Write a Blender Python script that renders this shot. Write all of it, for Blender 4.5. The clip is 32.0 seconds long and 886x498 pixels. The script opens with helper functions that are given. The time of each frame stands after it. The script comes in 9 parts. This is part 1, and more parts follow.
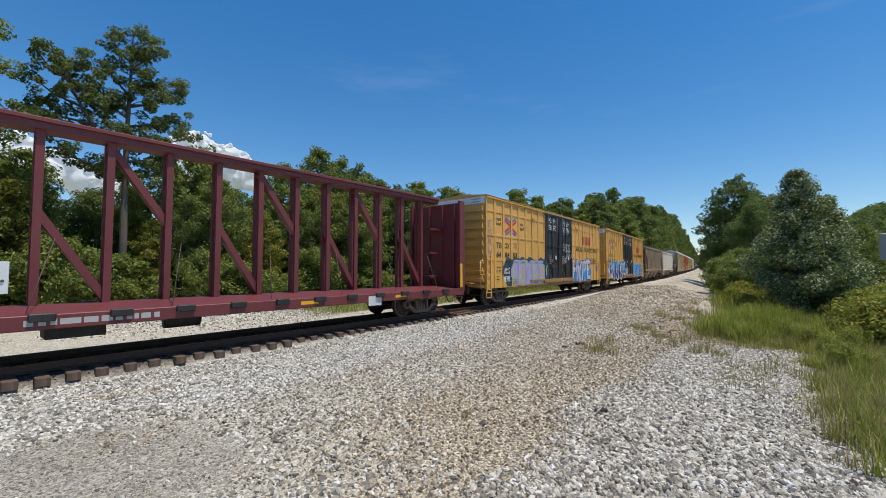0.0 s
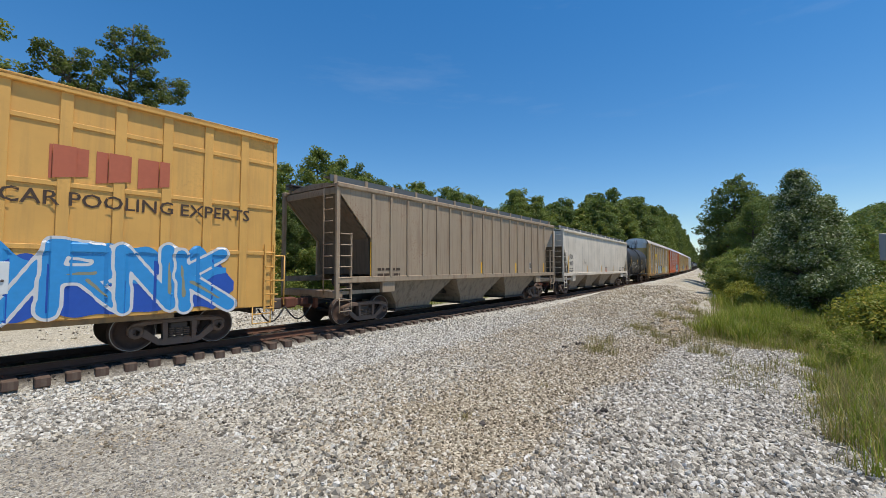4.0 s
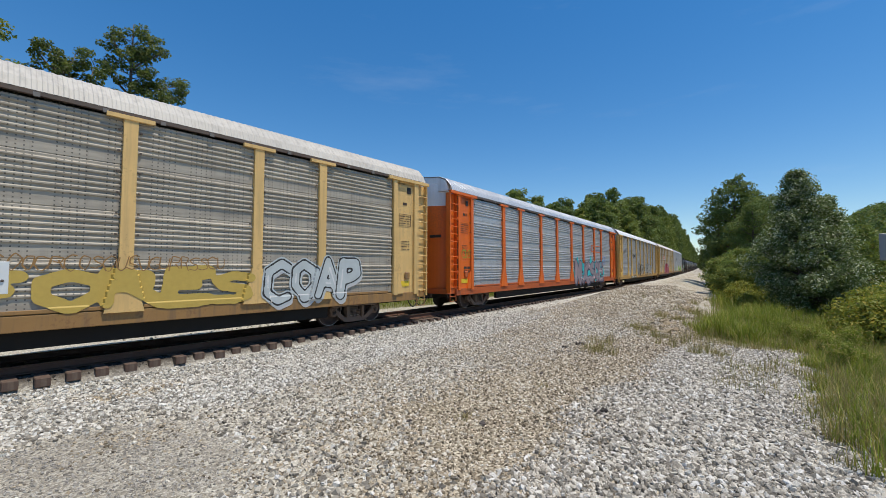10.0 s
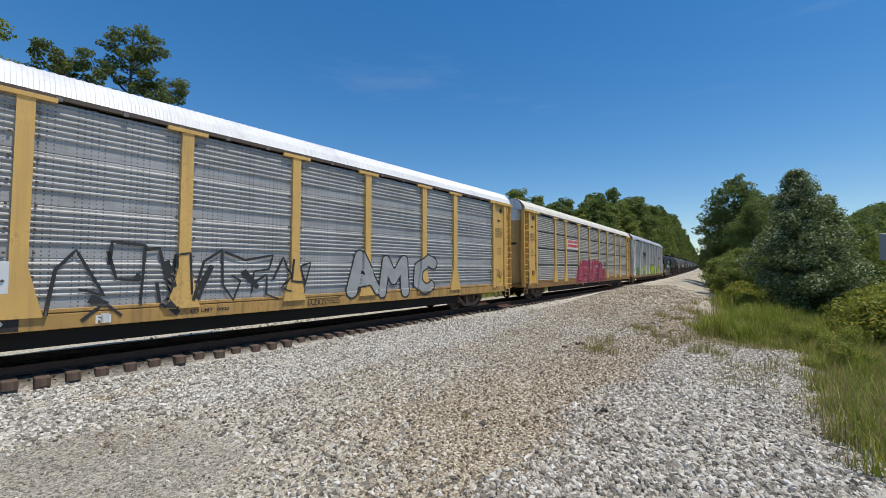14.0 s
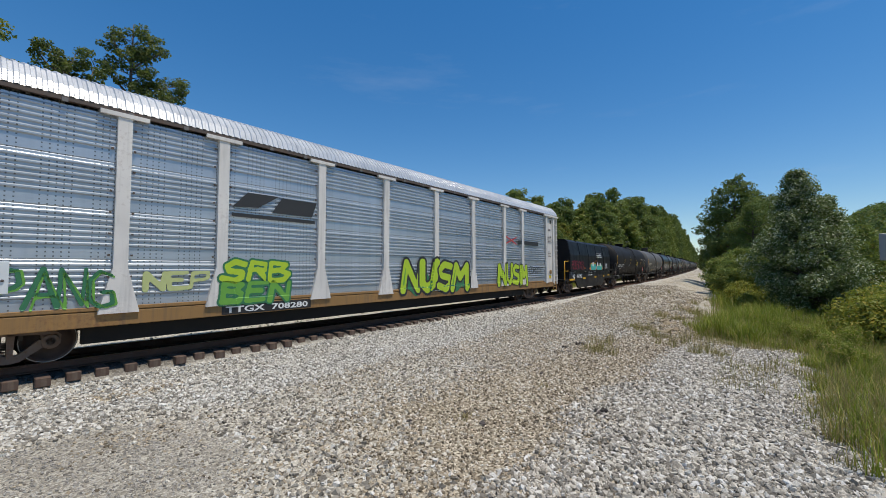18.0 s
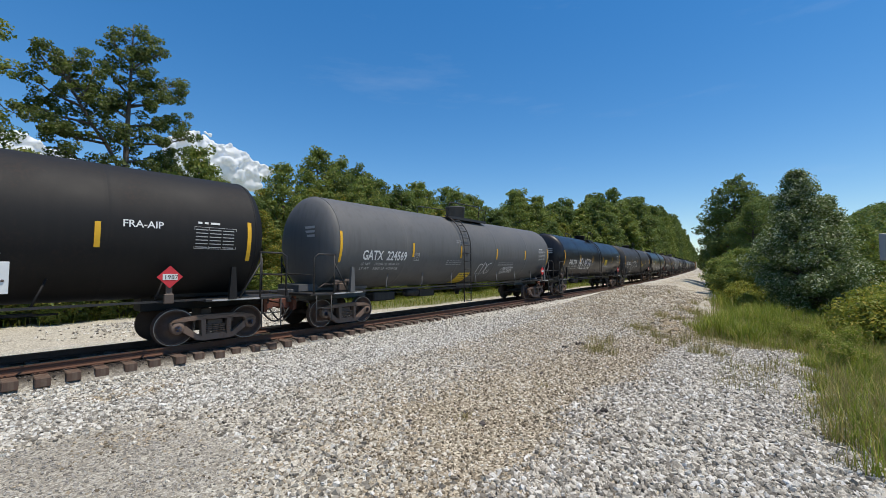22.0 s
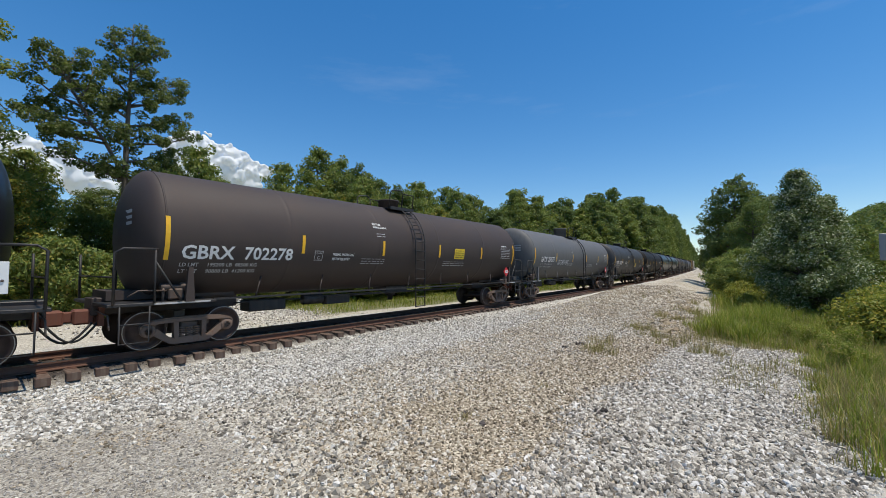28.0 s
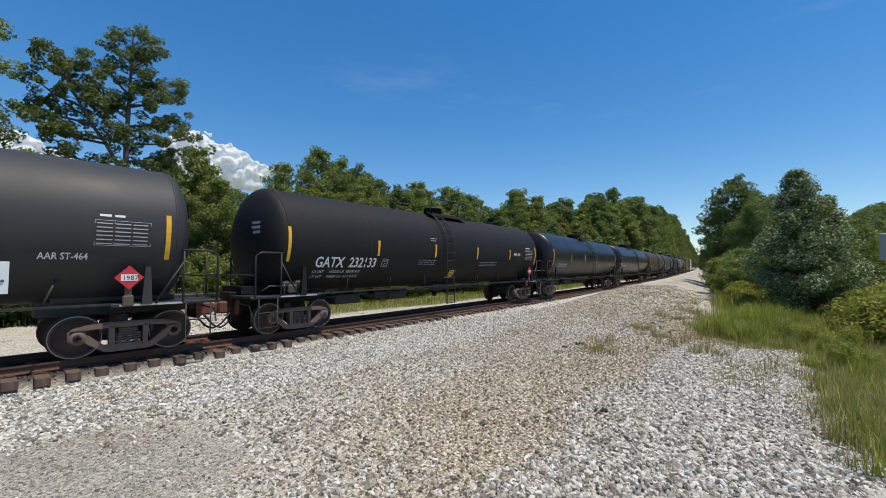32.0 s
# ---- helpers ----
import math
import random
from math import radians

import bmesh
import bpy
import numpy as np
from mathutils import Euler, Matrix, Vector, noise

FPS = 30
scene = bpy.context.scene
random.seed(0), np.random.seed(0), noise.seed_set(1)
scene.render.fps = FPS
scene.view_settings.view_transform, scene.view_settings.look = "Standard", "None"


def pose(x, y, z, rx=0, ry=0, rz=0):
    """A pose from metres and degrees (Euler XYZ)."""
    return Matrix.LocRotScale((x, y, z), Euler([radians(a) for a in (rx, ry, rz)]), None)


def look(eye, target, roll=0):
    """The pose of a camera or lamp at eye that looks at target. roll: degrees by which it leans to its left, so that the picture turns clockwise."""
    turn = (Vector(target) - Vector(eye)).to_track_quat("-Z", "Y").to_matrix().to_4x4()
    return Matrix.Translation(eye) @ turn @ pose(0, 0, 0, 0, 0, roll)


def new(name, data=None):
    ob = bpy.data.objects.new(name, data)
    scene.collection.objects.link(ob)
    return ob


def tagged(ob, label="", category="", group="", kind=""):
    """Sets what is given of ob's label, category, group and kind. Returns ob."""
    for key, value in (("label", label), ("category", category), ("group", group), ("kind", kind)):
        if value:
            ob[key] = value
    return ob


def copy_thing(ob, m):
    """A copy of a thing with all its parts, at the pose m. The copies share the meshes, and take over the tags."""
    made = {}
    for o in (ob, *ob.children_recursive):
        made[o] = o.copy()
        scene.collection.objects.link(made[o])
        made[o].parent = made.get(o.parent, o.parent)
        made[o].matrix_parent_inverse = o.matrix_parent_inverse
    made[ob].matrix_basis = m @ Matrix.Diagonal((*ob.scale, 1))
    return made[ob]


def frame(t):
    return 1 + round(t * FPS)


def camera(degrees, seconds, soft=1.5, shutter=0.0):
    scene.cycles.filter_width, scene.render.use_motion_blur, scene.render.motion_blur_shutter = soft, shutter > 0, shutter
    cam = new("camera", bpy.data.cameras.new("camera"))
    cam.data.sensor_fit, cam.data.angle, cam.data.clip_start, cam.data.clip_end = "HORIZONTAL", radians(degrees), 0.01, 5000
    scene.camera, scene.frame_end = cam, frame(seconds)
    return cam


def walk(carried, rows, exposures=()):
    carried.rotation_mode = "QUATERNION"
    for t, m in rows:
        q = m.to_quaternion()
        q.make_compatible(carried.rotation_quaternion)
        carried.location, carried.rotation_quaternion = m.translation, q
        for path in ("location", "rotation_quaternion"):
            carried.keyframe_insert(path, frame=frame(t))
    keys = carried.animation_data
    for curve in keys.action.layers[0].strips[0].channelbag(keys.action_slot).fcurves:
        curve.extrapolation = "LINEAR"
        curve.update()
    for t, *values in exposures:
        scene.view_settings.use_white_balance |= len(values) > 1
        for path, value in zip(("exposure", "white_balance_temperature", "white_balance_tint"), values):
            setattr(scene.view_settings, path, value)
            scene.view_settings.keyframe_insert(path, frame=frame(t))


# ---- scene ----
# ---------------------------------------------------------------- camera
# x runs along the track, y away from the camera across it, z = 0 is the top of the rail
EYE = (0.0, -12.491, 1.945)
YAW, PITCH, ROLL = 39.81, 2.757, 0.069
cam = camera(94.873, 32.0, soft=0.8)
aim = (EYE[0] + math.cos(radians(YAW)) * math.cos(radians(PITCH)),
       EYE[1] + math.sin(radians(YAW)) * math.cos(radians(PITCH)),
       EYE[2] + math.sin(radians(PITCH)))
STAND = look(EYE, aim, ROLL)
walk(cam, [(0.0, STAND), (32.0, STAND)], [(0.0, -0.06), (8.0, -0.04), (12.0, -0.12), (14.0, -0.15), (18.0, -0.22), (20.0, -0.10), (22.0, 0.0), (32.0, 0.0)])

# ---------------------------------------------------------------- world, sun
SUN_EL, SUN_AZ = 71.0, -74.0     # azimuth from +x towards +y
sun_dir = Vector((math.cos(radians(SUN_EL)) * math.cos(radians(SUN_AZ)),
                  math.cos(radians(SUN_EL)) * math.sin(radians(SUN_AZ)), math.sin(radians(SUN_EL))))
sky_world = bpy.data.worlds.new("sky")
scene.world = sky_world
sky_world.use_nodes = True
wn, wl = sky_world.node_tree.nodes, sky_world.node_tree.links
sky_tex = wn.new("ShaderNodeTexSky")
sky_tex.sky_type = "NISHITA"
sky_tex.sun_disc = False
sky_tex.sun_elevation = radians(SUN_EL)
sky_tex.sun_rotation = radians(90.0 - SUN_AZ)
sky_tex.altitude = 200.0
sky_tex.air_density, sky_tex.dust_density, sky_tex.ozone_density = 1.0, 0.05, 2.0
deeper = wn.new("ShaderNodeHueSaturation")
deeper.inputs["Saturation"].default_value = 1.53
deeper.inputs["Hue"].default_value = 0.503
deeper.inputs["Value"].default_value = 1.47
even = wn.new("ShaderNodeGamma")
even.inputs["Gamma"].default_value = 0.80
wl.new(sky_tex.outputs[0], even.inputs["Color"]), wl.new(even.outputs[0], deeper.inputs["Color"])
# thin high cloud, the same all over the sky
veil_at = wn.new("ShaderNodeMapping")
veil_at.inputs["Scale"].default_value = (1.2, 1.2, 7.0)
wl.new(wn.new("ShaderNodeTexCoord").outputs["Generated"], veil_at.inputs[0])
veil = wn.new("ShaderNodeTexNoise")
veil.inputs["Scale"].default_value, veil.inputs["Detail"].default_value, veil.inputs["Roughness"].default_value = 2.2, 6.0, 0.6
wl.new(veil_at.outputs[0], veil.inputs["Vector"])
veil_amount = wn.new("ShaderNodeMapRange")
for k, v in zip((1, 2, 3, 4), (0.60, 0.95, 0.0, 0.12)):
    veil_amount.inputs[k].default_value = v
wl.new(veil.outputs["Fac"], veil_amount.inputs[0])
veil_mix = wn.new("ShaderNodeMix")
veil_mix.data_type = "RGBA"
veil_mix.inputs[7].default_value = (5.5, 6.0, 6.6, 1)
cooler = wn.new("ShaderNodeMix")
cooler.data_type, cooler.blend_type = "RGBA", "MULTIPLY"
cooler.inputs[0].default_value = 1.0
cooler.inputs[7].default_value = (0.97, 1.0, 1.02, 1)
wl.new(deeper.outputs[0], cooler.inputs[6])
wl.new(veil_amount.outputs[0], veil_mix.inputs[0]), wl.new(cooler.outputs[2], veil_mix.inputs[6])
wl.new(veil_mix.outputs[2], wn["Background"].inputs[0])
wn["Background"].inputs[1].default_value = 0.13
sun = new("sun", bpy.data.lights.new("sun", "SUN"))
sun.data.energy, sun.data.angle, sun.data.color = 4.45, radians(0.55), (1.0, 0.915, 0.78)
sun.matrix_world = look(sun_dir * 300, (0, 0, 0))


# ---------------------------------------------------------------- geometry helpers
class Geo:
    """Gathers the faces of one mesh."""

    def __init__(self):
        self.v, self.f, self.m, self.s = [], [], [], []

    def face(self, ids, m=0, smooth=False):
        self.f.append(ids), self.m.append(m), self.s.append(smooth)

    def add(self, verts, faces, m=0, smooth=False):
        k = len(self.v)
        self.v += [tuple(p) for p in verts]
        for f in faces:
            self.face([i + k for i in f], m, smooth)
        return self

    def box(self, x0, x1, y0, y1, z0, z1, m=0, c=0.0):
        """A box; c cuts its edges."""
        if c <= 0:
            vs = [(x, y, z) for z in (z0, z1) for y in (y0, y1) for x in (x0, x1)]
            return self.add(vs, [(0, 2, 3, 1), (4, 5, 7, 6), (0, 1, 5, 4), (2, 6, 7, 3), (0, 4, 6, 2), (1, 3, 7, 5)], m)
        bm = bmesh.new()
        bmesh.ops.create_cube(bm, size=1)
        for v in bm.verts:
            v.co = Vector(((x0 + x1) / 2 + v.co.x * (x1 - x0), (y0 + y1) / 2 + v.co.y * (y1 - y0), (z0 + z1) / 2 + v.co.z * (z1 - z0)))
        bmesh.ops.bevel(bm, geom=bm.edges[:], offset=c, segments=1, affect="EDGES")
        bm.verts.index_update()
        self.add([v.co[:] for v in bm.verts], [[v.index for v in f.verts] for f in bm.faces], m)
        bm.free()
        return self

    def prism(self, pts, axis, a, b, m=0, smooth=False):
        """A closed outline in the two other axes, swept along axis from a to b."""
        n = len(pts)
        def put(p, t):
            return {"x": (t, p[0], p[1]), "y": (p[0], t, p[1]), "z": (p[0], p[1], t)}[axis]
        k = len(self.v)
        self.v += [put(p, a) for p in pts] + [put(p, b) for p in pts]
        for i in range(n):
            j = (i + 1) % n
            self.face([k + i, k + j, k + n + j, k + n + i], m, smooth)
        self.face([k + i for i in range(n)][::-1], m), self.face([k + n + i for i in range(n)], m)
        return self

    def tube(self, pts, r, n=6, m=0, smooth=True, caps=True):
        """A round bar along points; r is one radius or one for each point."""
        rs = r if isinstance(r, (list, tuple)) else [r] * len(pts)
        pts = [Vector(p) for p in pts]
        k, up = len(self.v), None
        for i, p in enumerate(pts):
            d = (pts[min(i + 1, len(pts) - 1)] - pts[max(i - 1, 0)]).normalized()
            if up is None:
                up = d.orthogonal().normalized()
            side = d.cross(up)
            if side.length < 1e-4:
                side = d.orthogonal()
            side.normalize()
            up = side.cross(d).normalized()
            for a in range(n):
                t = 2 * math.pi * a / n
                self.v.append(tuple(p + rs[i] * (math.cos(t) * up + math.sin(t) * side)))
        for i in range(len(pts) - 1):
            for a in range(n):
                b = (a + 1) % n
                self.face([k + i * n + a, k + i * n + b, k + (i + 1) * n + b, k + (i + 1) * n + a], m, smooth)
        if caps:
            self.face([k + a for a in range(n)][::-1], m)
            self.face([k + (len(pts) - 1) * n + a for a in range(n)], m)
        return self

    def lathe(self, prof, n=24, m=0, axis="x", c=(0, 0, 0), smooth=True, caps=True):
        """Profile of (along the axis, radius) turned round it."""
        k = len(self.v)
        for t, r in prof:
            for a in range(n):
                u, w = r * math.cos(2 * math.pi * a / n), r * math.sin(2 * math.pi * a / n)
                p = {"x": (t, u, w), "y": (u, t, w), "z": (u, w, t)}[axis]
                self.v.append((c[0] + p[0], c[1] + p[1], c[2] + p[2]))
        for i in range(len(prof) - 1):
            for a in range(n):
                b = (a + 1) % n
                self.face([k + i * n + a, k + i * n + b, k + (i + 1) * n + b, k + (i + 1) * n + a], m, smooth)
        for i, fl in ((0, 1), (len(prof) - 1, 0)):
            if caps and prof[i][1] > 1e-6:
                ids = [k + i * n + a for a in range(n)]
                self.face(ids[::-1] if fl else ids, m)
        return self

    def mesh(self, name, mats):
        me = bpy.data.meshes.new(name)
        me.from_pydata(self.v, [], self.f)
        for x in mats if isinstance(mats, (list, tuple)) else [mats]:
            me.materials.append(x)
        me.polygons.foreach_set("material_index", self.m)
        me.polygons.foreach_set("use_smooth", self.s)
        bm = bmesh.new()
        bm.from_mesh(me)
        bmesh.ops.recalc_face_normals(bm, faces=bm.faces[:])
        bm.to_mesh(me)
        bm.free()
        return me


def part(name, shape, material, parent=None, label="", at=None):
    """One mesh object from a Geo or a mesh, under a thing or a part."""
    me = shape.mesh(name, material) if isinstance(shape, Geo) else shape
    ob = new(name, me)
    if parent is not None:
        ob.parent = parent
    if at is not None:
        ob.matrix_basis = at
    if label:
        tagged(ob, label)
    return ob


def soup(name, verts, faces, mats, mat_ids=None, smooth=False):
    """A large mesh from arrays; all faces have the same number of corners."""
    me = bpy.data.meshes.new(name)
    nv, nf, c = len(verts), len(faces), faces.shape[1]
    me.vertices.add(nv), me.loops.add(nf * c), me.polygons.add(nf)
    me.vertices.foreach_set("co", np.ascontiguousarray(verts, dtype=np.float32).ravel())
    me.loops.foreach_set("vertex_index", np.ascontiguousarray(faces, dtype=np.int32).ravel())
    me.polygons.foreach_set("loop_start", np.arange(0, nf * c, c, dtype=np.int32))
    for x in mats if isinstance(mats, (list, tuple)) else [mats]:
        me.materials.append(x)
    if mat_ids is not None:
        me.polygons.foreach_set("material_index", mat_ids.astype(np.int32))
    me.polygons.foreach_set("use_smooth", np.full(nf, bool(smooth)))
    me.update(calc_edges=True)
    return me


CACHE = {}


def shared(key, build):
    """A mesh that alike pieces share."""
    if key not in CACHE:
        CACHE[key] = build()
    return CACHE[key]


# ---------------------------------------------------------------- the line of the track
BEND, EASE = 0.00273, 45.0


def climb(s):
    """Height of the rail: level here, rising gently far along."""
    s = np.maximum(s, 0.0)
    return 0.10 * (1 - np.exp(-(s / 25.0) ** 2)) + 0.006 * np.log1p(np.exp(np.minimum((s - 50.0) / 10.0, 50))) * 10.0


def centre(s):
    """Place and heading of the track's middle, s metres along it."""
    e = math.exp(-s / EASE)
    return s, BEND * EASE * (s + EASE * e - EASE), climb(s), BEND * EASE * (1 - e)


def beside(s, off, z=0.0):
    x, y, h, a = centre(s)
    return (x - off * math.sin(a), y + off * math.cos(a), z + h)


def rolled(t):
    """Metres that the train has gone at t seconds."""
    u = t / 32.0
    return 419.192 * u - 30.317 * u ** 2 + 71.042 * u ** 3 - 34.396 * u ** 4


# ---------------------------------------------------------------- materials
def material(name):
    m = bpy.data.materials.new(name)
    m.use_nodes = True
    nt = m.node_tree
    return m, nt.nodes, nt.links, nt.nodes["Principled BSDF"]


def tex_noise(n, l, vec, scale, detail=4.0, rough=0.55, stretch=None):
    t = n.new("ShaderNodeTexNoise")
    t.inputs["Scale"].default_value, t.inputs["Detail"].default_value, t.inputs["Roughness"].default_value = scale, detail, rough
    if stretch:
        mp = n.new("ShaderNodeMapping")
        mp.inputs["Scale"].default_value = stretch
        l.new(vec, mp.inputs[0])
        vec = mp.outputs[0]
    l.new(vec, t.inputs["Vector"])
    return t.outputs["Fac"]


def ramp(n, l, fac, stops):
    r = n.new("ShaderNodeValToRGB")
    e = r.color_ramp.elements
    while len(e) < len(stops):
        e.new(0.5)
    for el, (p, c) in zip(e, stops):
        el.position, el.color = p, (*c, 1) if len(c) == 3 else c
    l.new(fac, r.inputs[0])
    return r.outputs["Color"]


def mixed(n, l, fac, a, b, mode="MIX"):
    x = n.new("ShaderNodeMix")
    x.data_type, x.blend_type = "RGBA", mode
    for sock, val in ((x.inputs[0], fac), (x.inputs[6], a), (x.inputs[7], b)):
        if isinstance(val, (int, float)):
            sock.default_value = val
        elif isinstance(val, tuple):
            sock.default_value = (*val, 1) if len(val) == 3 else val
        else:
            l.new(val, sock)
    return x.outputs[2]


def calc(n, l, op, a, b=None, clamp=False):
    x = n.new("ShaderNodeMath")
    x.operation, x.use_clamp = op, clamp
    for sock, val in zip(x.inputs, (a, b)):
        if val is None:
            continue
        if isinstance(val, (int, float)):
            sock.default_value = val
        else:
            l.new(val, sock)
    return x.outputs[0]


def bumped(n, l, bsdf, height, strength, dist):
    b = n.new("ShaderNodeBump")
    b.inputs["Strength"].default_value, b.inputs["Distance"].default_value = strength, dist
    l.new(height, b.inputs["Height"])
    l.new(b.outputs[0], bsdf.inputs["Normal"])


def shade(c, k):
    return tuple(min(1.0, x * k) for x in c)


def painted(name, base, rough=0.5, metal=0.0, dirt=0.35, rust=0.15, grime=(0.09, 0.075, 0.06), rusty=(0.16, 0.065, 0.03), bump=0.15, coat=0.0):
    """Weathered paint: mottled, with run-down dirt streaks and small rust patches."""
    m, n, l, b = material(name)
    co = n.new("ShaderNodeTexCoord").outputs["Object"]
    big = tex_noise(n, l, co, 0.9, 5)
    fine = tex_noise(n, l, co, 14.0, 4)
    run = tex_noise(n, l, co, 1.0, 5, 0.6, (7.0, 7.0, 0.45))
    col = mixed(n, l, ramp(n, l, big, [(0.3, (0, 0, 0)), (0.7, (1, 1, 1))]), shade(base, 0.9), shade(base, 1.08))
    streak = calc(n, l, "MULTIPLY", ramp(n, l, run, [(0.48, (0, 0, 0)), (0.75, (1, 1, 1))]), dirt)
    col = mixed(n, l, streak, col, grime)
    spot = calc(n, l, "MULTIPLY", ramp(n, l, calc(n, l, "MULTIPLY", fine, big), [(0.3, (0, 0, 0)), (0.42, (1, 1, 1))]), rust)
    col = mixed(n, l, spot, col, rusty)
    l.new(col, b.inputs["Base Color"])
    l.new(calc(n, l, "ADD", calc(n, l, "MULTIPLY", big, 0.25), rough - 0.12, True), b.inputs["Roughness"])
    b.inputs["Metallic"].default_value = metal
    b.inputs["Coat Weight"].default_value = coat
    bumped(n, l, b, fine, bump, 0.01)
    return m


def plain(name, base, rough=0.6, metal=0.0, var=0.12, scale=9.0):
    m, n, l, b = material(name)
    co = n.new("ShaderNodeTexCoord").outputs["Object"]
    f = tex_noise(n, l, co, scale, 4)
    l.new(mixed(n, l, f, shade(base, 1 - var), shade(base, 1 + var)), b.inputs["Base Color"])
    b.inputs["Roughness"].default_value, b.inputs["Metallic"].default_value = rough, metal
    return m


def leafy(name, a, b2, yellow=(0.19, 0.19, 0.04), amount=0.12):
    """Leaves: colour varies from leaf to leaf, some light comes through."""
    m, n, l, b = material(name)
    rnd = n.new("ShaderNodeNewGeometry").outputs["Random Per Island"]
    info = n.new("ShaderNodeObjectInfo").outputs["Random"]
    col = mixed(n, l, rnd, a, b2)
    hit = calc(n, l, "GREATER_THAN", rnd, 1.0 - amount)
    col = mixed(n, l, hit, col, yellow)
    col = mixed(n, l, calc(n, l, "MULTIPLY", info, 0.45), col, shade(b2, 0.65))
    l.new(col, b.inputs["Base Color"])
    b.inputs["Roughness"].default_value = 0.55
    b.inputs["Specular IOR Level"].default_value = 0.35
    tr = n.new("ShaderNodeBsdfTranslucent")
    l.new(mixed(n, l, 0.5, col, (0.16, 0.22, 0.03)), tr.inputs[0])
    mx = n.new("ShaderNodeMixShader")
    mx.inputs[0].default_value = 0.46
    l.new(b.outputs[0], mx.inputs[1]), l.new(tr.outputs[0], mx.inputs[2])
    l.new(mx.outputs[0], n["Material Output"].inputs[0])
    return m


def stone_mat(name, stops, rough=0.85):
    m, n, l, b = material(name)
    rnd = n.new("ShaderNodeNewGeometry").outputs["Random Per Island"]
    co = n.new("ShaderNodeTexCoord").outputs["Object"]
    col = ramp(n, l, rnd, stops)
    f = tex_noise(n, l, co, 38.0, 4, 0.7)
    l.new(mixed(n, l, calc(n, l, "MULTIPLY", f, 0.5), col, shade(stops[0][1], 0.75)), b.inputs["Base Color"])
    b.inputs["Roughness"].default_value = rough
    bumped(n, l, b, f, 0.9, 0.012)
    return m


def ground_mat():
    """Gravel and packed soil: pale ballast by the track, tan soil on the road, grass-grown earth beside and beyond."""
    m, n, l, b = material("gravel_ground")
    geo = n.new("ShaderNodeNewGeometry").outputs["Position"]
    sep = n.new("ShaderNodeSeparateXYZ")
    l.new(geo, sep.inputs[0])
    X, Y = sep.outputs[0], sep.outputs[1]
    at = n.new("ShaderNodeAttribute")
    at.attribute_name = "zone"
    zs = n.new("ShaderNodeSeparateColor")
    l.new(at.outputs["Color"], zs.inputs[0])
    ballast, soil, grass = zs.outputs[0], zs.outputs[1], zs.outputs[2]
    big = tex_noise(n, l, geo, 0.55, 5)
    mid = tex_noise(n, l, geo, 3.0, 5, 0.65)
    vor = n.new("ShaderNodeTexVoronoi")
    vor.inputs["Scale"].default_value = 34.0
    l.new(geo, vor.inputs["Vector"])
    cell = n.new("ShaderNodeSeparateColor")
    l.new(vor.outputs["Color"], cell.inputs[0])
    pale = ramp(n, l, cell.outputs[0], [(0.0, (0.191, 0.172, 0.137)), (0.5, (0.441, 0.407, 0.332)), (1.0, (0.900, 0.858, 0.728))])
    tan = ramp(n, l, cell.outputs[0], [(0.0, (0.150, 0.122, 0.080)), (0.55, (0.345, 0.288, 0.200)), (1.0, (0.700, 0.630, 0.490))])
    earth = mixed(n, l, mid, (0.20, 0.165, 0.085), (0.13, 0.16, 0.05))
    jitter = calc(n, l, "ADD", calc(n, l, "MULTIPLY", calc(n, l, "SUBTRACT", mid, 0.5), 1.3), calc(n, l, "MULTIPLY", calc(n, l, "SUBTRACT", big, 0.5), 1.2))
    k_soil = ramp(n, l, calc(n, l, "ADD", soil, jitter), [(0.3, (0, 0, 0)), (0.75, (1, 1, 1))])
    grey = mixed(n, l, big, (0.323, 0.286, 0.221), (0.485, 0.437, 0.345))
    base = mixed(n, l, 0.6, grey, pale)
    base = mixed(n, l, k_soil, base, tan)
    k_bal = ramp(n, l, calc(n, l, "ADD", ballast, jitter), [(0.35, (0, 0, 0)), (0.7, (1, 1, 1))])
    base = mixed(n, l, k_bal, base, mixed(n, l, 0.35, pale, (0.40, 0.385, 0.36)))
    k_gr = ramp(n, l, calc(n, l, "ADD", grass, jitter), [(0.35, (0, 0, 0)), (0.7, (1, 1, 1))])
    base = mixed(n, l, k_gr, base, earth)
    # near-black of the track bed: oil, with the train's shade painted in
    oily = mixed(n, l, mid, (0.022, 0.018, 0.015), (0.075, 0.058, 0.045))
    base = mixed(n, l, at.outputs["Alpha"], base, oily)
    l.new(base, b.inputs["Base Color"])
    b.inputs["Roughness"].default_value = 0.95
    h = calc(n, l, "ADD", calc(n, l, "MULTIPLY", vor.outputs["Distance"], -1.0), calc(n, l, "MULTIPLY", mid, 0.6))
    bumped(n, l, b, h, 0.8, 0.02)
    return m


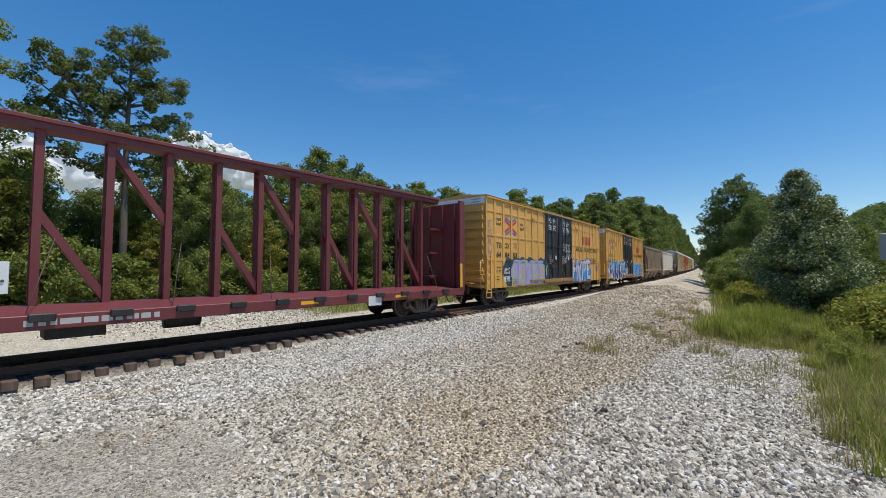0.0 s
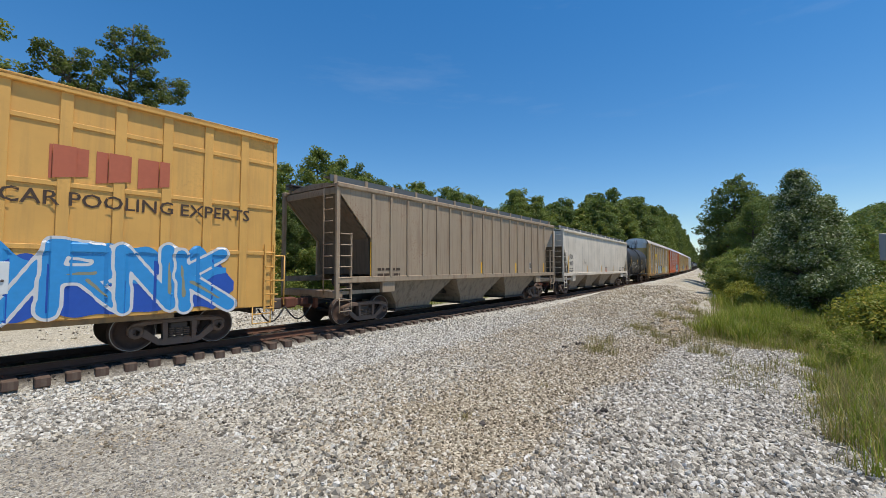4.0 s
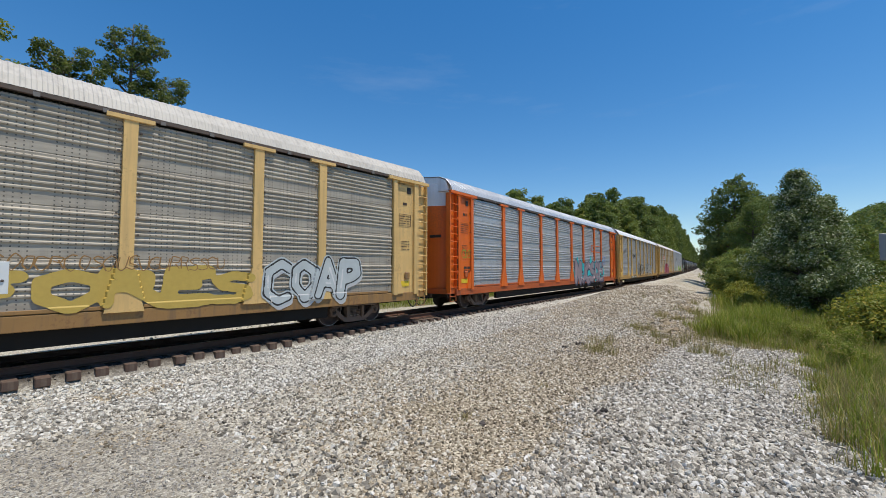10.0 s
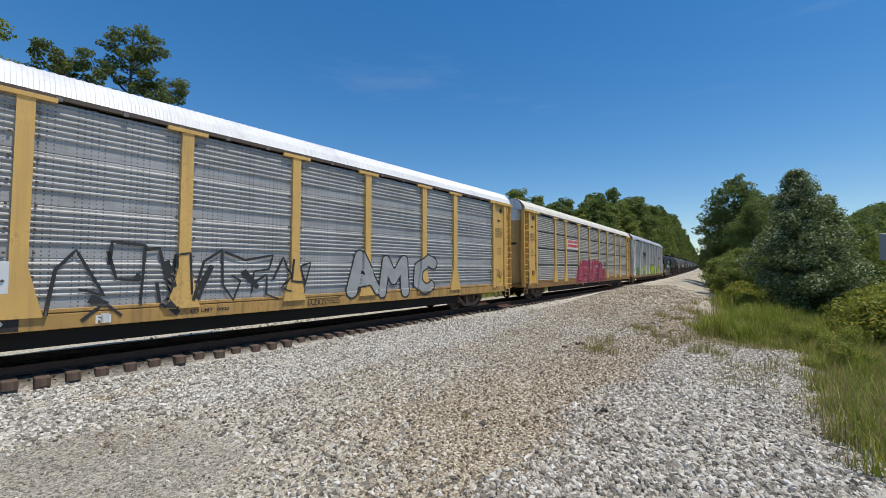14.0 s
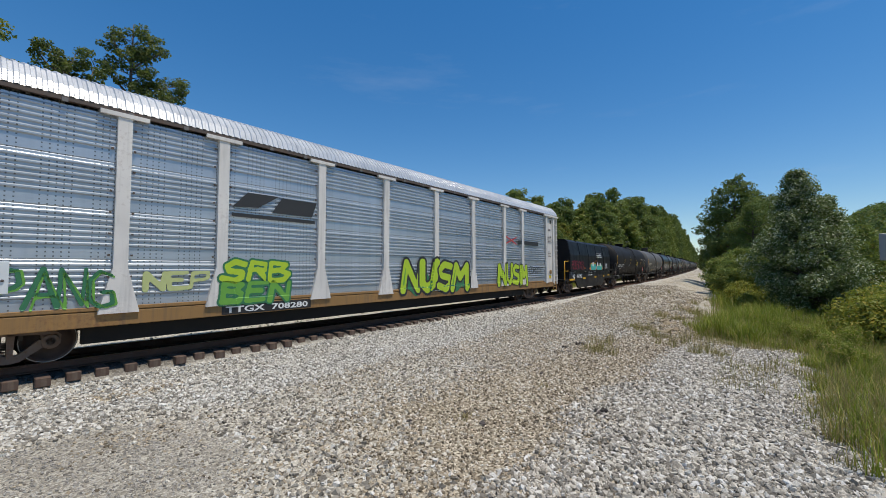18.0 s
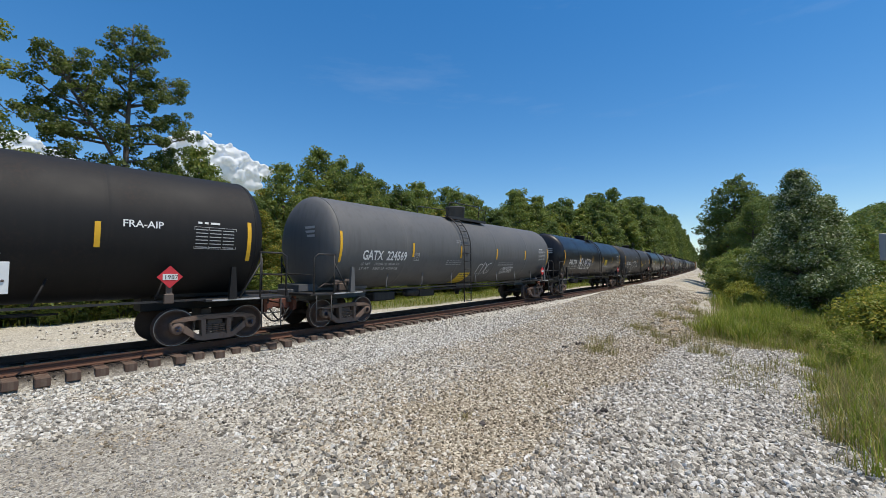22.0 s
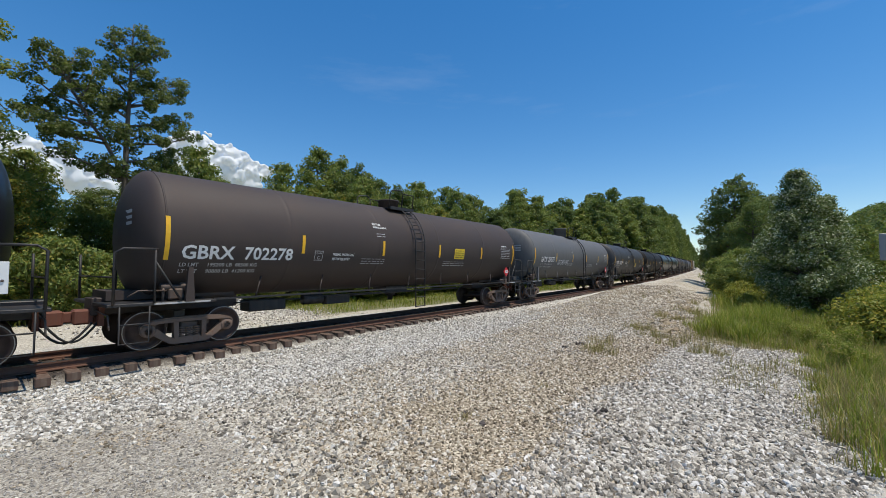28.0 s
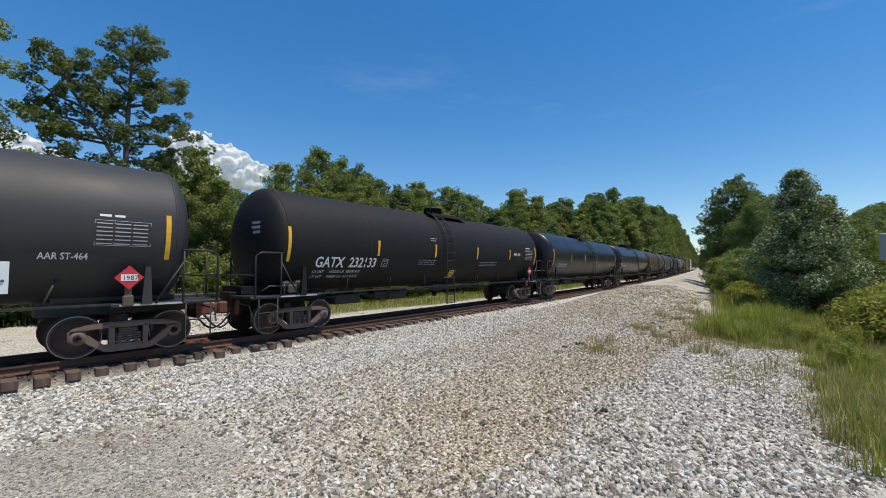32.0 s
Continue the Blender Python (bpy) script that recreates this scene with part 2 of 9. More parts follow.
MAT_GROUND = ground_mat()
MAT_BALLAST = stone_mat("ballast_stone", [(0.0, (0.150, 0.136, 0.112)), (0.4, (0.530, 0.492, 0.420)), (0.75, (0.780, 0.738, 0.648)), (1.0, (0.930, 0.910, 0.850))])
MAT_STONE = stone_mat("crushed_stone", [(0.0, (0.130, 0.115, 0.092)), (0.4, (0.470, 0.424, 0.345)), (0.75, (0.730, 0.668, 0.552)), (1.0, (0.920, 0.890, 0.825))])
MAT_TANSTONE = stone_mat("road_stone", [(0.0, (0.100, 0.076, 0.048)), (0.45, (0.450, 0.366, 0.248)), (0.8, (0.700, 0.592, 0.432)), (1.0, (0.920, 0.880, 0.780))])
MAT_FINES = stone_mat("packed_fines", [(0.0, (0.200, 0.180, 0.150)), (0.5, (0.370, 0.340, 0.290)), (1.0, (0.560, 0.525, 0.460))])
# oil-dark stone; between the ties its colour also holds the train's shade
MAT_OIL_SHADE = stone_mat("oil_shade_ballast", [(0.0, (0.02, 0.017, 0.014)), (0.6, (0.06, 0.046, 0.036)), (1.0, (0.17, 0.14, 0.12))])
MAT_CLOD = plain("dry_soil", (0.30, 0.235, 0.15), 0.95, 0.0, 0.35, 14.0)
MAT_TIE = painted("creosoted_wood", (0.105, 0.066, 0.048), 0.85, 0, 0.6, 0.15, grime=(0.27, 0.225, 0.17), bump=0.6)
MAT_RAIL = painted("rusty_rail", (0.115, 0.055, 0.035), 0.75, 0.2, 0.3, 0.5, bump=0.3)
MAT_RAILTOP = plain("worn_rail_head", (0.42, 0.40, 0.38), 0.3, 1.0)
MAT_STEEL = painted("truck_steel", (0.105, 0.080, 0.066), 0.7, 0.2, 0.5, 0.6, grime=(0.13, 0.09, 0.065))
MAT_CAST = painted("rusty_cast_steel", (0.165, 0.115, 0.088), 0.75, 0.1, 0.5, 0.7, grime=(0.15, 0.10, 0.07))
MAT_WHEEL = plain("wheel_steel", (0.075, 0.046, 0.035), 0.7, 0.1, 0.5, 5.0)
MAT_TREAD = plain("bright_wheel_rim", (0.30, 0.28, 0.26), 0.35, 0.9)
MAT_BLUECAP = plain("blue_bearing_cap", (0.05, 0.16, 0.36), 0.5)
MAT_GREYCAP = plain("grey_bearing_cap", (0.16, 0.15, 0.14), 0.6)
MAT_RUBBER = plain("black_rubber", (0.02, 0.02, 0.02), 0.7)
MAT_SYRUP = plain("dried_syrup", (0.050, 0.044, 0.037), 0.7, 0.0, 0.4, 6.0)
# near-black: shade beneath the autoracks put into the colour; also the sheet joints
MAT_UNDER = painted("shade_and_joint_black", (0.014, 0.012, 0.010), 0.95, 0.0, 0.3, 0.2, grime=(0.02, 0.016, 0.012), rusty=(0.03, 0.018, 0.012))
MAT_BLACKIRON = painted("black_iron", (0.022, 0.022, 0.023), 0.6, 0.1, 0.3, 0.2)
MAT_WHITE = plain("white_lettering", (0.72, 0.72, 0.70), 0.6)
MAT_DIMWHITE = plain("worn_white_lettering", (0.42, 0.42, 0.41), 0.7)
MAT_BLACKLET = plain("black_lettering", (0.03, 0.03, 0.03), 0.6)
MAT_YELLOWREF = plain("yellow_reflective_strip", (0.75, 0.42, 0.02), 0.45)
MAT_BARK = painted("bark", (0.12, 0.10, 0.08), 0.95, 0, 0.4, 0.0, bump=0.8)
MAT_LEAF = leafy("oak_leaves", (0.100, 0.155, 0.046), (0.195, 0.245, 0.070))
MAT_LEAF_B = leafy("maple_leaves", (0.138, 0.198, 0.046), (0.262, 0.318, 0.074), (0.374, 0.341, 0.077), amount=0.2)
MAT_OAKLEAF = leafy("dark_oak_leaves", (0.080, 0.118, 0.034), (0.165, 0.200, 0.060), (0.30, 0.31, 0.12), amount=0.15)
MAT_LEAF_D = leafy("yellowing_leaves", (0.170, 0.205, 0.036), (0.300, 0.325, 0.060), (0.46, 0.33, 0.05), amount=0.32)
MAT_LEAF_C = leafy("poplar_leaves", (0.086, 0.128, 0.046), (0.215, 0.262, 0.105), (0.62, 0.66, 0.46), 0.24)
MAT_GRASS = leafy("grass_blades", (0.110, 0.165, 0.016), (0.440, 0.480, 0.060), (0.620, 0.480, 0.170), 0.18)
MAT_DRY = leafy("dry_grass", (0.275, 0.198, 0.084), (0.525, 0.408, 0.192), (0.188, 0.216, 0.048), 0.25)
MAT_SHRUB = leafy("shrub_leaves", (0.238, 0.280, 0.042), (0.406, 0.392, 0.059), (0.504, 0.392, 0.056), 0.25)


# ---------------------------------------------------------------- ground
def smooth(a, b, t):
    t = np.clip((t - a) / (b - a), 0, 1)
    return t * t * (3 - 2 * t)


def wave(x, y, f, seed):
    """Cheap smooth unevenness from a few crossed waves."""
    r = np.random.RandomState(seed)
    out = 0
    for i in range(5):
        a, p, k = r.uniform(0, 6.28), r.uniform(0, 6.28), f * (1 + 0.6 * i)
        out = out + np.sin((x * np.cos(a) + y * np.sin(a)) * k + p) / (1 + i)
    return out / 2.3


def track_side(x, y):
    """Metres from the track's middle, negative on the camera's side."""
    s = np.clip(x, -300, 900)
    e = np.exp(-s / EASE)
    return (y - BEND * EASE * (s + EASE * e - EASE)) * np.cos(BEND * EASE * (1 - e))


def ground_z(x, y):
    x, y = np.asarray(x, float), np.asarray(y, float)
    o = track_side(x, y)
    rise = climb(np.clip(x, 0, 800))
    z = -0.40 + (rise - 0.1 * (1 - np.exp(-(np.maximum(x, 0) / 25.0) ** 2))) * smooth(-40, -8, o) * smooth(60, 20, o) + 0.045 * wave(x, y, 0.55, 3) + 0.02 * wave(x, y, 2.1, 4)
    # shoulder of the track bed
    bed = -0.20 + rise
    z = z + (bed - z) * smooth(2.3, 1.5, np.abs(o))
    low = (0.10 + 0.11 * smooth(12.0, 4.0, x)) * smooth(-1.10, -1.30, o) * smooth(-3.2, -1.7, o) * smooth(40, 25, x)
    z = z - low
    # gravel bank beside the track, farther along
    bank = smooth(14, 46, x) * 0.72 + smooth(46, 110, x) * 0.10
    z = z + bank * smooth(-1.75, -2.7, o) * smooth(-9.0, -6.0, o)
    # coarse stone heap, verge, ditch
    heap = smooth(-9.6, -10.8, y) * smooth(-14.2, -12.4, y) * smooth(15, 10.5, x) * smooth(-3, 3, x)
    z = z + 0.14 * heap
    verge = smooth(-9.3, -11.5, o) * smooth(15, 19, x)
    z = z - 0.25 * verge
    # pale heap and open land beyond the track
    z = z + 0.95 * np.exp(-((x - 8.0) / 2.4) ** 2 - ((y - 7.0) / 1.35) ** 2)
    z = z + 4.0 * smooth(25, 120, o) + 0.5 * smooth(13, 18, o)
    z = z + 5.0 * smooth(-60, -250, o)
    return z


def zone_of(x, y):
    o = track_side(x, y)
    w = wave(x, y, 0.8, 8) * 0.5
    edge = 4.3 - 1.3 * smooth(9, 24, x)
    ballast = smooth(edge + 0.6, edge - 0.3, np.abs(o + 0.2) + 0.5 * w) * smooth(-1.0, 1.5, x + w) * np.maximum(smooth(1.6, 3.6, x + 0.6 * w), smooth(-4.4, -3.7, y + 0.5 * w))
    ballast = np.maximum(ballast, np.exp(-((x - 8.1) / 3.2) ** 2 - ((y - 6.8) / 1.7) ** 2) * 1.6)
    ballast = np.maximum(ballast, 0.75 * np.exp(-((x - 1.0) / 2.2) ** 2 - ((y + 3.6) / 0.7) ** 2))
    soil = smooth(-5.4, -8.0, y + 0.14 * (x - 6) + 1.6 * w) * smooth(-11.3, -10.2, y + 0.05 * x) * smooth(1.2, 3.0, x)
    soil = np.maximum(soil, 0.42 + 0.35 * wave(x, y, 1.1, 15) * smooth(-2.6, -4.0, o) * smooth(-10.4, -9.6, y))
    soil = np.maximum(soil, smooth(14, 24, x) * smooth(-3.0, -4.5, o) * (0.5 + 0.25 * wave(x, y, 0.9, 28)))
    soil = np.maximum(soil, smooth(4.5, 6.0, o) * smooth(9, 5, x) * 0.7)
    soil = soil * (0.10 + 0.90 * smooth(2.4, 6.6, x + 1.8 * w - 0.35 * (y + 6.0))) + 0.25 * smooth(0.3, 0.8, wave(x, y, 1.7, 21)) * smooth(6.0, 2.0, x)
    grass = smooth(-9.8, -11.0, o + 1.3 * w) * smooth(14.5, 17.5, x + 1.3 * w)
    grass = np.maximum(grass, 0.5 * smooth(-12.7, -13.3, y + 0.4 * w) * smooth(6.0, 7.4, x + w))
    grass = np.maximum(grass, smooth(10.0, 12.5, o + w))
    grass = np.maximum(grass, smooth(4.0, 5.5, o + w) * smooth(10.5, 13.5, x))
    stain = np.clip(1.3 * np.exp(-((x - 2.3) / 1.5) ** 2 - ((y + 2.7) / 0.7) ** 2), 0, 1)
    ballast, soil = ballast * (1 - 0.9 * stain), np.maximum(soil, stain)
    lot = smooth(0.35, 0.6, np.exp(-((x - 18.5) / 3.0) ** 2 - ((y + 15.6) / 1.0) ** 2))
    ballast, soil, grass = np.maximum(ballast, lot), soil * (1 - lot), grass * (1 - lot)
    return np.clip(ballast, 0, 1), np.clip(soil, 0, 1), np.clip(grass, 0, 1)


def packed(x, y):
    """Where wheels have ground the gravel to dark fines."""
    return smooth(3.0, 1.6, x + 0.45 * wave(x, y, 1.3, 29)) * smooth(-4.3, -5.0, y + 0.25 * wave(x, y, 1.9, 30)) * smooth(-8.6, -7.2, y + 0.4 * wave(x, y, 1.1, 35))


def build_ground():
    n, k = 300, 8.2
    u = np.linspace(-1, 1, n)
    gx = 9.0 + 2600 * np.sinh(k * u) / np.sinh(k)
    gy = -5.0 + 2600 * np.sinh(k * u) / np.sinh(k)
    X, Y = np.meshgrid(gx, gy)
    Z = ground_z(X, Y)
    v = np.stack([X, Y, Z], -1).reshape(-1, 3)
    i = np.arange(n * n).reshape(n, n)
    f = np.stack([i[:-1, :-1], i[:-1, 1:], i[1:, 1:], i[1:, :-1]], -1).reshape(-1, 4)
    me = soup("ground", v, f, MAT_GROUND, smooth=True)
    a, b, c = zone_of(X, Y)
    # bed strip where oil and the train's shade are painted dark
    oil_shade = smooth(1.42, 1.15, np.abs(track_side(X, Y)) + 0.06 * wave(X, Y, 3.0, 17))
    oil_shade = np.maximum(oil_shade, 0.30 * packed(X, Y))
    col = np.stack([a, b, c, oil_shade], -1).reshape(-1, 4).astype(np.float32)
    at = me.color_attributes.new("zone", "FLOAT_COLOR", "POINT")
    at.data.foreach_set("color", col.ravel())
    return tagged(new("ground", me), "grey and tan gravel ground with grassy verges beside the railway", "ground", kind="structure")


build_ground()


# ---------------------------------------------------------------- track
def sweep(outline, s0, s1, step, off):
    """An outline (across, up) swept along the track."""
    g, ss = Geo(), []
    s = s0
    while s < s1:
        ss.append(s)
        s += step if s < 80 else step * 3
    ss.append(s1)
    n = len(outline)
    for s in ss:
        g.v += [beside(s, off + a, z) for a, z in outline]
    for i in range(len(ss) - 1):
        for a in range(n):
            b = (a + 1) % n
            g.face([i * n + a, i * n + b, (i + 1) * n + b, (i + 1) * n + a], 1 if a == 4 else 0)
    return g


RAIL = [(-0.07, -0.172), (-0.07, -0.155), (-0.012, -0.135), (-0.012, -0.045), (-0.036, -0.008), (0.036, -0.008), (0.012, -0.045), (0.012, -0.135), (0.07, -0.155), (0.07, -0.172)]
RAIL[4:6] = [(-0.036, -0.035), (-0.034, 0.0), (0.034, 0.0), (0.036, -0.035)]


def build_track():
    track = tagged(new("railway_track"), "rusty steel rails spiked to weathered wooden ties", "railway track", kind="structure")
    for off in (-0.755, 0.755):
        g = sweep(RAIL, -25, 420, 1.0, off)
        g.m = [1 if (i % len(RAIL)) == 5 else 0 for i in range(len(g.f))]
        part("rail", g, [MAT_RAIL, MAT_RAILTOP], track, "brown rusty rail with a worn bright top")
    rnd = random.Random(5)
    ties = []
    for v in range(4):
        g = Geo().box(-0.115, 0.115, -1.33, 1.33, -0.09, 0.09, c=0.012)
        ties.append(g.mesh("tie", MAT_TIE))
    rest = Geo()
    plate = Geo()
    s, i = -9.0, 0
    while s < 330:
        x, y, z, a = centre(s)
        m = Matrix.Translation((x + rnd.uniform(-0.02, 0.02), y, z - 0.268 + rnd.uniform(-0.008, 0.006))) @ Euler((rnd.uniform(-.012, .012), 0, a + rnd.uniform(-.025, .025))).to_matrix().to_4x4()
        m = m @ Matrix.Translation((0, rnd.uniform(-0.07, 0.07), 0))
        if i < 170:
            part("tie", rnd.choice(ties), None, track, at=m)
        else:
            q = Geo().box(-0.115, 0.115, -1.33, 1.33, -0.09, 0.09)
            rest.add([m @ Vector(p) for p in q.v], q.f)
        if s < 40:
            for off in (-0.755, 0.755):
                for (a0, a1, b0, b1, c0, c1) in ((-0.09, 0.09, off - 0.17, off + 0.17, 0.088, 0.102), (-0.05, -0.02, off - 0.105, off - 0.075, 0.10, 0.125), (0.02, 0.05, off + 0.075, off + 0.105, 0.10, 0.125)):
                    q = Geo().box(a0, a1, b0, b1, c0, c1)
                    plate.add([m @ Vector(p) for p in q.v], q.f)
        s += 0.47 + rnd.uniform(-0.03, 0.03)
        i += 1
    tagged(part("far_ties", rest, MAT_TIE, track, "brown wooden ties far along the track"), kind="stuff")
    tagged(part("tie_plates", plate, MAT_RAIL, track, "rusty tie plates and spikes"), kind="stuff")
    return track


build_track()


# ---------------------------------------------------------------- loose stones on the gravel
def stones(name, label, pts, size, flat, mat, seed, sink=0.25, round_=False):
    """Angular stones, each a warped block of its own."""
    r = np.random.RandomState(seed)
    n = len(pts)
    if round_:
        k = 1.618
        cube = np.array([(a, b * k, 0) for a in (-1, 1) for b in (-1, 1)] + [(0, a, b * k) for a in (-1, 1) for b in (-1, 1)] + [(b * k, 0, a) for a in (-1, 1) for b in (-1, 1)]) * 0.72
        f = [(i, j, m) for i, j, m in ((i, j, m) for i in range(12) for j in range(i) for m in range(j)) if max(np.linalg.norm(cube[i] - cube[j]), np.linalg.norm(cube[j] - cube[m]), np.linalg.norm(cube[i] - cube[m])) < 1.5]
        f = np.array([t if np.dot(np.cross(cube[t[1]] - cube[t[0]], cube[t[2]] - cube[t[0]]), cube[t[0]]) > 0 else t[::-1] for t in f])
        v = cube[None] * (1 + r.uniform(-0.45, 0.28, (n, 12, 1))) + r.uniform(-0.24, 0.24, (n, 12, 3))
    else:
        cube = np.array([(x, y, z) for z in (-1, 1) for y in (-1, 1) for x in (-1, 1)], float)
        f = np.array([(0, 2, 3, 1), (4, 5, 7, 6), (0, 1, 5, 4), (2, 6, 7, 3), (0, 4, 6, 2), (1, 3, 7, 5)])
        v = cube[None] * (1 + r.uniform(-0.5, 0.3, (n, 8, 3)))
    v *= (size[:, None] * np.stack([r.uniform(0.7, 1.2, n), r.uniform(0.55, 1.0, n), r.uniform(0.5, 1.0, n) * flat], -1))[:, None, :] * 0.5
    a, b, c = r.uniform(0, 6.28, n), r.normal(0, 0.5, n), r.normal(0, 0.5, n)
    ca, sa = np.cos(a)[:, None], np.sin(a)[:, None]
    x, y, z = v[..., 0], v[..., 1], v[..., 2]
    y, z = y * np.cos(b)[:, None] - z * np.sin(b)[:, None], y * np.sin(b)[:, None] + z * np.cos(b)[:, None]
    x, z = x * np.cos(c)[:, None] + z * np.sin(c)[:, None], -x * np.sin(c)[:, None] + z * np.cos(c)[:, None]
    x, y = x * ca - y * sa, x * sa + y * ca
    zz = ground_z(pts[:, 0], pts[:, 1]) + size * (0.28 * flat - sink * 0.4)
    v = np.stack([x + pts[:, :1], y + pts[:, 1:2], z + zz[:, None]], -1).reshape(-1, 3)
    f = (f[None] + len(cube) * np.arange(n)[:, None, None]).reshape(-1, f.shape[1])
    ob = new(name, soup(name, v, f, mat))
    return tagged(ob, label, "stones", kind="stuff")


def scatter(n, x0, x1, y0, y1, keep, seed):
    r = np.random.RandomState(seed)
    p = np.stack([r.uniform(x0, x1, n), r.uniform(y0, y1, n)], -1)
    return p[r.uniform(0, 1, n) < keep(p[:, 0], p[:, 1])]


def fan(x, y):
    """Thins the stones out with distance from the standing place."""
    d = np.hypot(x, y + 12.5)
    return np.clip(1.30 - d / 22.0, 0.0, 1.0)


def clear_of_rails(x, y):
    o = track_side(x, y)
    return np.where(np.abs(o) < 1.42, 0.0, 1.0)


def build_stones():
    def zb(x, y):
        a, b, c = zone_of(x, y)
        return np.clip(a * 1.6, 0, 1) * (1 - c) * fan(x, y) * clear_of_rails(x, y)
    p = scatter(90000, -3, 26, -6.0, -1.4, zb, 1)
    r = np.random.RandomState(2)
    stones("ballast_stones", "pale grey crushed ballast stones beside the ties", p, r.uniform(0.032, 0.068, len(p)), 1.0, MAT_BALLAST, 3)
    p = scatter(9000, -3, 30, -1.4, 1.4, lambda x, y: np.where(np.abs(np.abs(track_side(x, y)) - 0.755) < 0.09, 0, 1) * np.clip(1.2 - x / 30, 0, 1), 4)
    stones("track_ballast", "ballast stones between the ties, oil and train shade in their colour", p, r.uniform(0.03, 0.06, len(p)), 0.8, MAT_OIL_SHADE, 5, 0.8)
    p = scatter(17000, 1, 16, 3.0, 9.8, lambda x, y: np.clip(np.exp(-((x - 8.1) / 3.0) ** 2 - ((y - 6.8) / 1.7) ** 2) * 1.9, 0, 1), 6)
    stones("ballast_heap", "heap of pale crushed stone beyond the track", p, r.uniform(0.045, 0.085, len(p)), 1.0, MAT_BALLAST, 7)
    def zh(x, y):
        a, b, c = zone_of(x, y)
        return smooth(-9.6, -10.8, y + 0.45 * wave(x, y, 1.2, 9) + 0.2 * wave(x, y, 4.0, 10)) * (1 - c) * smooth(16, 12, x) * smooth(1.5, 3.0, x + 0.4 * wave(x, y, 2.0, 12)) * smooth(-15.4, -14.2, y + 0.4 * wave(x, y, 2.0, 13))
    p = scatter(110000, 1.5, 16, -15.5, -9.6, zh, 8)
    stones("crushed_stone", "coarse grey crushed stone heaped at the road edge", p, 0.028 + 0.046 * r.uniform(0, 1, len(p)) ** 1.5, 1.0, MAT_STONE, 9, 0.2, True)
    def zt(x, y):
        a, b, c = zone_of(x, y)
        return np.clip(b * 1.6 - 0.05, 0, 1) * (1 - c) * (1 - 0.8 * np.clip(a, 0, 1)) * fan(x, y) * smooth(-0.2, 2.2, x + 0.8 * wave(x, y, 1.4, 26)) * clear_of_rails(x, y)
    p = scatter(150000, -1, 29, -11.2, -2.0, zt, 10)
    stones("road_gravel", "tan gravel pressed into the dirt road", p, r.uniform(0.020, 0.046, len(p)) * (1 + 0.02 * p[:, 0]), 0.85, MAT_TANSTONE, 11, 0.42)
    def zg(x, y):
        a, b, c = zone_of(x, y)
        return np.clip(1.1 - a - 1.15 * b - c, 0, 1) * fan(x, y) * smooth(-10.6, -9.8, y) * clear_of_rails(x, y) * np.where(y > 0, 0, 1)
    p = scatter(140000, -3, 29, -11.0, -1.4, zg, 12)
    fines = packed(p[:, 0], p[:, 1]) > 0.5
    q, p = p[fines], p[~fines]
    stones("packed_fines", "dark grey packed fine gravel", q, r.uniform(0.016, 0.036, len(q)), 0.8, MAT_FINES, 14, 0.4)
    stones("fine_gravel", "fine grey gravel on the road", p, 0.022 + 0.046 * r.uniform(0, 1, len(p)) ** 1.6, 0.9, MAT_STONE, 13, 0.3)
    p = scatter(52000, 15, 46, -10.5, 8.0, lambda x, y: smooth(15, 21, x) * smooth(46, 36, x) * smooth(-1.7, -2.3, track_side(x, y)) * smooth(-9.6, -8.2, track_side(x, y)) * (1 - zone_of(x, y)[2]), 15)
    stones("far_gravel", "pale gravel along the road farther off", p, r.uniform(0.04, 0.085, len(p)), 0.8, MAT_TANSTONE, 16, 0.4)
    # dark crumbled lumps of oily dirt
    rr = random.Random(17)
    for x, y, n, s in ((6.54, -10.23, 9, 0.05), (5.95, -9.95, 4, 0.03), (12.5, -7.6, 7, 0.06), (11.8, -7.4, 4, 0.05)):
        bm = bmesh.new()
        for k in range(n):
            d, w = rr.gauss(0, 1.3) * s, rr.uniform(0.45, 1.0) * s
            px, py = x + d, y + rr.gauss(0, 1.0) * s
            bmesh.ops.create_icosphere(bm, subdivisions=2, radius=w, matrix=Matrix.Translation((px, py, float(ground_z(px, py)) + w * 0.5)) @ Euler((rr.uniform(0, 3), rr.uniform(0, 3), 0)).to_matrix().to_4x4() @ Matrix.Diagonal((1.3, 0.8, 0.7, 1)))
        for v in bm.verts:
            v.co += v.normal * noise.noise(v.co * 16.0) * s * 0.7
        me = bpy.data.meshes.new("dirt_clod")
        bm.to_mesh(me)
        bm.free()
        me.materials.append(MAT_OIL_SHADE)
        tagged(part("dirt_clod", me, None), "dark crumbled clod of oily dirt on the gravel", "clod", "dirt clods")


build_stones()


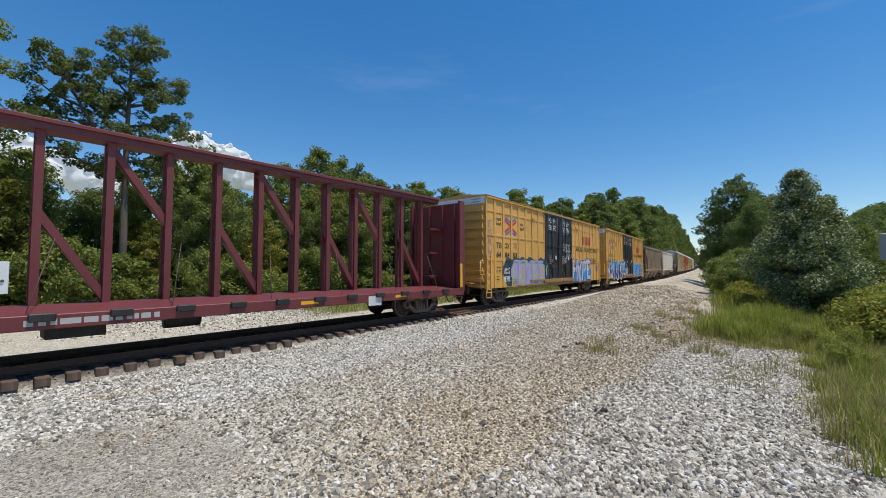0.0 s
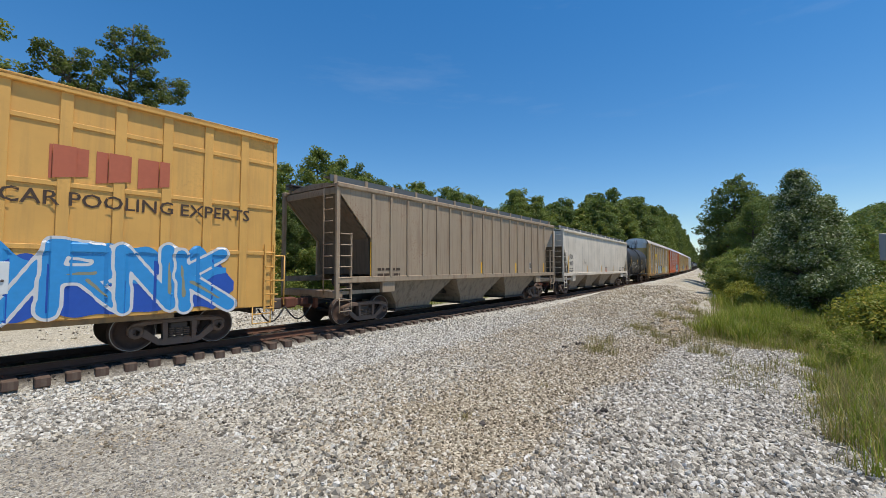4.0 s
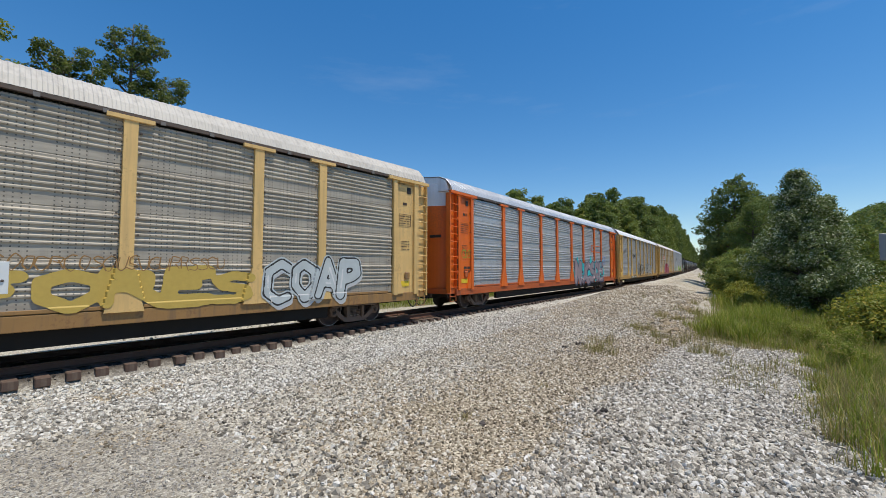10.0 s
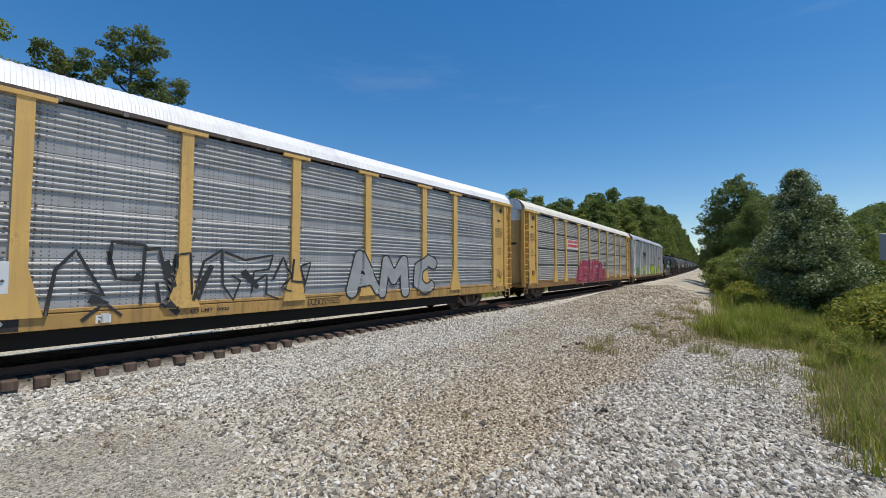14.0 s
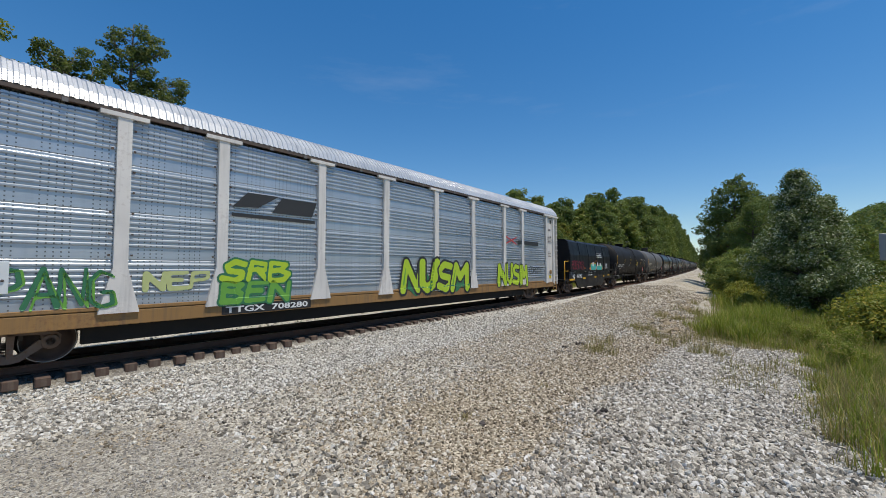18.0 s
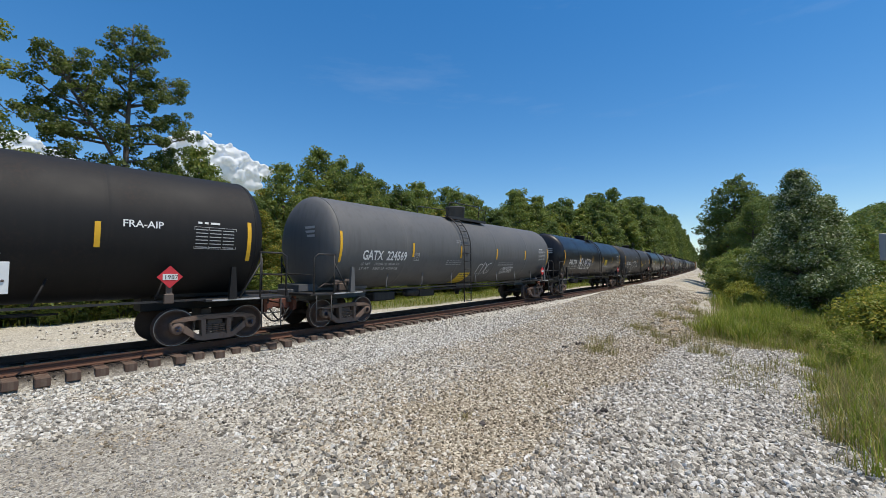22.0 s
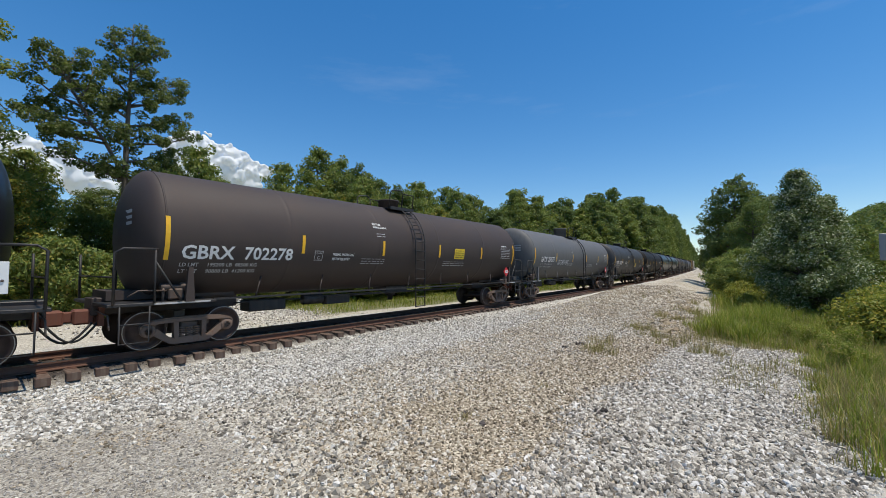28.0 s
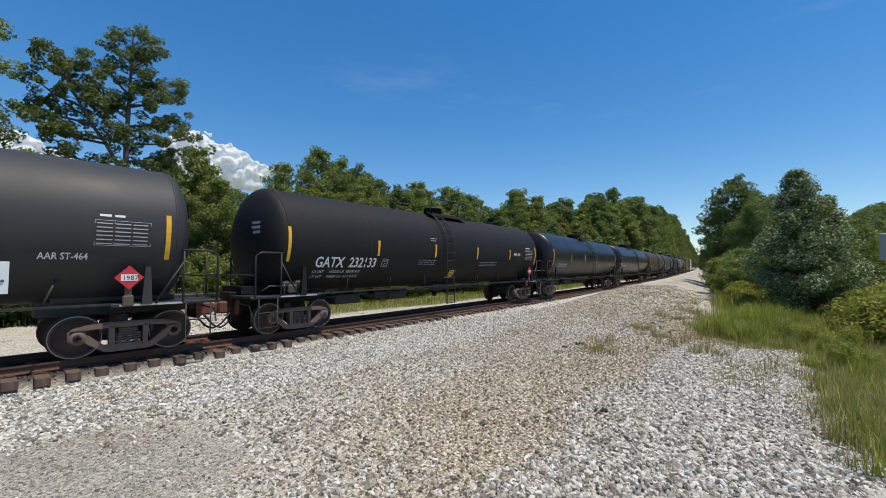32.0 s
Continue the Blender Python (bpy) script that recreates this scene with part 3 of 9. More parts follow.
def build_clods():
    """Small dark lumps of dirt pressed into the road."""
    r = random.Random(44)
    shapes = []
    for k in range(4):
        bm = bmesh.new()
        bmesh.ops.create_icosphere(bm, subdivisions=2, radius=1.0, matrix=Matrix.Diagonal((1.2, 0.9, 0.55, 1)))
        for v in bm.verts:
            v.co += v.normal * noise.noise(v.co * 1.7 + Vector((7 * k, 0, 0))) * 0.7
        me = bpy.data.meshes.new("dirt_lump")
        bm.to_mesh(me)
        bm.free()
        me.materials.append(MAT_OIL_SHADE)
        shapes.append(me)
    for k in range(46):
        x = r.uniform(4.5, 20)
        y = -9.6 + 0.10 * x + r.gauss(0, 1.3)
        s = r.uniform(0.02, 0.055)
        ob = tagged(new("dirt_lump", r.choice(shapes)), "small dark lump of dirt in the gravel", "clod", "dirt lumps on the road")
        ob.matrix_basis = Matrix.Translation((x, y, float(ground_z(x, y)) + s * 0.3)) @ Euler((0, 0, r.uniform(0, 6.28))).to_matrix().to_4x4() @ Matrix.Scale(s, 4)


build_clods()


# ---------------------------------------------------------------- plants
def leaf_cloud(name, centres, spread, count, size, mat, seed, droop=0.0, long=1.5):
    """Many small leaves scattered round clump centres."""
    r = np.random.RandomState(seed)
    centres, spread = np.asarray(centres, float), np.asarray(spread, float)
    k = r.choice(len(centres), count, p=spread ** 2 / np.sum(spread ** 2))
    d = r.normal(0, 1, (count, 3))
    d /= np.linalg.norm(d, axis=1)[:, None]
    rad = r.uniform(0.35, 1.0, count) ** 0.5
    p = centres[k] + d * (spread[k] * rad)[:, None] * np.array([1, 1, 0.72])
    nrm = d * 0.7 + r.normal(0, 0.6, (count, 3)) + np.array([0, 0, 0.55])
    nrm /= np.linalg.norm(nrm, axis=1)[:, None]
    t = np.cross(nrm, r.normal(0, 1, (count, 3)))
    t /= np.linalg.norm(t, axis=1)[:, None] + 1e-9
    t[:, 2] -= droop
    b = np.cross(nrm, t)
    s = (size * r.uniform(0.6, 1.3, count))[:, None] * 0.5
    v = np.stack([p - t * s * long, p + b * s * 0.8 + nrm * s * 0.2, p + t * s * long, p - b * s * 0.8 + nrm * s * 0.2], 1).reshape(-1, 3)
    f = np.arange(count * 4).reshape(-1, 4)
    return soup(name, v, f, mat)


def grow(name, label, height, trunk_r, limbs, crown, leaf, mat, seed, category="tree", low=0.28, lean=0.0, bark=None, fill=0.22):
    """A tree: tapered trunk, limbs and a crown of clumps at their ends. crown: radius by height from 0 to 1."""
    r = random.Random(seed)
    tree = tagged(new(name), label, category)
    g = Geo()
    pts, rs = [], []
    for i in range(8):
        t = i / 7
        pts.append((lean * t * t * height + r.uniform(-0.012, 0.012) * height * t, r.uniform(-0.012, 0.012) * height * t, t * height * 0.93))
        rs.append(trunk_r * (1 - 0.9 * t) + 0.01)
    g.tube(pts, rs, 8)
    part("trunk", g, bark or MAT_BARK, tree)
    centres, spread = [(pts[-1][0], pts[-1][1], height * 0.95)], [crown(0.97) * 0.6 + 0.25]
    g = Geo()
    for i in range(limbs):
        t = low + (0.97 - low) * (i + r.uniform(-0.3, 0.3)) / limbs
        t = min(max(t, low * 0.9), 0.96)
        a = 2.4 * i + r.uniform(-0.5, 0.5)
        reach = crown(t) * r.uniform(0.55, 1.08)
        j = min(int(t / 0.93 * 7), 6)
        base = Vector(pts[j]).lerp(Vector(pts[j + 1]), min(max(t / 0.93 * 7 - j, 0), 1))
        up = reach * r.uniform(0.15, 0.55)
        tip = base + Vector((math.cos(a) * reach, math.sin(a) * reach, up))
        mid = base.lerp(tip, 0.5) + Vector((0, 0, -0.06 * reach + 0.12 * up))
        g.tube([base, mid, tip], [rs[j] * 0.45 + 0.01, rs[j] * 0.28 + 0.008, 0.012], 5)
        for q in (0.5, 0.78, 1.0):
            c = base.lerp(mid, q * 2) if q <= 0.5 else mid.lerp(tip, (q - 0.5) * 2)
            centres.append((c.x + r.uniform(-.2, .2) * reach * 0.5, c.y + r.uniform(-.2, .2) * reach * 0.5, c.z + r.uniform(-.05, .25) * reach * 0.5))
            spread.append((0.25 + fill * crown(t)) * r.uniform(0.7, 1.25))
    part("branchwork", g, bark or MAT_BARK, tree)
    part("crown", leaf_cloud("crown", centres, spread, leaf[0], leaf[1], mat, seed + 1), None, tree)
    return tree


def dome(r, lo=0.15, sharp=1.0):
    return lambda t: r * max(0.12, math.sin(math.pi * min(max((t - lo) / (1.04 - lo), 0), 1) ** (0.75 * sharp)) ** 0.7)


def spire(r):
    """A crown that tapers to a pointed top."""
    return lambda t: r * (min(t / 0.22, 1.0) ** 0.5) * (1 - max(0.0, (t - 0.22) / 0.80) ** 2.3) + 0.10


def stand(ob, x, y, turn=0.0, k=1.0, kz=None, sink=0.1):
    return Matrix.Translation((x, y, float(ground_z(x, y)) - sink)) @ Euler((0, 0, turn)).to_matrix().to_4x4() @ Matrix.Diagonal((k, k, kz or k, 1))


def build_woods():
    r = random.Random(21)
    kinds = [
        grow("tree", "tall green broadleaf tree at the wood's edge", 11.0, 0.22, 46, dome(2.7, 0.02), (15000, 0.16), MAT_LEAF, 31, low=0.12, fill=0.20),
        grow("tree", "yellow-green maple at the wood's edge", 10.0, 0.19, 56, spire(2.5), (15000, 0.15), MAT_LEAF_B, 32, low=0.08, fill=0.17),
        grow("tree", "dark green oak at the wood's edge", 12.0, 0.26, 50, dome(3.0, 0.04), (15000, 0.16), MAT_LEAF, 33, low=0.14, fill=0.19),
        grow("tree", "slender light green tree at the wood's edge", 10.5, 0.16, 56, spire(2.1), (14000, 0.14), MAT_LEAF_D, 34, low=0.06, fill=0.19),
        grow("tree", "green broadleaf tree far along the track", 11.0, 0.22, 40, dome(2.7, 0.02), (6500, 0.25), MAT_LEAF, 35, low=0.12, fill=0.20),
        grow("tree", "light green tree far along the track", 10.5, 0.19, 40, spire(2.3), (6500, 0.24), MAT_LEAF_B, 36, low=0.10, fill=0.19),
    ]
    heights = [11.0, 10.0, 12.0, 10.5, 11.0, 10.5]
    first = [True] * 6
    def plant(i, x, y, h):
        m = stand(None, x, y, r.uniform(0, 6.28), min(h / heights[i], 1.6) * r.uniform(0.92, 1.06), h / heights[i])
        if first[i]:
            first[i] = False
            kinds[i].matrix_basis = m
            tagged(kinds[i], group="trees of the wood")
        else:
            copy_thing(kinds[i], m)
    # skyline along the track: height of the wood by distance
    def tall(s):
        return float(np.interp(s, [-30, -4, 0.8, 2.8, 4.6, 7, 10, 14, 20, 22.5, 26, 30, 33, 36, 39.5, 45, 51, 57, 62, 69, 80, 96, 116, 168, 230, 330, 420],
                               [11.0, 10.2, 9.6, 8.2, 7.2, 7.8, 9.4, 9.2, 10.4, 11.6, 10.4, 11.4, 10.4, 9.4, 10.5, 11.2, 10.0, 12.8, 12.8, 11.8, 14.2, 17.6, 20.4, 26.5, 31.0, 35.0, 35.0]))
    def near(s):
        return float(np.interp(s, [-30, 10, 40, 70, 100, 400], [13.0, 12.5, 11.5, 8.5, 7.0, 7.5]))
    s = -26.0
    while s < 1000:
        step = 2.3 if s < 60 else 3.6 if s < 150 else 7.0 if s < 420 else 24.0
        for row, (dy, k) in enumerate(((0.0, 0.86), (3.2, 1.0), (6.8, 1.08))):
            if row == 2 and s > 150:
                continue
            ss = s + r.uniform(-0.9, 0.9) + row * step / 3
            x, y, z = beside(ss, near(ss) + dy + r.uniform(-1.0, 1.0))
            if 3.2 < x < 6.6 and row == 0:
                continue
            plant(r.choice((0, 1, 1, 2, 3, 3)) if ss < 62 else r.choice((4, 5, 5)), x, y, tall(ss) * k * r.uniform(0.88, 1.08))
        s += step
    # right of the road, far along
    for x, y, h in ((60, -8.3, 14.5), (66, -6.0, 13.0), (54, -10.2, 12.0), (62, -11.5, 14.0), (74, -7.5, 12.5), (84, -8.0, 13.0), (98, -6.5, 13.0), (114, -5.0, 13.0), (135, -3.0, 14.0), (70, -9.5, 14.5), (70, -16.5, 8.0), (80, -14, 10.0), (160, 4.0, 14.0)):
        plant(r.choice((0, 2, 2)) if x < 75 else 4, x, y, h * 0.98)
    for x, y, h in ((126, 3.4, 5.5), (152, 6.6, 7.0), (184, 10.6, 8.0), (240, 17.5, 9.0)):
        plant(4, x, y, h)
    # undergrowth along the wood
    bush = grow("bush", "green undergrowth bush at the wood's edge", 3.0, 0.05, 30, dome(1.6, 0.0), (8000, 0.11), MAT_LEAF_B, 41, "bush", 0.06, fill=0.15)
    tagged(bush, group="undergrowth bushes")
    bush.matrix_basis = stand(bush, 3.0, 11.6)
    s = -20.0
    while s < 120:
        x, y, z = beside(s, near(s) - 1.5 + r.uniform(-0.6, 0.9))
        copy_thing(bush, stand(bush, x, y, r.uniform(0, 6.28), r.uniform(0.7, 1.3), r.uniform(0.6, 1.3)))
        s += 1.9 if s < 50 else 3.5
    return bush


bush = build_woods()


def tall_oak():
    """The lone oak: a straight trunk, a second leader bent out to one side, long level limbs with leaf clumps and gaps of sky."""
    tree = tagged(new("oak_tree"), "tall dark oak with spreading limbs and gaps of sky", "tree")
    tree.matrix_basis = Matrix.Translation((5.28, 12.6, float(ground_z(5.28, 12.6)) - 0.15))
    trunk = [Vector(p) for p in ((0, 0, 0), (0.03, 0, 4.0), (0.02, 0.05, 8.8), (0.08, 0.02, 11.7), (0.12, 0, 14.9))]
    leader = [Vector(p) for p in ((0.0, 0, 7.0), (-0.85, -0.1, 8.6), (-1.35, -0.15, 9.25), (-1.85, -0.2, 10.2), (-2.45, -0.2, 11.35), (-2.8, -0.2, 12.3))]
    part("trunk", Geo().tube(trunk, [0.22, 0.17, 0.115, 0.075, 0.02], 10), MAT_BARK, tree)
    part("side_leader", Geo().tube(leader, [0.10, 0.085, 0.07, 0.055, 0.035, 0.015], 8), MAT_BARK, tree)
    r = random.Random(77)
    centres, spread = [], []
    g = Geo()
    def on(stem, h):
        for a, b in zip(stem[:-1], stem[1:]):
            if h <= b.z:
                return a.lerp(b, max(0.0, (h - a.z) / (b.z - a.z)))
        return stem[-1]
    # (which stem, height of the fork, reach along the track, height of the tip)
    arms = ((1, 11.3, -3.35, 12.2), (1, 10.9, -2.05, 12.4), (1, 10.0, -3.45, 10.9), (1, 10.3, -1.4, 12.0), (1, 9.3, -3.4, 9.9), (1, 8.7, -4.15, 8.9), (1, 8.5, -3.1, 8.5),
            (0, 7.0, -2.5, 7.8), (0, 6.8, -1.7, 7.6), (0, 11.2, -0.9, 12.6), (0, 12.9, -0.75, 14.0), (0, 10.0, -1.1, 10.9), (0, 8.6, -1.1, 9.3), (0, 13.4, 1.1, 14.4), (0, 12.6, 1.5, 13.9),
            (0, 11.3, 2.4, 12.7), (0, 10.6, 2.6, 12.1), (0, 9.6, 2.95, 11.0), (0, 8.7, 2.9, 9.7), (0, 7.8, 2.6, 8.8), (0, 7.0, 2.2, 7.9), (0, 6.7, 0.8, 7.7))
    for stem, h, ax, top in arms:
        b = on(leader if stem else trunk, h)
        ay = r.uniform(-0.5, 0.5) * abs(ax - b.x)
        tip = Vector((ax, b.y + ay, top))
        mid = b.lerp(tip, 0.5) + Vector((r.uniform(-.15, .15), 0, -0.12 + r.uniform(-.1, .1)))
        g.tube([b, mid, tip], [0.065, 0.042, 0.014], 6)
        reach = (tip - b).length
        n = 2 + int(reach * 2.2)
        for q in range(n):
            t = 0.34 + 0.68 * q / max(n - 1, 1)
            c = b.lerp(mid, t * 2) if t < 0.5 else mid.lerp(tip, (t - 0.5) * 2)
            for _ in range(2):
                c2 = c + Vector((r.uniform(-.42, .42), r.uniform(-.7, .7), r.uniform(-.18, .42)))
                g.tube([c, c.lerp(c2, 0.5) + Vector((0, 0, 0.05)), c2], [0.018, 0.012, 0.006], 4)
                centres.append(c2), spread.append(r.uniform(0.20, 0.38))
    # short shoots close round the stems
    for k in range(130):
        stem = trunk if k % 3 else leader
        b = on(stem, r.uniform(6.4, 14.6) if k % 3 else r.uniform(9.0, 12.2))
        c2 = b + Vector((r.uniform(-.9, .9), r.uniform(-1.1, 1.1), r.uniform(0.0, 0.5)))
        g.tube([b, b.lerp(c2, 0.5), c2], [0.02, 0.014, 0.006], 4)
        centres.append(c2), spread.append(r.uniform(0.20, 0.36))
    part("branchwork", g, MAT_BARK, tree)
    part("crown", leaf_cloud("crown", [tuple(c) for c in centres], spread, 36000, 0.11, MAT_OAKLEAF, 78, long=1.1), None, tree)
    # its neighbour, reaching in from beyond the place
    t2 = grow("oak_tree", "light green oak reaching over the wood", 15.6, 0.25, 40, dome(2.3, 0.3), (15000, 0.12), MAT_LEAF_B, 79, fill=0.15)
    t2.matrix_basis = stand(t2, -0.95, 12.2)


tall_oak()


def right_poplar():
    tree = grow("poplar_tree", "dense silvery-green poplar standing in tall grass", 8.6, 0.16, 130, lambda t: 2.40 * (min(t / 0.14, 1.0) ** 0.4) * (1 - max(0, (t - 0.14) / 0.88) ** 1.35) + 0.06, (56000, 0.09), MAT_LEAF_C, 91, low=0.05, fill=0.16)
    tree.matrix_basis = stand(tree, 30.5, -13.3)
    t3 = grow("poplar_tree", "smaller silvery-green poplar close beside another", 7.0, 0.12, 90, lambda t: 1.45 * (min(t / 0.14, 1.0) ** 0.4) * (1 - max(0, (t - 0.14) / 0.88) ** 1.5) + 0.06, (24000, 0.09), MAT_LEAF_C, 95, low=0.05, fill=0.17)
    t3.matrix_basis = stand(t3, 31.4, -14.5)
    t2 = grow("small_tree", "small bright green tree beyond the grass", 5.6, 0.1, 26, dome(1.7, 0.05), (5000, 0.16), MAT_LEAF_B, 92, low=0.1)
    t2.matrix_basis = stand(t2, 38.5, -16.6)


right_poplar()


def blades(name, label, pts, h, w, mat, seed, bend=0.35, kind="stuff"):
    """Grass blades, each a bent strip of two quads."""
    r = np.random.RandomState(seed)
    n = len(pts)
    a = r.uniform(0, 6.28, n)
    lean = r.uniform(0.05, 1.0, n) * bend
    hh = h * r.uniform(0.45, 1.15, n)
    dx, dy = np.cos(a) * lean * hh, np.sin(a) * lean * hh
    sx, sy = -np.sin(a) * w * 0.5, np.cos(a) * w * 0.5
    z0 = ground_z(pts[:, 0], pts[:, 1]) - 0.02
    x, y = pts[:, 0], pts[:, 1]
    v = np.stack([np.stack([x - sx, y - sy, z0], -1), np.stack([x + sx, y + sy, z0], -1),
                  np.stack([x + dx * 0.35 + sx * 0.8, y + dy * 0.35 + sy * 0.8, z0 + hh * 0.6], -1), np.stack([x + dx * 0.35 - sx * 0.8, y + dy * 0.35 - sy * 0.8, z0 + hh * 0.6], -1),
                  np.stack([x + dx + sx * 0.15, y + dy + sy * 0.15, z0 + hh], -1), np.stack([x + dx - sx * 0.15, y + dy - sy * 0.15, z0 + hh], -1)], 1).reshape(-1, 3)
    k = 6 * np.arange(n)[:, None]
    f = np.concatenate([k + np.array([[0, 1, 2, 3]]), k + np.array([[3, 2, 4, 5]])], 1).reshape(-1, 4)
    return tagged(new(name, soup(name, v, f, mat)), label, "grass", kind=kind)


def build_grass():
    def verge(x, y):
        return smooth(0.25, 0.9, zone_of(x, y)[2] + 0.35 * wave(x, y, 2.3, 15)) * np.where(y < -8, 1, 0) * smooth(-0.55, 0.35, wave(x, y, 1.6, 14))
    c = scatter(7600, 13, 46, -17.5, -9.0, lambda x, y: verge(x, y) * smooth(46, 30, x) * (0.15 + 0.85 * smooth(14.5, 18.0, x + 0.8 * wave(x, y, 1.3, 47))), 51)
    rc = np.random.RandomState(50)
    p = np.repeat(c, 26, 0) + rc.normal(0, 0.10, (len(c) * 26, 2))
    tall = np.repeat(rc.uniform(0.35, 1.35, len(c)), 26) * (0.22 + 0.62 * smooth(-0.4, 0.8, wave(p[:, 0], p[:, 1], 1.1, 16)) * smooth(12.5, 17, p[:, 0]))
    blades("tall_grass", "tall fresh green grass on the verge", p, tall, 0.019, MAT_GRASS, 52, 0.75)
    p = scatter(22000, 13, 60, -17.5, -7.5, lambda x, y: zone_of(x, y)[2] * smooth(0.3, -0.5, wave(x, y, 1.6, 14)), 53)
    p2 = scatter(9000, 24, 48, -12.5, -8.4, lambda x, y: zone_of(x, y)[2] * smooth(-0.5, 0.5, wave(x, y, 1.0, 33)), 153)
    blades("meadow_tufts", "long yellow-green grass before the trees", p2, 1.0, 0.022, MAT_GRASS, 154, 0.7)
    blades("dry_grass", "straw-coloured dry grass among the green", p, 0.55, 0.010, MAT_DRY, 54, 0.8)
    # dry fringe where the grass meets the gravel
    def fringe(x, y):
        g = zone_of(x, y)[2] + 0.35 * wave(x, y, 2.3, 15)
        return smooth(0.0, 0.2, g) * smooth(0.75, 0.35, g) * smooth(-0.8, 0.4, wave(x, y, 2.9, 44))
    c = scatter(5200, 11, 40, -16.5, -7.6, fringe, 161)
    p = np.repeat(c, 18, 0) + rc.normal(0, 0.09, (len(c) * 18, 2))
    blades("straw_fringe", "brown and straw-coloured grass at the gravel's edge", p, np.repeat(rc.uniform(0.10, 0.42, len(c)), 18), 0.010, MAT_DRY, 162, 1.0)
    # tufts by the stone heap
    r = np.random.RandomState(55)
    c = scatter(520, 6.5, 18, -17, -12.0, lambda x, y: np.clip(1.7 * zone_of(x, y)[2], 0, 1) * smooth(-0.7, 0.5, wave(x, y, 2.2, 19)), 56)
    p = np.repeat(c, 44, 0) + r.normal(0, 0.12, (len(c) * 44, 2))
    blades("grass_tufts", "loose tufts of green and brown grass on stones", p[::2], 0.34, 0.008, MAT_GRASS, 57, 0.8)
    blades("dry_tufts", "brown dry grass stems on stones", p[1::2], 0.40, 0.006, MAT_DRY, 58, 0.7)
    c = scatter(2600, 6.4, 17.0, -17.0, -12.5, lambda x, y: smooth(-12.45, -13.35, y + 0.30 * wave(x, y, 1.7, 23) + 0.22 * wave(x, y, 4.5, 27)) * smooth(5.9, 7.2, x + 0.5 * wave(x, y, 1.9, 25)) * smooth(-0.9, 0.0, wave(x, y, 2.6, 24)), 156)
    n = min(len(c), 1100)
    p = np.repeat(c[:n], 34, 0) + r.normal(0, 0.08, (n * 34, 2))
    hc = np.repeat(r.uniform(0.14, 0.52, n) * (0.45 + 0.55 * smooth(-12.6, -13.3, c[:n, 1])), 34)
    green = np.repeat(r.uniform(0, 1, n) < 0.30 + 0.55 * smooth(8.0, 12.0, c[:n, 0] + 0.8 * wave(c[:n, 0], c[:n, 1], 1.5, 31)), 34) & (r.uniform(0, 1, n * 34) < 0.85)
    blades("verge_tufts", "green and yellow grass clumps at the heap's edge", p[green], hc[green], 0.013, MAT_GRASS, 157, 0.8)
    blades("straw_tufts", "thin brown straw among the grass clumps", p[~green], hc[~green] * 1.1, 0.010, MAT_DRY, 158, 0.9)
    p = scatter(400, 9.0, 11.5, -12.4, -11.4, lambda x, y: np.ones_like(x), 59)
    blades("dry_weed", "small brown dry weed on the stone heap", p, 0.22, 0.008, MAT_DRY, 60, 0.8)
    # beyond the track
    p = scatter(26000, -6, 60, 5.0, 13.0, lambda x, y: zone_of(x, y)[2], 61)
    blades("meadow_grass", "short green grass between track and wood", p, 0.34, 0.02, MAT_GRASS, 62, 0.6)


build_grass()


def build_shrubs():
    r = random.Random(66)
    shrub = grow("shrub", "yellow-green leafy shrub on the verge", 1.7, 0.03, 22, dome(0.85, 0.0), (3200, 0.085), MAT_SHRUB, 67, "bush", 0.04)
    tagged(shrub, group="verge shrubs")
    shrub.matrix_basis = stand(shrub, 17.6, -14.6)
    for x, y, k in ((18.8, -15.0, 1.05), (16.9, -15.2, 0.9), (20.0, -14.7, 1.0), (21.5, -15.4, 1.1), (19.4, -16.0, 1.2), (23.0, -14.9, 0.8), (25.0, -15.6, 1.1), (24.0, -16.6, 1.2), (34.0, -9.9, 0.8), (36.0, -10.2, 1.0), (39.0, -9.2, 1.1), (31.0, -10.8, 0.6), (42.0, -9.0, 1.4), (28.0, -11.0, 0.5), (46.0, -8.6, 1.7), (33.0, -11.6, 0.8), (38.0, -11.0, 1.3)):
        copy_thing(shrub, stand(shrub, x, y, r.uniform(0, 6.28), k, k * r.uniform(0.85, 1.15)))
    for x, y, k in ((37.5, -9.6, 0.9), (41.0, -10.0, 1.15), (45.0, -8.2, 1.1), (48.5, -9.6, 1.5)):
        copy_thing(bush, stand(bush, x, y, r.uniform(0, 6.28), k, k))


build_shrubs()


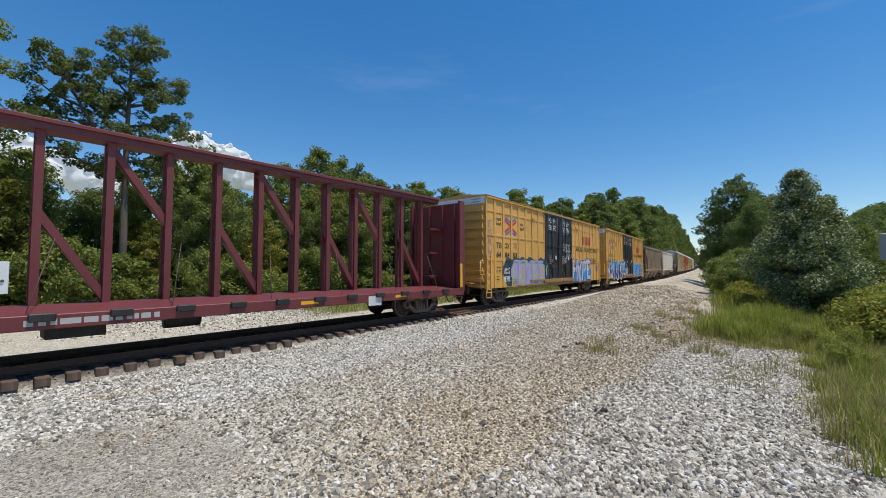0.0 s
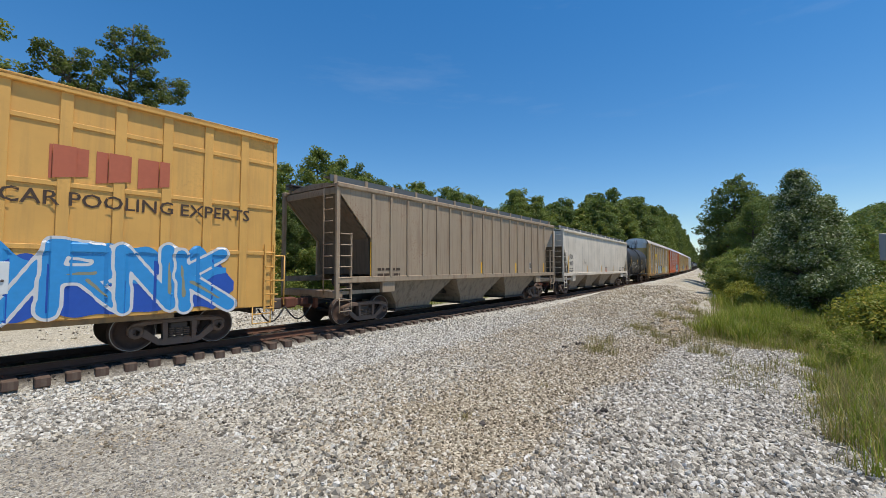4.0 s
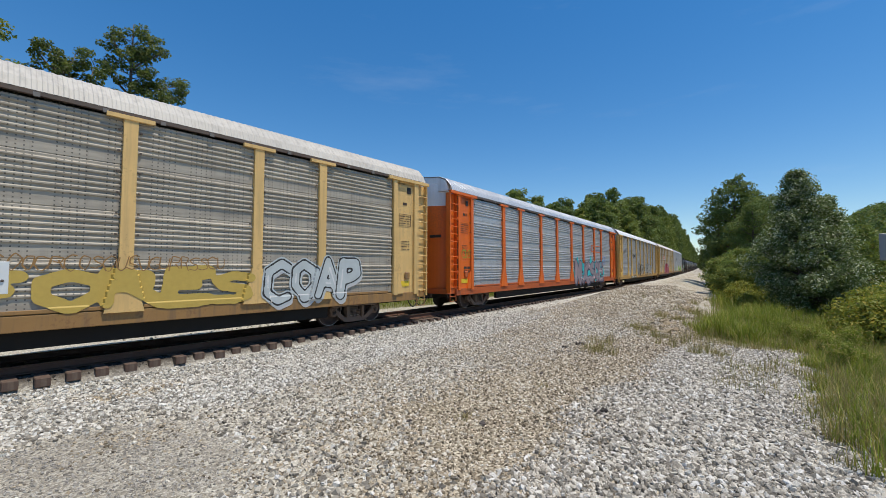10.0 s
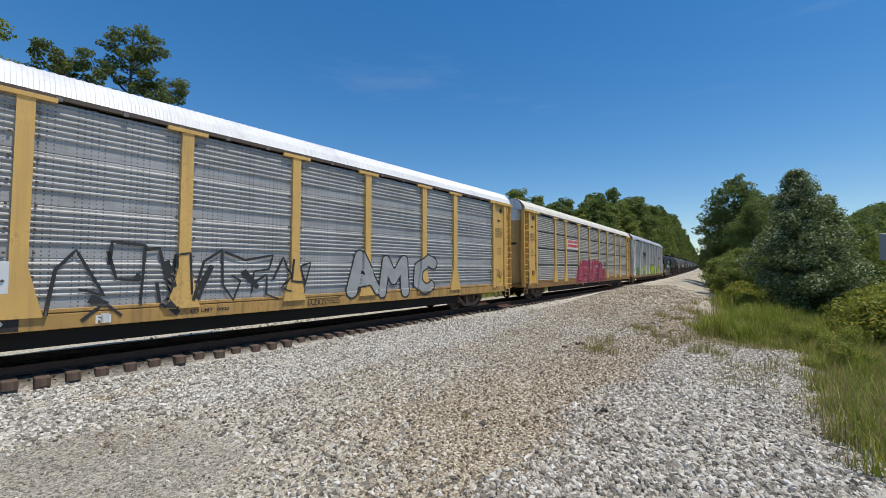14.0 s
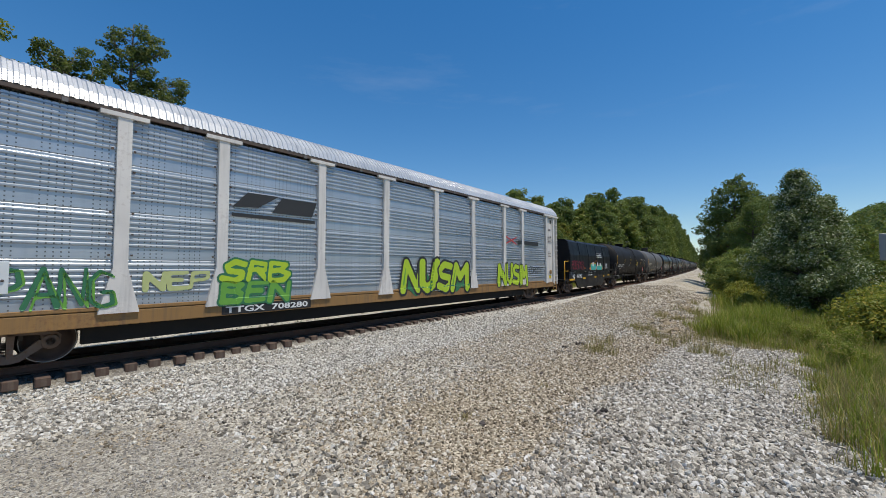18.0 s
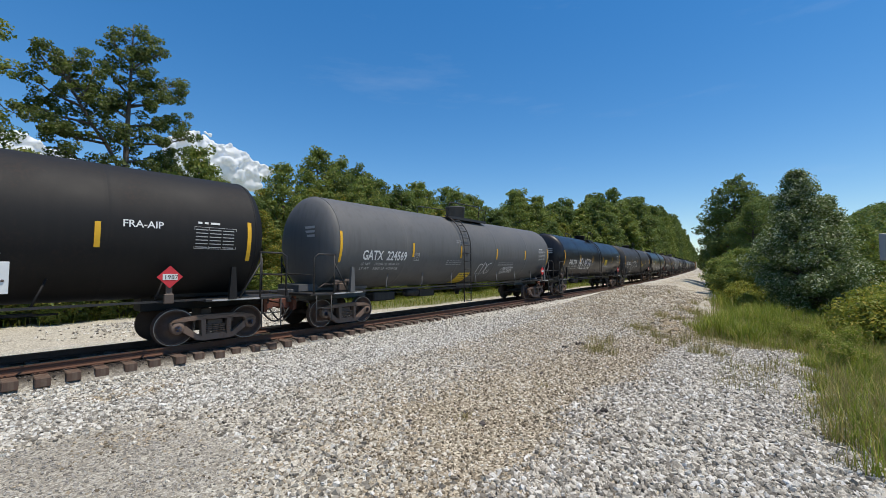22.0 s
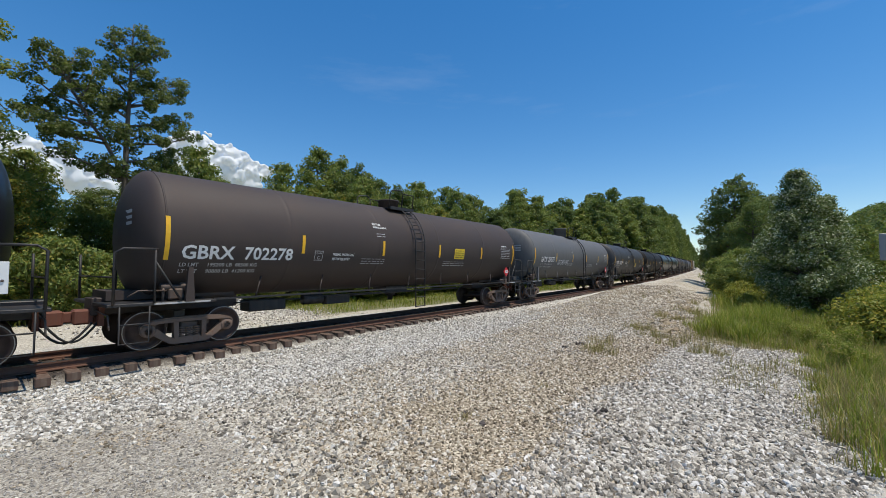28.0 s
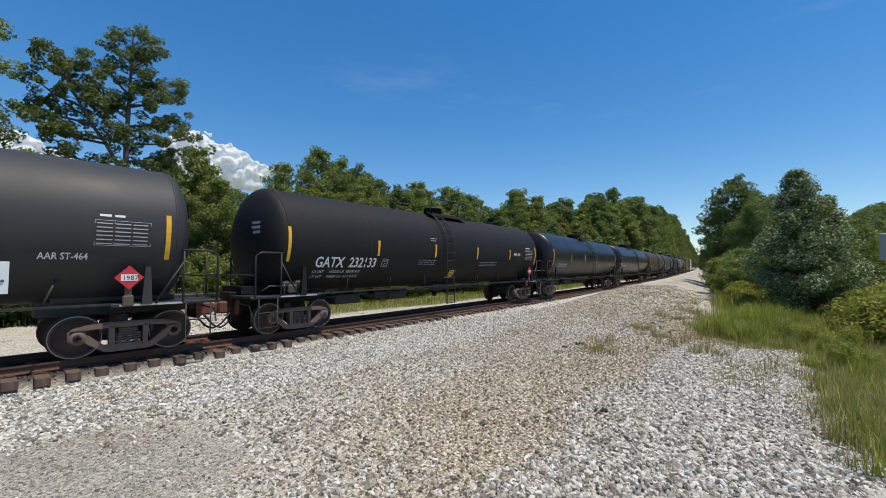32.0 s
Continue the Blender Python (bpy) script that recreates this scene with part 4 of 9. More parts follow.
def feathery(x, y, h, seed):
    """A feathery weed: upright stems set all round with thread-like leaves."""
    r = np.random.RandomState(seed)
    ob = tagged(new("feathery_weed"), "bright green feathery weed among grass and stones", "weed", "feathery weeds")
    g, centres = Geo(), []
    for k in range(11):
        a, d = r.uniform(0, 6.28), r.uniform(0, 0.22) * h
        top = Vector((math.cos(a) * d * 2.4, math.sin(a) * d * 2.4, h * r.uniform(0.7, 1.05)))
        foot = Vector((math.cos(a) * d * 0.6, math.sin(a) * d * 0.6, 0))
        g.tube([foot, foot.lerp(top, 0.5), top], [0.008, 0.006, 0.003], 4)
        centres += [tuple(foot.lerp(top, q)) for q in (0.3, 0.45, 0.6, 0.72, 0.84, 0.95)]
    tagged(part("stems", g, MAT_GRASS, ob), kind="stuff")
    part("foliage", leaf_cloud("foliage", centres, np.full(len(centres), 0.17 * h), 2600, 0.020, MAT_GRASS, seed, long=3.2), None, ob)
    ob.matrix_basis = stand(ob, x, y, r.uniform(0, 6.28), sink=0.02)


for k, (x, y, h) in enumerate(((12.3, -13.4, 0.75), (12.8, -13.8, 0.6), (14.6, -13.3, 0.8), (15.6, -13.9, 0.9), (13.7, -14.4, 0.6), (16.6, -13.0, 0.9), (18.4, -12.6, 0.9))):
    feathery(x, y, h, 300 + k)


def build_litter():
    """Roots, sticks and clods washed out of the road's edge, and a few weeds."""
    r = random.Random(88)
    for k in range(84):
        x, y = 17 + 17 * r.random() ** 1.4, 0.0
        y = -8.6 + 0.055 * (x - 18) * 2 + r.uniform(-0.9, 0.7)
        z = float(ground_z(x, y))
        if k % 8 == 0:
            a, L = r.uniform(0, 6.28), r.uniform(0.4, 1.1)
            pts = [(x + math.cos(a) * L * t, y + math.sin(a) * L * t, z + 0.03 + 0.05 * math.sin(5 * t + k)) for t in (0, 0.35, 0.7, 1)]
            tagged(part("stick", Geo().tube(pts, [0.02, 0.018, 0.012, 0.006], 5), MAT_BARK), "bleached stick on the road edge", "stick", "washed-out sticks")
        else:
            s = 0.05 + 0.15 * r.random() ** 2.2
            bm = bmesh.new()
            bmesh.ops.create_icosphere(bm, subdivisions=2, radius=s, matrix=Matrix.Translation((x, y, z)) @ Matrix.Diagonal((1.3, 0.9, 0.6, 1)))
            for v in bm.verts:
                v.co += v.normal * noise.noise(v.co * 7.0) * s * 0.7
            me = bpy.data.meshes.new("soil_clod")
            bm.to_mesh(me)
            bm.free()
            me.materials.append(MAT_CLOD)
            tagged(new("soil_clod", me), "tan clod of dry soil at the road edge", "clod", "soil clods")
    for k, (x, y, h) in enumerate(((30, -5.2, 0.4), (36, -5.6, 0.4), (14.0, -9.9, 0.35), (15.2, -10.0, 0.5), (13.0, -10.5, 0.25), (5.2, -8.6, 0.12), (7.5, -8.8, 0.12), (21.0, -9.6, 0.6), (24.0, -9.2, 0.6))):
        rr = np.random.RandomState(k)
        p = np.array([[x, y]]) + rr.normal(0, 0.07, (40, 2))
        ob = blades("dry_weed", "thin dry weed standing in the gravel", p, h, 0.010, MAT_DRY, 90 + k, 0.6)
        tagged(ob, category="weed", kind="stuff")


build_litter()


# ---------------------------------------------------------------- train: common kit
# each car has x towards its rear, y away from the camera, z = 0 on the rail
TRAIN, WHEELS = [], []
WR = 0.457


def letters(text, size, fat=0.0, space=1.0, shear=0.0):
    """Vertices and faces of a line of writing, starting at 0, 0."""
    cu = bpy.data.curves.new("writing", "FONT")
    cu.body, cu.size, cu.offset, cu.space_character, cu.shear = text, size, fat, space, shear
    cu.resolution_u = 2
    ob = new("writing", cu)
    me = bpy.data.meshes.new_from_object(ob)
    vs = [v.co.copy() for v in me.vertices]
    fs = [list(p.vertices) for p in me.polygons]
    bpy.data.objects.remove(ob), bpy.data.curves.remove(cu), bpy.data.meshes.remove(me)
    return vs, fs


def flat_side(y):
    return lambda x, z: (x, y, z)


def round_side(zc, r):
    return lambda x, z: (x, -math.sqrt(max(r * r - (z - zc) ** 2, 0.01)), z)


def write(car, text, x, z, size, mat, place, width=None, fat=0.0, shear=0.0, name="lettering", label=""):
    """Writing on a car's side; width stretches it to that length."""
    vs, fs = letters(text, size, fat, 1.0, shear)
    if not vs:
        return None
    w = max(v.x for v in vs) - min(v.x for v in vs)
    k = width / w if width else 1.0
    at = [place(x + v.x * k, z + v.y) for v in vs]
    if size < 0.26:
        return tagged(part(name, Geo().add(at, fs), mat, car, label), kind="stuff")
    # large writing: every letter is a part
    root = list(range(len(vs)))
    def top(i):
        while root[i] != i:
            i = root[i]
        return i
    for q in fs:
        for i in q[1:]:
            root[top(i)] = top(q[0])
    groups = {}
    for q in fs:
        groups.setdefault(top(q[0]), []).append(q)
    for quads in groups.values():
        g = Geo()
        for q in quads:
            g.add([at[i] for i in q], [tuple(range(len(q)))])
        part("letter", g, mat, car, label)


def bars(car, x, z, w, lines, mat, place, step=0.085, h=0.035, seed=1, name="small_print"):
    """Writing too small to read, as bars."""
    r, g = random.Random(seed), Geo()
    for i in range(lines):
        a = x
        while a < x + w - 0.05:
            b = min(a + r.uniform(0.08, 0.32), x + w)
            zz = z - i * step
            g.add([place(a, zz), place(b, zz), place(b, zz + h), place(a, zz + h)], [(0, 1, 2, 3)])
            a = b + r.uniform(0.03, 0.07)
    return tagged(part(name, g, mat, car), kind="stuff")


def patch(car, x0, x1, z0, z1, mat, place, name="marking", label=""):
    g, n = Geo(), 5
    for i in range(n + 1):
        z = z0 + (z1 - z0) * i / n
        g.v += [place(x0, z), place(x1, z)]
    for i in range(n):
        g.face([2 * i, 2 * i + 1, 2 * i + 3, 2 * i + 2])
    return part(name, g, mat, car, label)


# strokes of sprayed letters on a grid of 9 by 9
STROKES = {"A": "00.49.90/23.73", "B": "00.09.78.55.15/55.83.60.00", "C": "88.59.17.12.50.81", "E": "89.19.10.80/15.65", "F": "10.19.89/15.65",
           "G": "88.49.17.12.40.81.84.54", "H": "10.19/15.85/90.89", "I": "50.49", "J": "79.72.40.12", "K": "10.19/89.15.90", "L": "19.10.80",
           "M": "00.19.44.89.90", "N": "10.19.80.89", "O": "40.13.17.49.87.83.50.40", "P": "10.19.79.86.65.14", "R": "10.19.78.75.15/45.90",
           "S": "88.49.17.25.74.82.50.01", "T": "09.99/59.40", "U": "19.12.40.72.89", "V": "09.40.99", "W": "09.20.46.70.99", "X": "09.90/00.99", "Y": "09.45.99/45.40", "Z": "19.89.10.90"}


def film(pts, width, place, lift, ends=(1.0, 1.0), step=0.10):
    """A sprayed line: a strip along points that lies over whatever the side has beneath it."""
    g, path = Geo(), []
    for (xa, za), (xb, zb) in zip(pts[:-1], pts[1:]):
        n = max(1, int(math.hypot(xb - xa, zb - za) / step))
        path += [(xa + (xb - xa) * i / n, za + (zb - za) * i / n) for i in range(n)]
    path.append(pts[-1])
    n = len(path)
    for i, (x, z) in enumerate(path):
        (xa, za), (xb, zb) = path[max(i - 1, 0)], path[min(i + 1, n - 1)]
        d = Vector((xb - xa, zb - za))
        d = d.normalized() if d.length > 1e-6 else Vector((1, 0))
        t = i / max(n - 1, 1)
        w = width * 0.5 * (ends[0] + (ends[1] - ends[0]) * t)
        for k in (-1, -0.33, 0.33, 1):
            px, pz = x - d.y * w * k, z + d.x * w * k
            q = place(px, pz)
            g.v.append((q[0], q[1] - lift, q[2]))
    for i in range(n - 1):
        for k in range(3):
            g.face([4 * i + k, 4 * i + k + 1, 4 * i + 5 + k, 4 * i + 4 + k])
    return g


def sprayed(car, text, x0, x1, z0, z1, fill, edge, place, seed=1, label="", fat=0.24, rim=0.07, glint=None, lift=0.004, wide=1.25, foot=None, halo=None):
    """Sprayed letters out of fat flared strokes with round ends: every letter with its rim, later letters over earlier ones. foot: a second colour below a height; halo: a line of its own colour outside the rim."""
    r = random.Random(seed)
    n = len(text)
    w = (x1 - x0) / n
    cell = min(0.03, max(0.016, fat * 0.12))
    pad = fat * 0.8 + rim + 0.1
    xs, zs = np.arange(x0 - pad, x1 + pad, cell), np.arange(z0 - pad, z1 + pad, cell)
    X, Z = np.meshgrid(xs + cell / 2, zs + cell / 2, indexing="ij")
    code = np.zeros(X.shape, int)

    def away(a, b, ra, rb):
        dx, dz = b[0] - a[0], b[1] - a[1]
        t = np.clip(((X - a[0]) * dx + (Z - a[1]) * dz) / (dx * dx + dz * dz + 1e-9), 0, 1)
        return np.hypot(X - a[0] - t * dx, Z - a[1] - t * dz) - (ra + (rb - ra) * t)

    for i, ch in enumerate(text):
        if ch not in STROKES:
            continue
        dz, lean, turn = r.uniform(-0.06, 0.06) * (z1 - z0), r.uniform(-0.10, 0.16), r.uniform(-0.05, 0.05)
        d, shine = np.full(X.shape, 9.0), np.full(X.shape, 9.0)
        for line in STROKES[ch].split("/"):
            pts = []
            for p in line.split("."):
                u, v = int(p[0]) / 9 - 0.5 + r.uniform(-0.04, 0.04), int(p[1]) / 9 + r.uniform(-0.03, 0.03)
                pts.append((x0 + w * (i + 0.5 + u * wide * 0.8 + lean * (v - 0.5) + turn), z0 + dz + 0.06 * (z1 - z0) + v * 0.88 * (z1 - z0)))
            ra, rb = fat * 0.5 * r.uniform(0.8, 1.3), fat * 0.5 * r.uniform(0.8, 1.3)
            m = len(pts) - 1
            for k in range(m):
                d = np.minimum(d, away(pts[k], pts[k + 1], ra + (rb - ra) * k / m, ra + (rb - ra) * (k + 1) / m))
            k = r.randrange(m)
            a, b = Vector(pts[k]), Vector(pts[k + 1])
            shine = np.minimum(shine, away(a.lerp(b, 0.2), a.lerp(b, 0.8), fat * 0.16, fat * 0.07))
        if halo is not None:
            code[d < rim + halo[1]] = 5
        if edge is not None:
            code[d < rim] = 1
        code[d < 0] = 2
        if glint is not None:
            code[(d < 0) & (shine < 0)] = 4
    if foot is not None:
        code[(code == 2) & (Z < foot[1])] = 3
    # round off the stepped outline between two colours
    P = np.stack(np.meshgrid(np.arange(code.shape[0] + 1) * cell + x0 - pad, np.arange(code.shape[1] + 1) * cell + z0 - pad, indexing="ij"), -1)
    c = np.pad(code, 1)
    ex = (c[1:-1, 1:] != c[1:-1, :-1])[..., None]
    ez = (c[1:, 1:-1] != c[:-1, 1:-1])[..., None]
    for _ in range(5):
        S, N = np.zeros_like(P), np.zeros(P.shape[:2] + (1,))
        S[:-1] += ex * P[1:]
        S[1:] += ex * P[:-1]
        N[:-1] += ex
        N[1:] += ex
        S[:, :-1] += ez * P[:, 1:]
        S[:, 1:] += ez * P[:, :-1]
        N[:, :-1] += ez
        N[:, 1:] += ez
        P = np.where(N == 2, 0.5 * P + 0.5 * S / np.maximum(N, 1), P)
    for value, name, mat, words in ((5, "graffiti_halo", halo[0] if halo else None, ""), (1, "graffiti_outline", edge, ""), (2, "graffiti", fill, label), (3, "graffiti_foot", foot[0] if foot else None, ""), (4, "graffiti_highlight", glint, "")):
        g, ids = Geo(), {}
        for a, b in zip(*np.nonzero(code == value)):
            quad = []
            for key in ((a, b), (a + 1, b), (a + 1, b + 1), (a, b + 1)):
                if key not in ids:
                    ids[key] = len(g.v)
                    q = place(float(P[key][0]), float(P[key][1]))
                    g.v.append((q[0], q[1] - lift - 0.0004 * min(value, 4), q[2]))
                quad.append(ids[key])
            g.face(quad)
        if g.f:
            tagged(part(name, g, mat, car, words), kind="stuff")


def sprayed_field(car, x0, x1, low, high, mat, place, seed=1, lift=0.002, rough=0.10, name="graffiti_cloud", label=""):
    """A patch of sprayed colour with a wavy edge."""
    r = random.Random(seed)
    ph = [r.uniform(0, 6.28) for _ in range(8)]
    g = Geo()
    n, m = max(4, int((x1 - x0) / 0.07)), 14
    for i in range(n + 1):
        x = x0 + (x1 - x0) * i / n
        pinch = min(1.0, (min(i, n - i) / n) * 9 + 0.25)
        a = low - rough * 0.4 * sum(math.sin((1.7 + j) * x * 1.9 + ph[j]) for j in range(4)) / 2
        b = high + rough * sum(math.sin((1.3 + j) * x * 1.7 + ph[4 + j]) for j in range(4)) / 2
        mid = (a + b) / 2
        a, b = mid + (a - mid) * pinch, mid + (b - mid) * pinch
        for k in range(m + 1):
            q = place(x, a + (b - a) * k / m)
            g.v.append((q[0], q[1] - lift, q[2]))
    for i in range(n):
        for k in range(m):
            g.face([i * (m + 1) + k, (i + 1) * (m + 1) + k, (i + 1) * (m + 1) + k + 1, i * (m + 1) + k + 1])
    return part(name, g, mat, car, label)


def spray_lines(car, lines, mat, place, width, lift=0.010, name="spray_line"):
    """Single sprayed lines, each given by its corners."""
    for pts in lines:
        part(name, film(pts, width, place, lift, (1.1, 0.7)), mat, car)


def scrawl(car, x0, x1, z0, z1, mat, place, seed=1, width=0.035, loops=6):
    """A tag of thin sprayed strokes that nobody can read."""
    r = random.Random(seed)
    g = Geo()
    n = max(2, int((x1 - x0) / (z1 - z0) * 1.5 + 0.5))
    w, keys = (x1 - x0) / n, "SOBGESORCOUB"
    for i in range(n):
        lean = r.uniform(0.0, 0.35)
        for line in STROKES[r.choice(keys)].split("/"):
            pts, raw = [], []
            for p in line.split("."):
                u, v = int(p[0]) / 9 + r.uniform(-0.12, 0.12), int(p[1]) / 9 + r.uniform(-0.12, 0.12)
                raw.append((x0 + w * (i + u * 1.15 + lean * (v - 0.5)), z0 + (z1 - z0) * v))
            for k, p in enumerate(raw):
                p = Vector(p)
                if 0 < k < len(raw) - 1:
                    u, v = Vector(raw[k - 1]), Vector(raw[k + 1])
                    pts += [tuple(p.lerp(u, 0.3)), tuple(p.lerp(u, 0.1).lerp(p.lerp(v, 0.1), 0.5)), tuple(p.lerp(v, 0.3))]
                else:
                    pts.append(tuple(p))
            q = film(pts, width, place, 0.006 + 0.001 * (i % 3), (1, 0.6), 0.06)
            g.add(q.v, q.f)
    tagged(part("spray_tag", g, mat, car), kind="stuff")


def over_steps(y, steps, base):
    """The depth of a side with raised bars: (x0, x1, z0, z1, y)."""
    def place(x, z):
        out = base
        for a, b, c, d, e in steps:
            if a - 0.05 < x < b + 0.05 and c - 0.05 < z < d + 0.05:
                out = min(out, e)
        return (x, out, z)
    return place


def side_frame_mesh():
    """Cast truck side: arched top member, sloping lower member, columns and bearing boxes, all with rolled edges."""
    g = Geo()
    y0, y1 = -1.07, -0.93
    top = [(-1.04, 0.58), (-0.96, 0.66), (-0.74, 0.72), (-0.40, 0.75), (0.40, 0.75), (0.74, 0.72), (0.96, 0.66), (1.04, 0.58), (1.03, 0.40), (0.96, 0.36), (0.90, 0.40), (0.84, 0.56), (0.64, 0.625), (0.34, 0.64), (-0.34, 0.64), (-0.64, 0.625), (-0.84, 0.56), (-0.90, 0.40), (-0.96, 0.36), (-1.03, 0.40)]
    g.prism(top, "y", y0, y1)
    g.prism([(x * 0.97, 0.655 + (z - 0.655) * 0.55) for x, z in top[:8]] + [(0.36, 0.63), (-0.36, 0.63)], "y", y0 - 0.03, y0)
    low = [(-0.86, 0.42), (-0.78, 0.53), (-0.70, 0.50), (-0.42, 0.255), (0.42, 0.255), (0.70, 0.50), (0.78, 0.53), (0.86, 0.42), (0.46, 0.13), (0.34, 0.10), (-0.34, 0.10), (-0.46, 0.13)]
    g.prism(low, "y", y0, y1)
    for s in (-1, 1):
        g.prism([(s * 0.26, 0.20), (s * 0.35, 0.22), (s * 0.37, 0.66), (s * 0.26, 0.66)][::s], "y", y0 - 0.03, y1)
        g.lathe([(y0 - 0.02, 0.0), (y0 - 0.02, 0.135), (y0, 0.15), (y1, 0.15), (y1, 0.0)], 14, 0, "y", (s * 0.88, 0, 0.46))
        g.box(s * 0.88 - 0.14, s * 0.88 + 0.14, y0, y1, 0.46, 0.62, c=0.02)
    return g.mesh("side_frame", MAT_CAST)


def spring_mesh():
    g = Geo()
    for x in (-0.17, 0.0, 0.17):
        for k in range(5):
            z = 0.26 + 0.05 * k
            g.lathe([(z, 0.04), (z, 0.085), (z + 0.028, 0.085), (z + 0.028, 0.04)], 10, axis="z", c=(x, -0.99, 0))
    return g.mesh("suspension", MAT_CAST)


def wheelset_mesh(cap):
    g = Geo()
    g.lathe([(-0.86, 0.07), (0.86, 0.07)], 10, 0, "y")
    for s in (-1, 1):
        prof = [(0.69, 0.05), (0.69, WR + 0.025), (0.72, WR + 0.025), (0.735, WR), (0.83, WR - 0.006), (0.83, WR - 0.075), (0.79, WR - 0.085), (0.765, 0.19), (0.83, 0.13), (0.83, 0.05)]
        g.lathe([(s * a, r) for a, r in prof], 28, 0, "y")
        g.lathe([(s * 0.831, WR - 0.022), (s * 0.834, WR - 0.012), (s * 0.831, WR - 0.004)], 28, 1, "y", caps=False)
        g.lathe([(s * 0.86, 0.10), (s * 1.07, 0.10), (s * 1.09, 0.08), (s * 1.09, 0.0)], 12, 2, "y")
        for a in range(3):
            t = 2.1 * a
            g.box(0.05 * math.cos(t) - 0.015, 0.05 * math.cos(t) + 0.015, s * 1.09 - 0.012, s * 1.09 + 0.012, 0.05 * math.sin(t) - 0.015, 0.05 * math.sin(t) + 0.015, 0)
    return g.mesh("wheelset", [MAT_WHEEL, MAT_TREAD, cap])


def truck(car, x, cap, wb=0.88):
    t = part("truck", shared("bolster", lambda: Geo().box(-0.2, 0.2, -1.0, 1.0, 0.30, 0.62, c=0.03).box(-0.12, 0.12, -0.35, 0.35, 0.6, 0.84).box(-0.5, -0.44, -0.9, 0.9, 0.5, 0.6).box(0.44, 0.5, -0.9, 0.9, 0.5, 0.6).mesh("truck", MAT_STEEL)), None, car, "dark rusty cast-steel truck", at=pose(x, 0, 0))
    for s in (0, 180):
        part("side_frame", shared("side_frame", side_frame_mesh), None, t, at=pose(0, 0, 0, 0, 0, s))
        tagged(part("suspension", shared("springs", spring_mesh), None, t, at=pose(0, 0, 0, 0, 0, s)), kind="stuff")
    for d in (-wb, wb):
        w = part("wheelset", shared("wheelset" + cap.name, lambda: wheelset_mesh(cap)), None, t, at=pose(d, 0, WR))
        WHEELS.append((w, car, d))
    return t


def coupler(car, x, s, mat):
    """Coupler and air hose at an end; s is the way it points."""
    g = Geo().box(min(x, x + s * 0.75), max(x, x + s * 0.75), -0.11, 0.11, 0.72, 0.95, c=0.02)
    g.box(min(x + s * 0.6, x + s * 1.0), max(x + s * 0.6, x + s * 1.0), -0.2, 0.16, 0.66, 1.0, c=0.04)
    g.box(x - 0.05, x + 0.05, -0.45, 0.45, 0.62, 1.05)
    part("coupler", g, mat, car, "rusty knuckle coupler")
    pts = [(x + s * (0.15 + 0.9 * k / 8), -0.38 + 0.12 * k / 8, 0.72 - 0.42 * math.sin(math.pi * k / 8)) for k in range(9)]
    part("air_hose", Geo().tube(pts, 0.026), MAT_RUBBER, car, "black air hose")
    part("uncoupling_lever", Geo().tube([(x + s * 0.08, -1.45, 0.62), (x + s * 0.08, -1.3, 0.92), (x + s * 0.08, 0.0, 0.98)], 0.018), MAT_STEEL, car)


def ladder(car, x0, x1, y, z0, z1, mat, step=0.38, r=0.018, name="ladder"):
    g = Geo()
    for x in (x0, x1):
        g.box(x - 0.025, x + 0.025, y - 0.03, y + 0.01, z0, z1)
    z = z0 + 0.1
    while z < z1:
        g.tube([(x0, y - 0.03, z), (x1, y - 0.03, z)], r, 6)
        z += step
    return part(name, g, mat, car)


def step_iron(car, x, y, mat, w=0.42, z0=0.42, z1=1.0):
    g = Geo().tube([(x - w / 2, y, z1), (x - w / 2, y, z0), (x + w / 2, y, z0), (x + w / 2, y, z1)], 0.02)
    g.tube([(x - w / 2, y, (z0 + z1) / 2), (x + w / 2, y, (z0 + z1) / 2)], 0.018)
    part("sill_step", g, mat, car)


def roll_out(car, f, r, bogie):
    """Registers a car whose body reaches from f to r along the train; bogie: half the distance of its trucks."""
    TRAIN.append((car, (f + r) / 2, bogie))


def end_view(car, x, y, z, w, h, mat, seed):
    """Small print on the end face of a car."""
    r, g = random.Random(seed), Geo()
    for i in range(3):
        g.add([(x, y - w / 2, z - i * 0.14), (x, y + w / 2 * r.uniform(0.2, 1), z - i * 0.14), (x, y + w / 2 * r.uniform(0.2, 1), z - i * 0.14 + h), (x, y - w / 2, z - i * 0.14 + h)], [(0, 1, 2, 3)])
    part("end_marking", g, mat, car)


# ---------------------------------------------------------------- tank cars
def tank_paint(name, base, rough, dirt=0.3, coat=0.0, rust=0.05):
    m = painted(name, base, rough, 0.0, dirt, rust, grime=(0.050, 0.045, 0.040), bump=0.06, coat=coat)
    m.node_tree.nodes["Principled BSDF"].inputs["Specular IOR Level"].default_value = 0.32
    return m


MAT_PLACARD = plain("red_placard", (0.55, 0.03, 0.04), 0.5)
MAT_YELLOWSIGN = plain("yellow_sign", (0.70, 0.50, 0.03), 0.5)
MAT_COUPLER = painted("rust_red_coupler", (0.15, 0.055, 0.035), 0.8, 0.1, 0.4, 0.5)


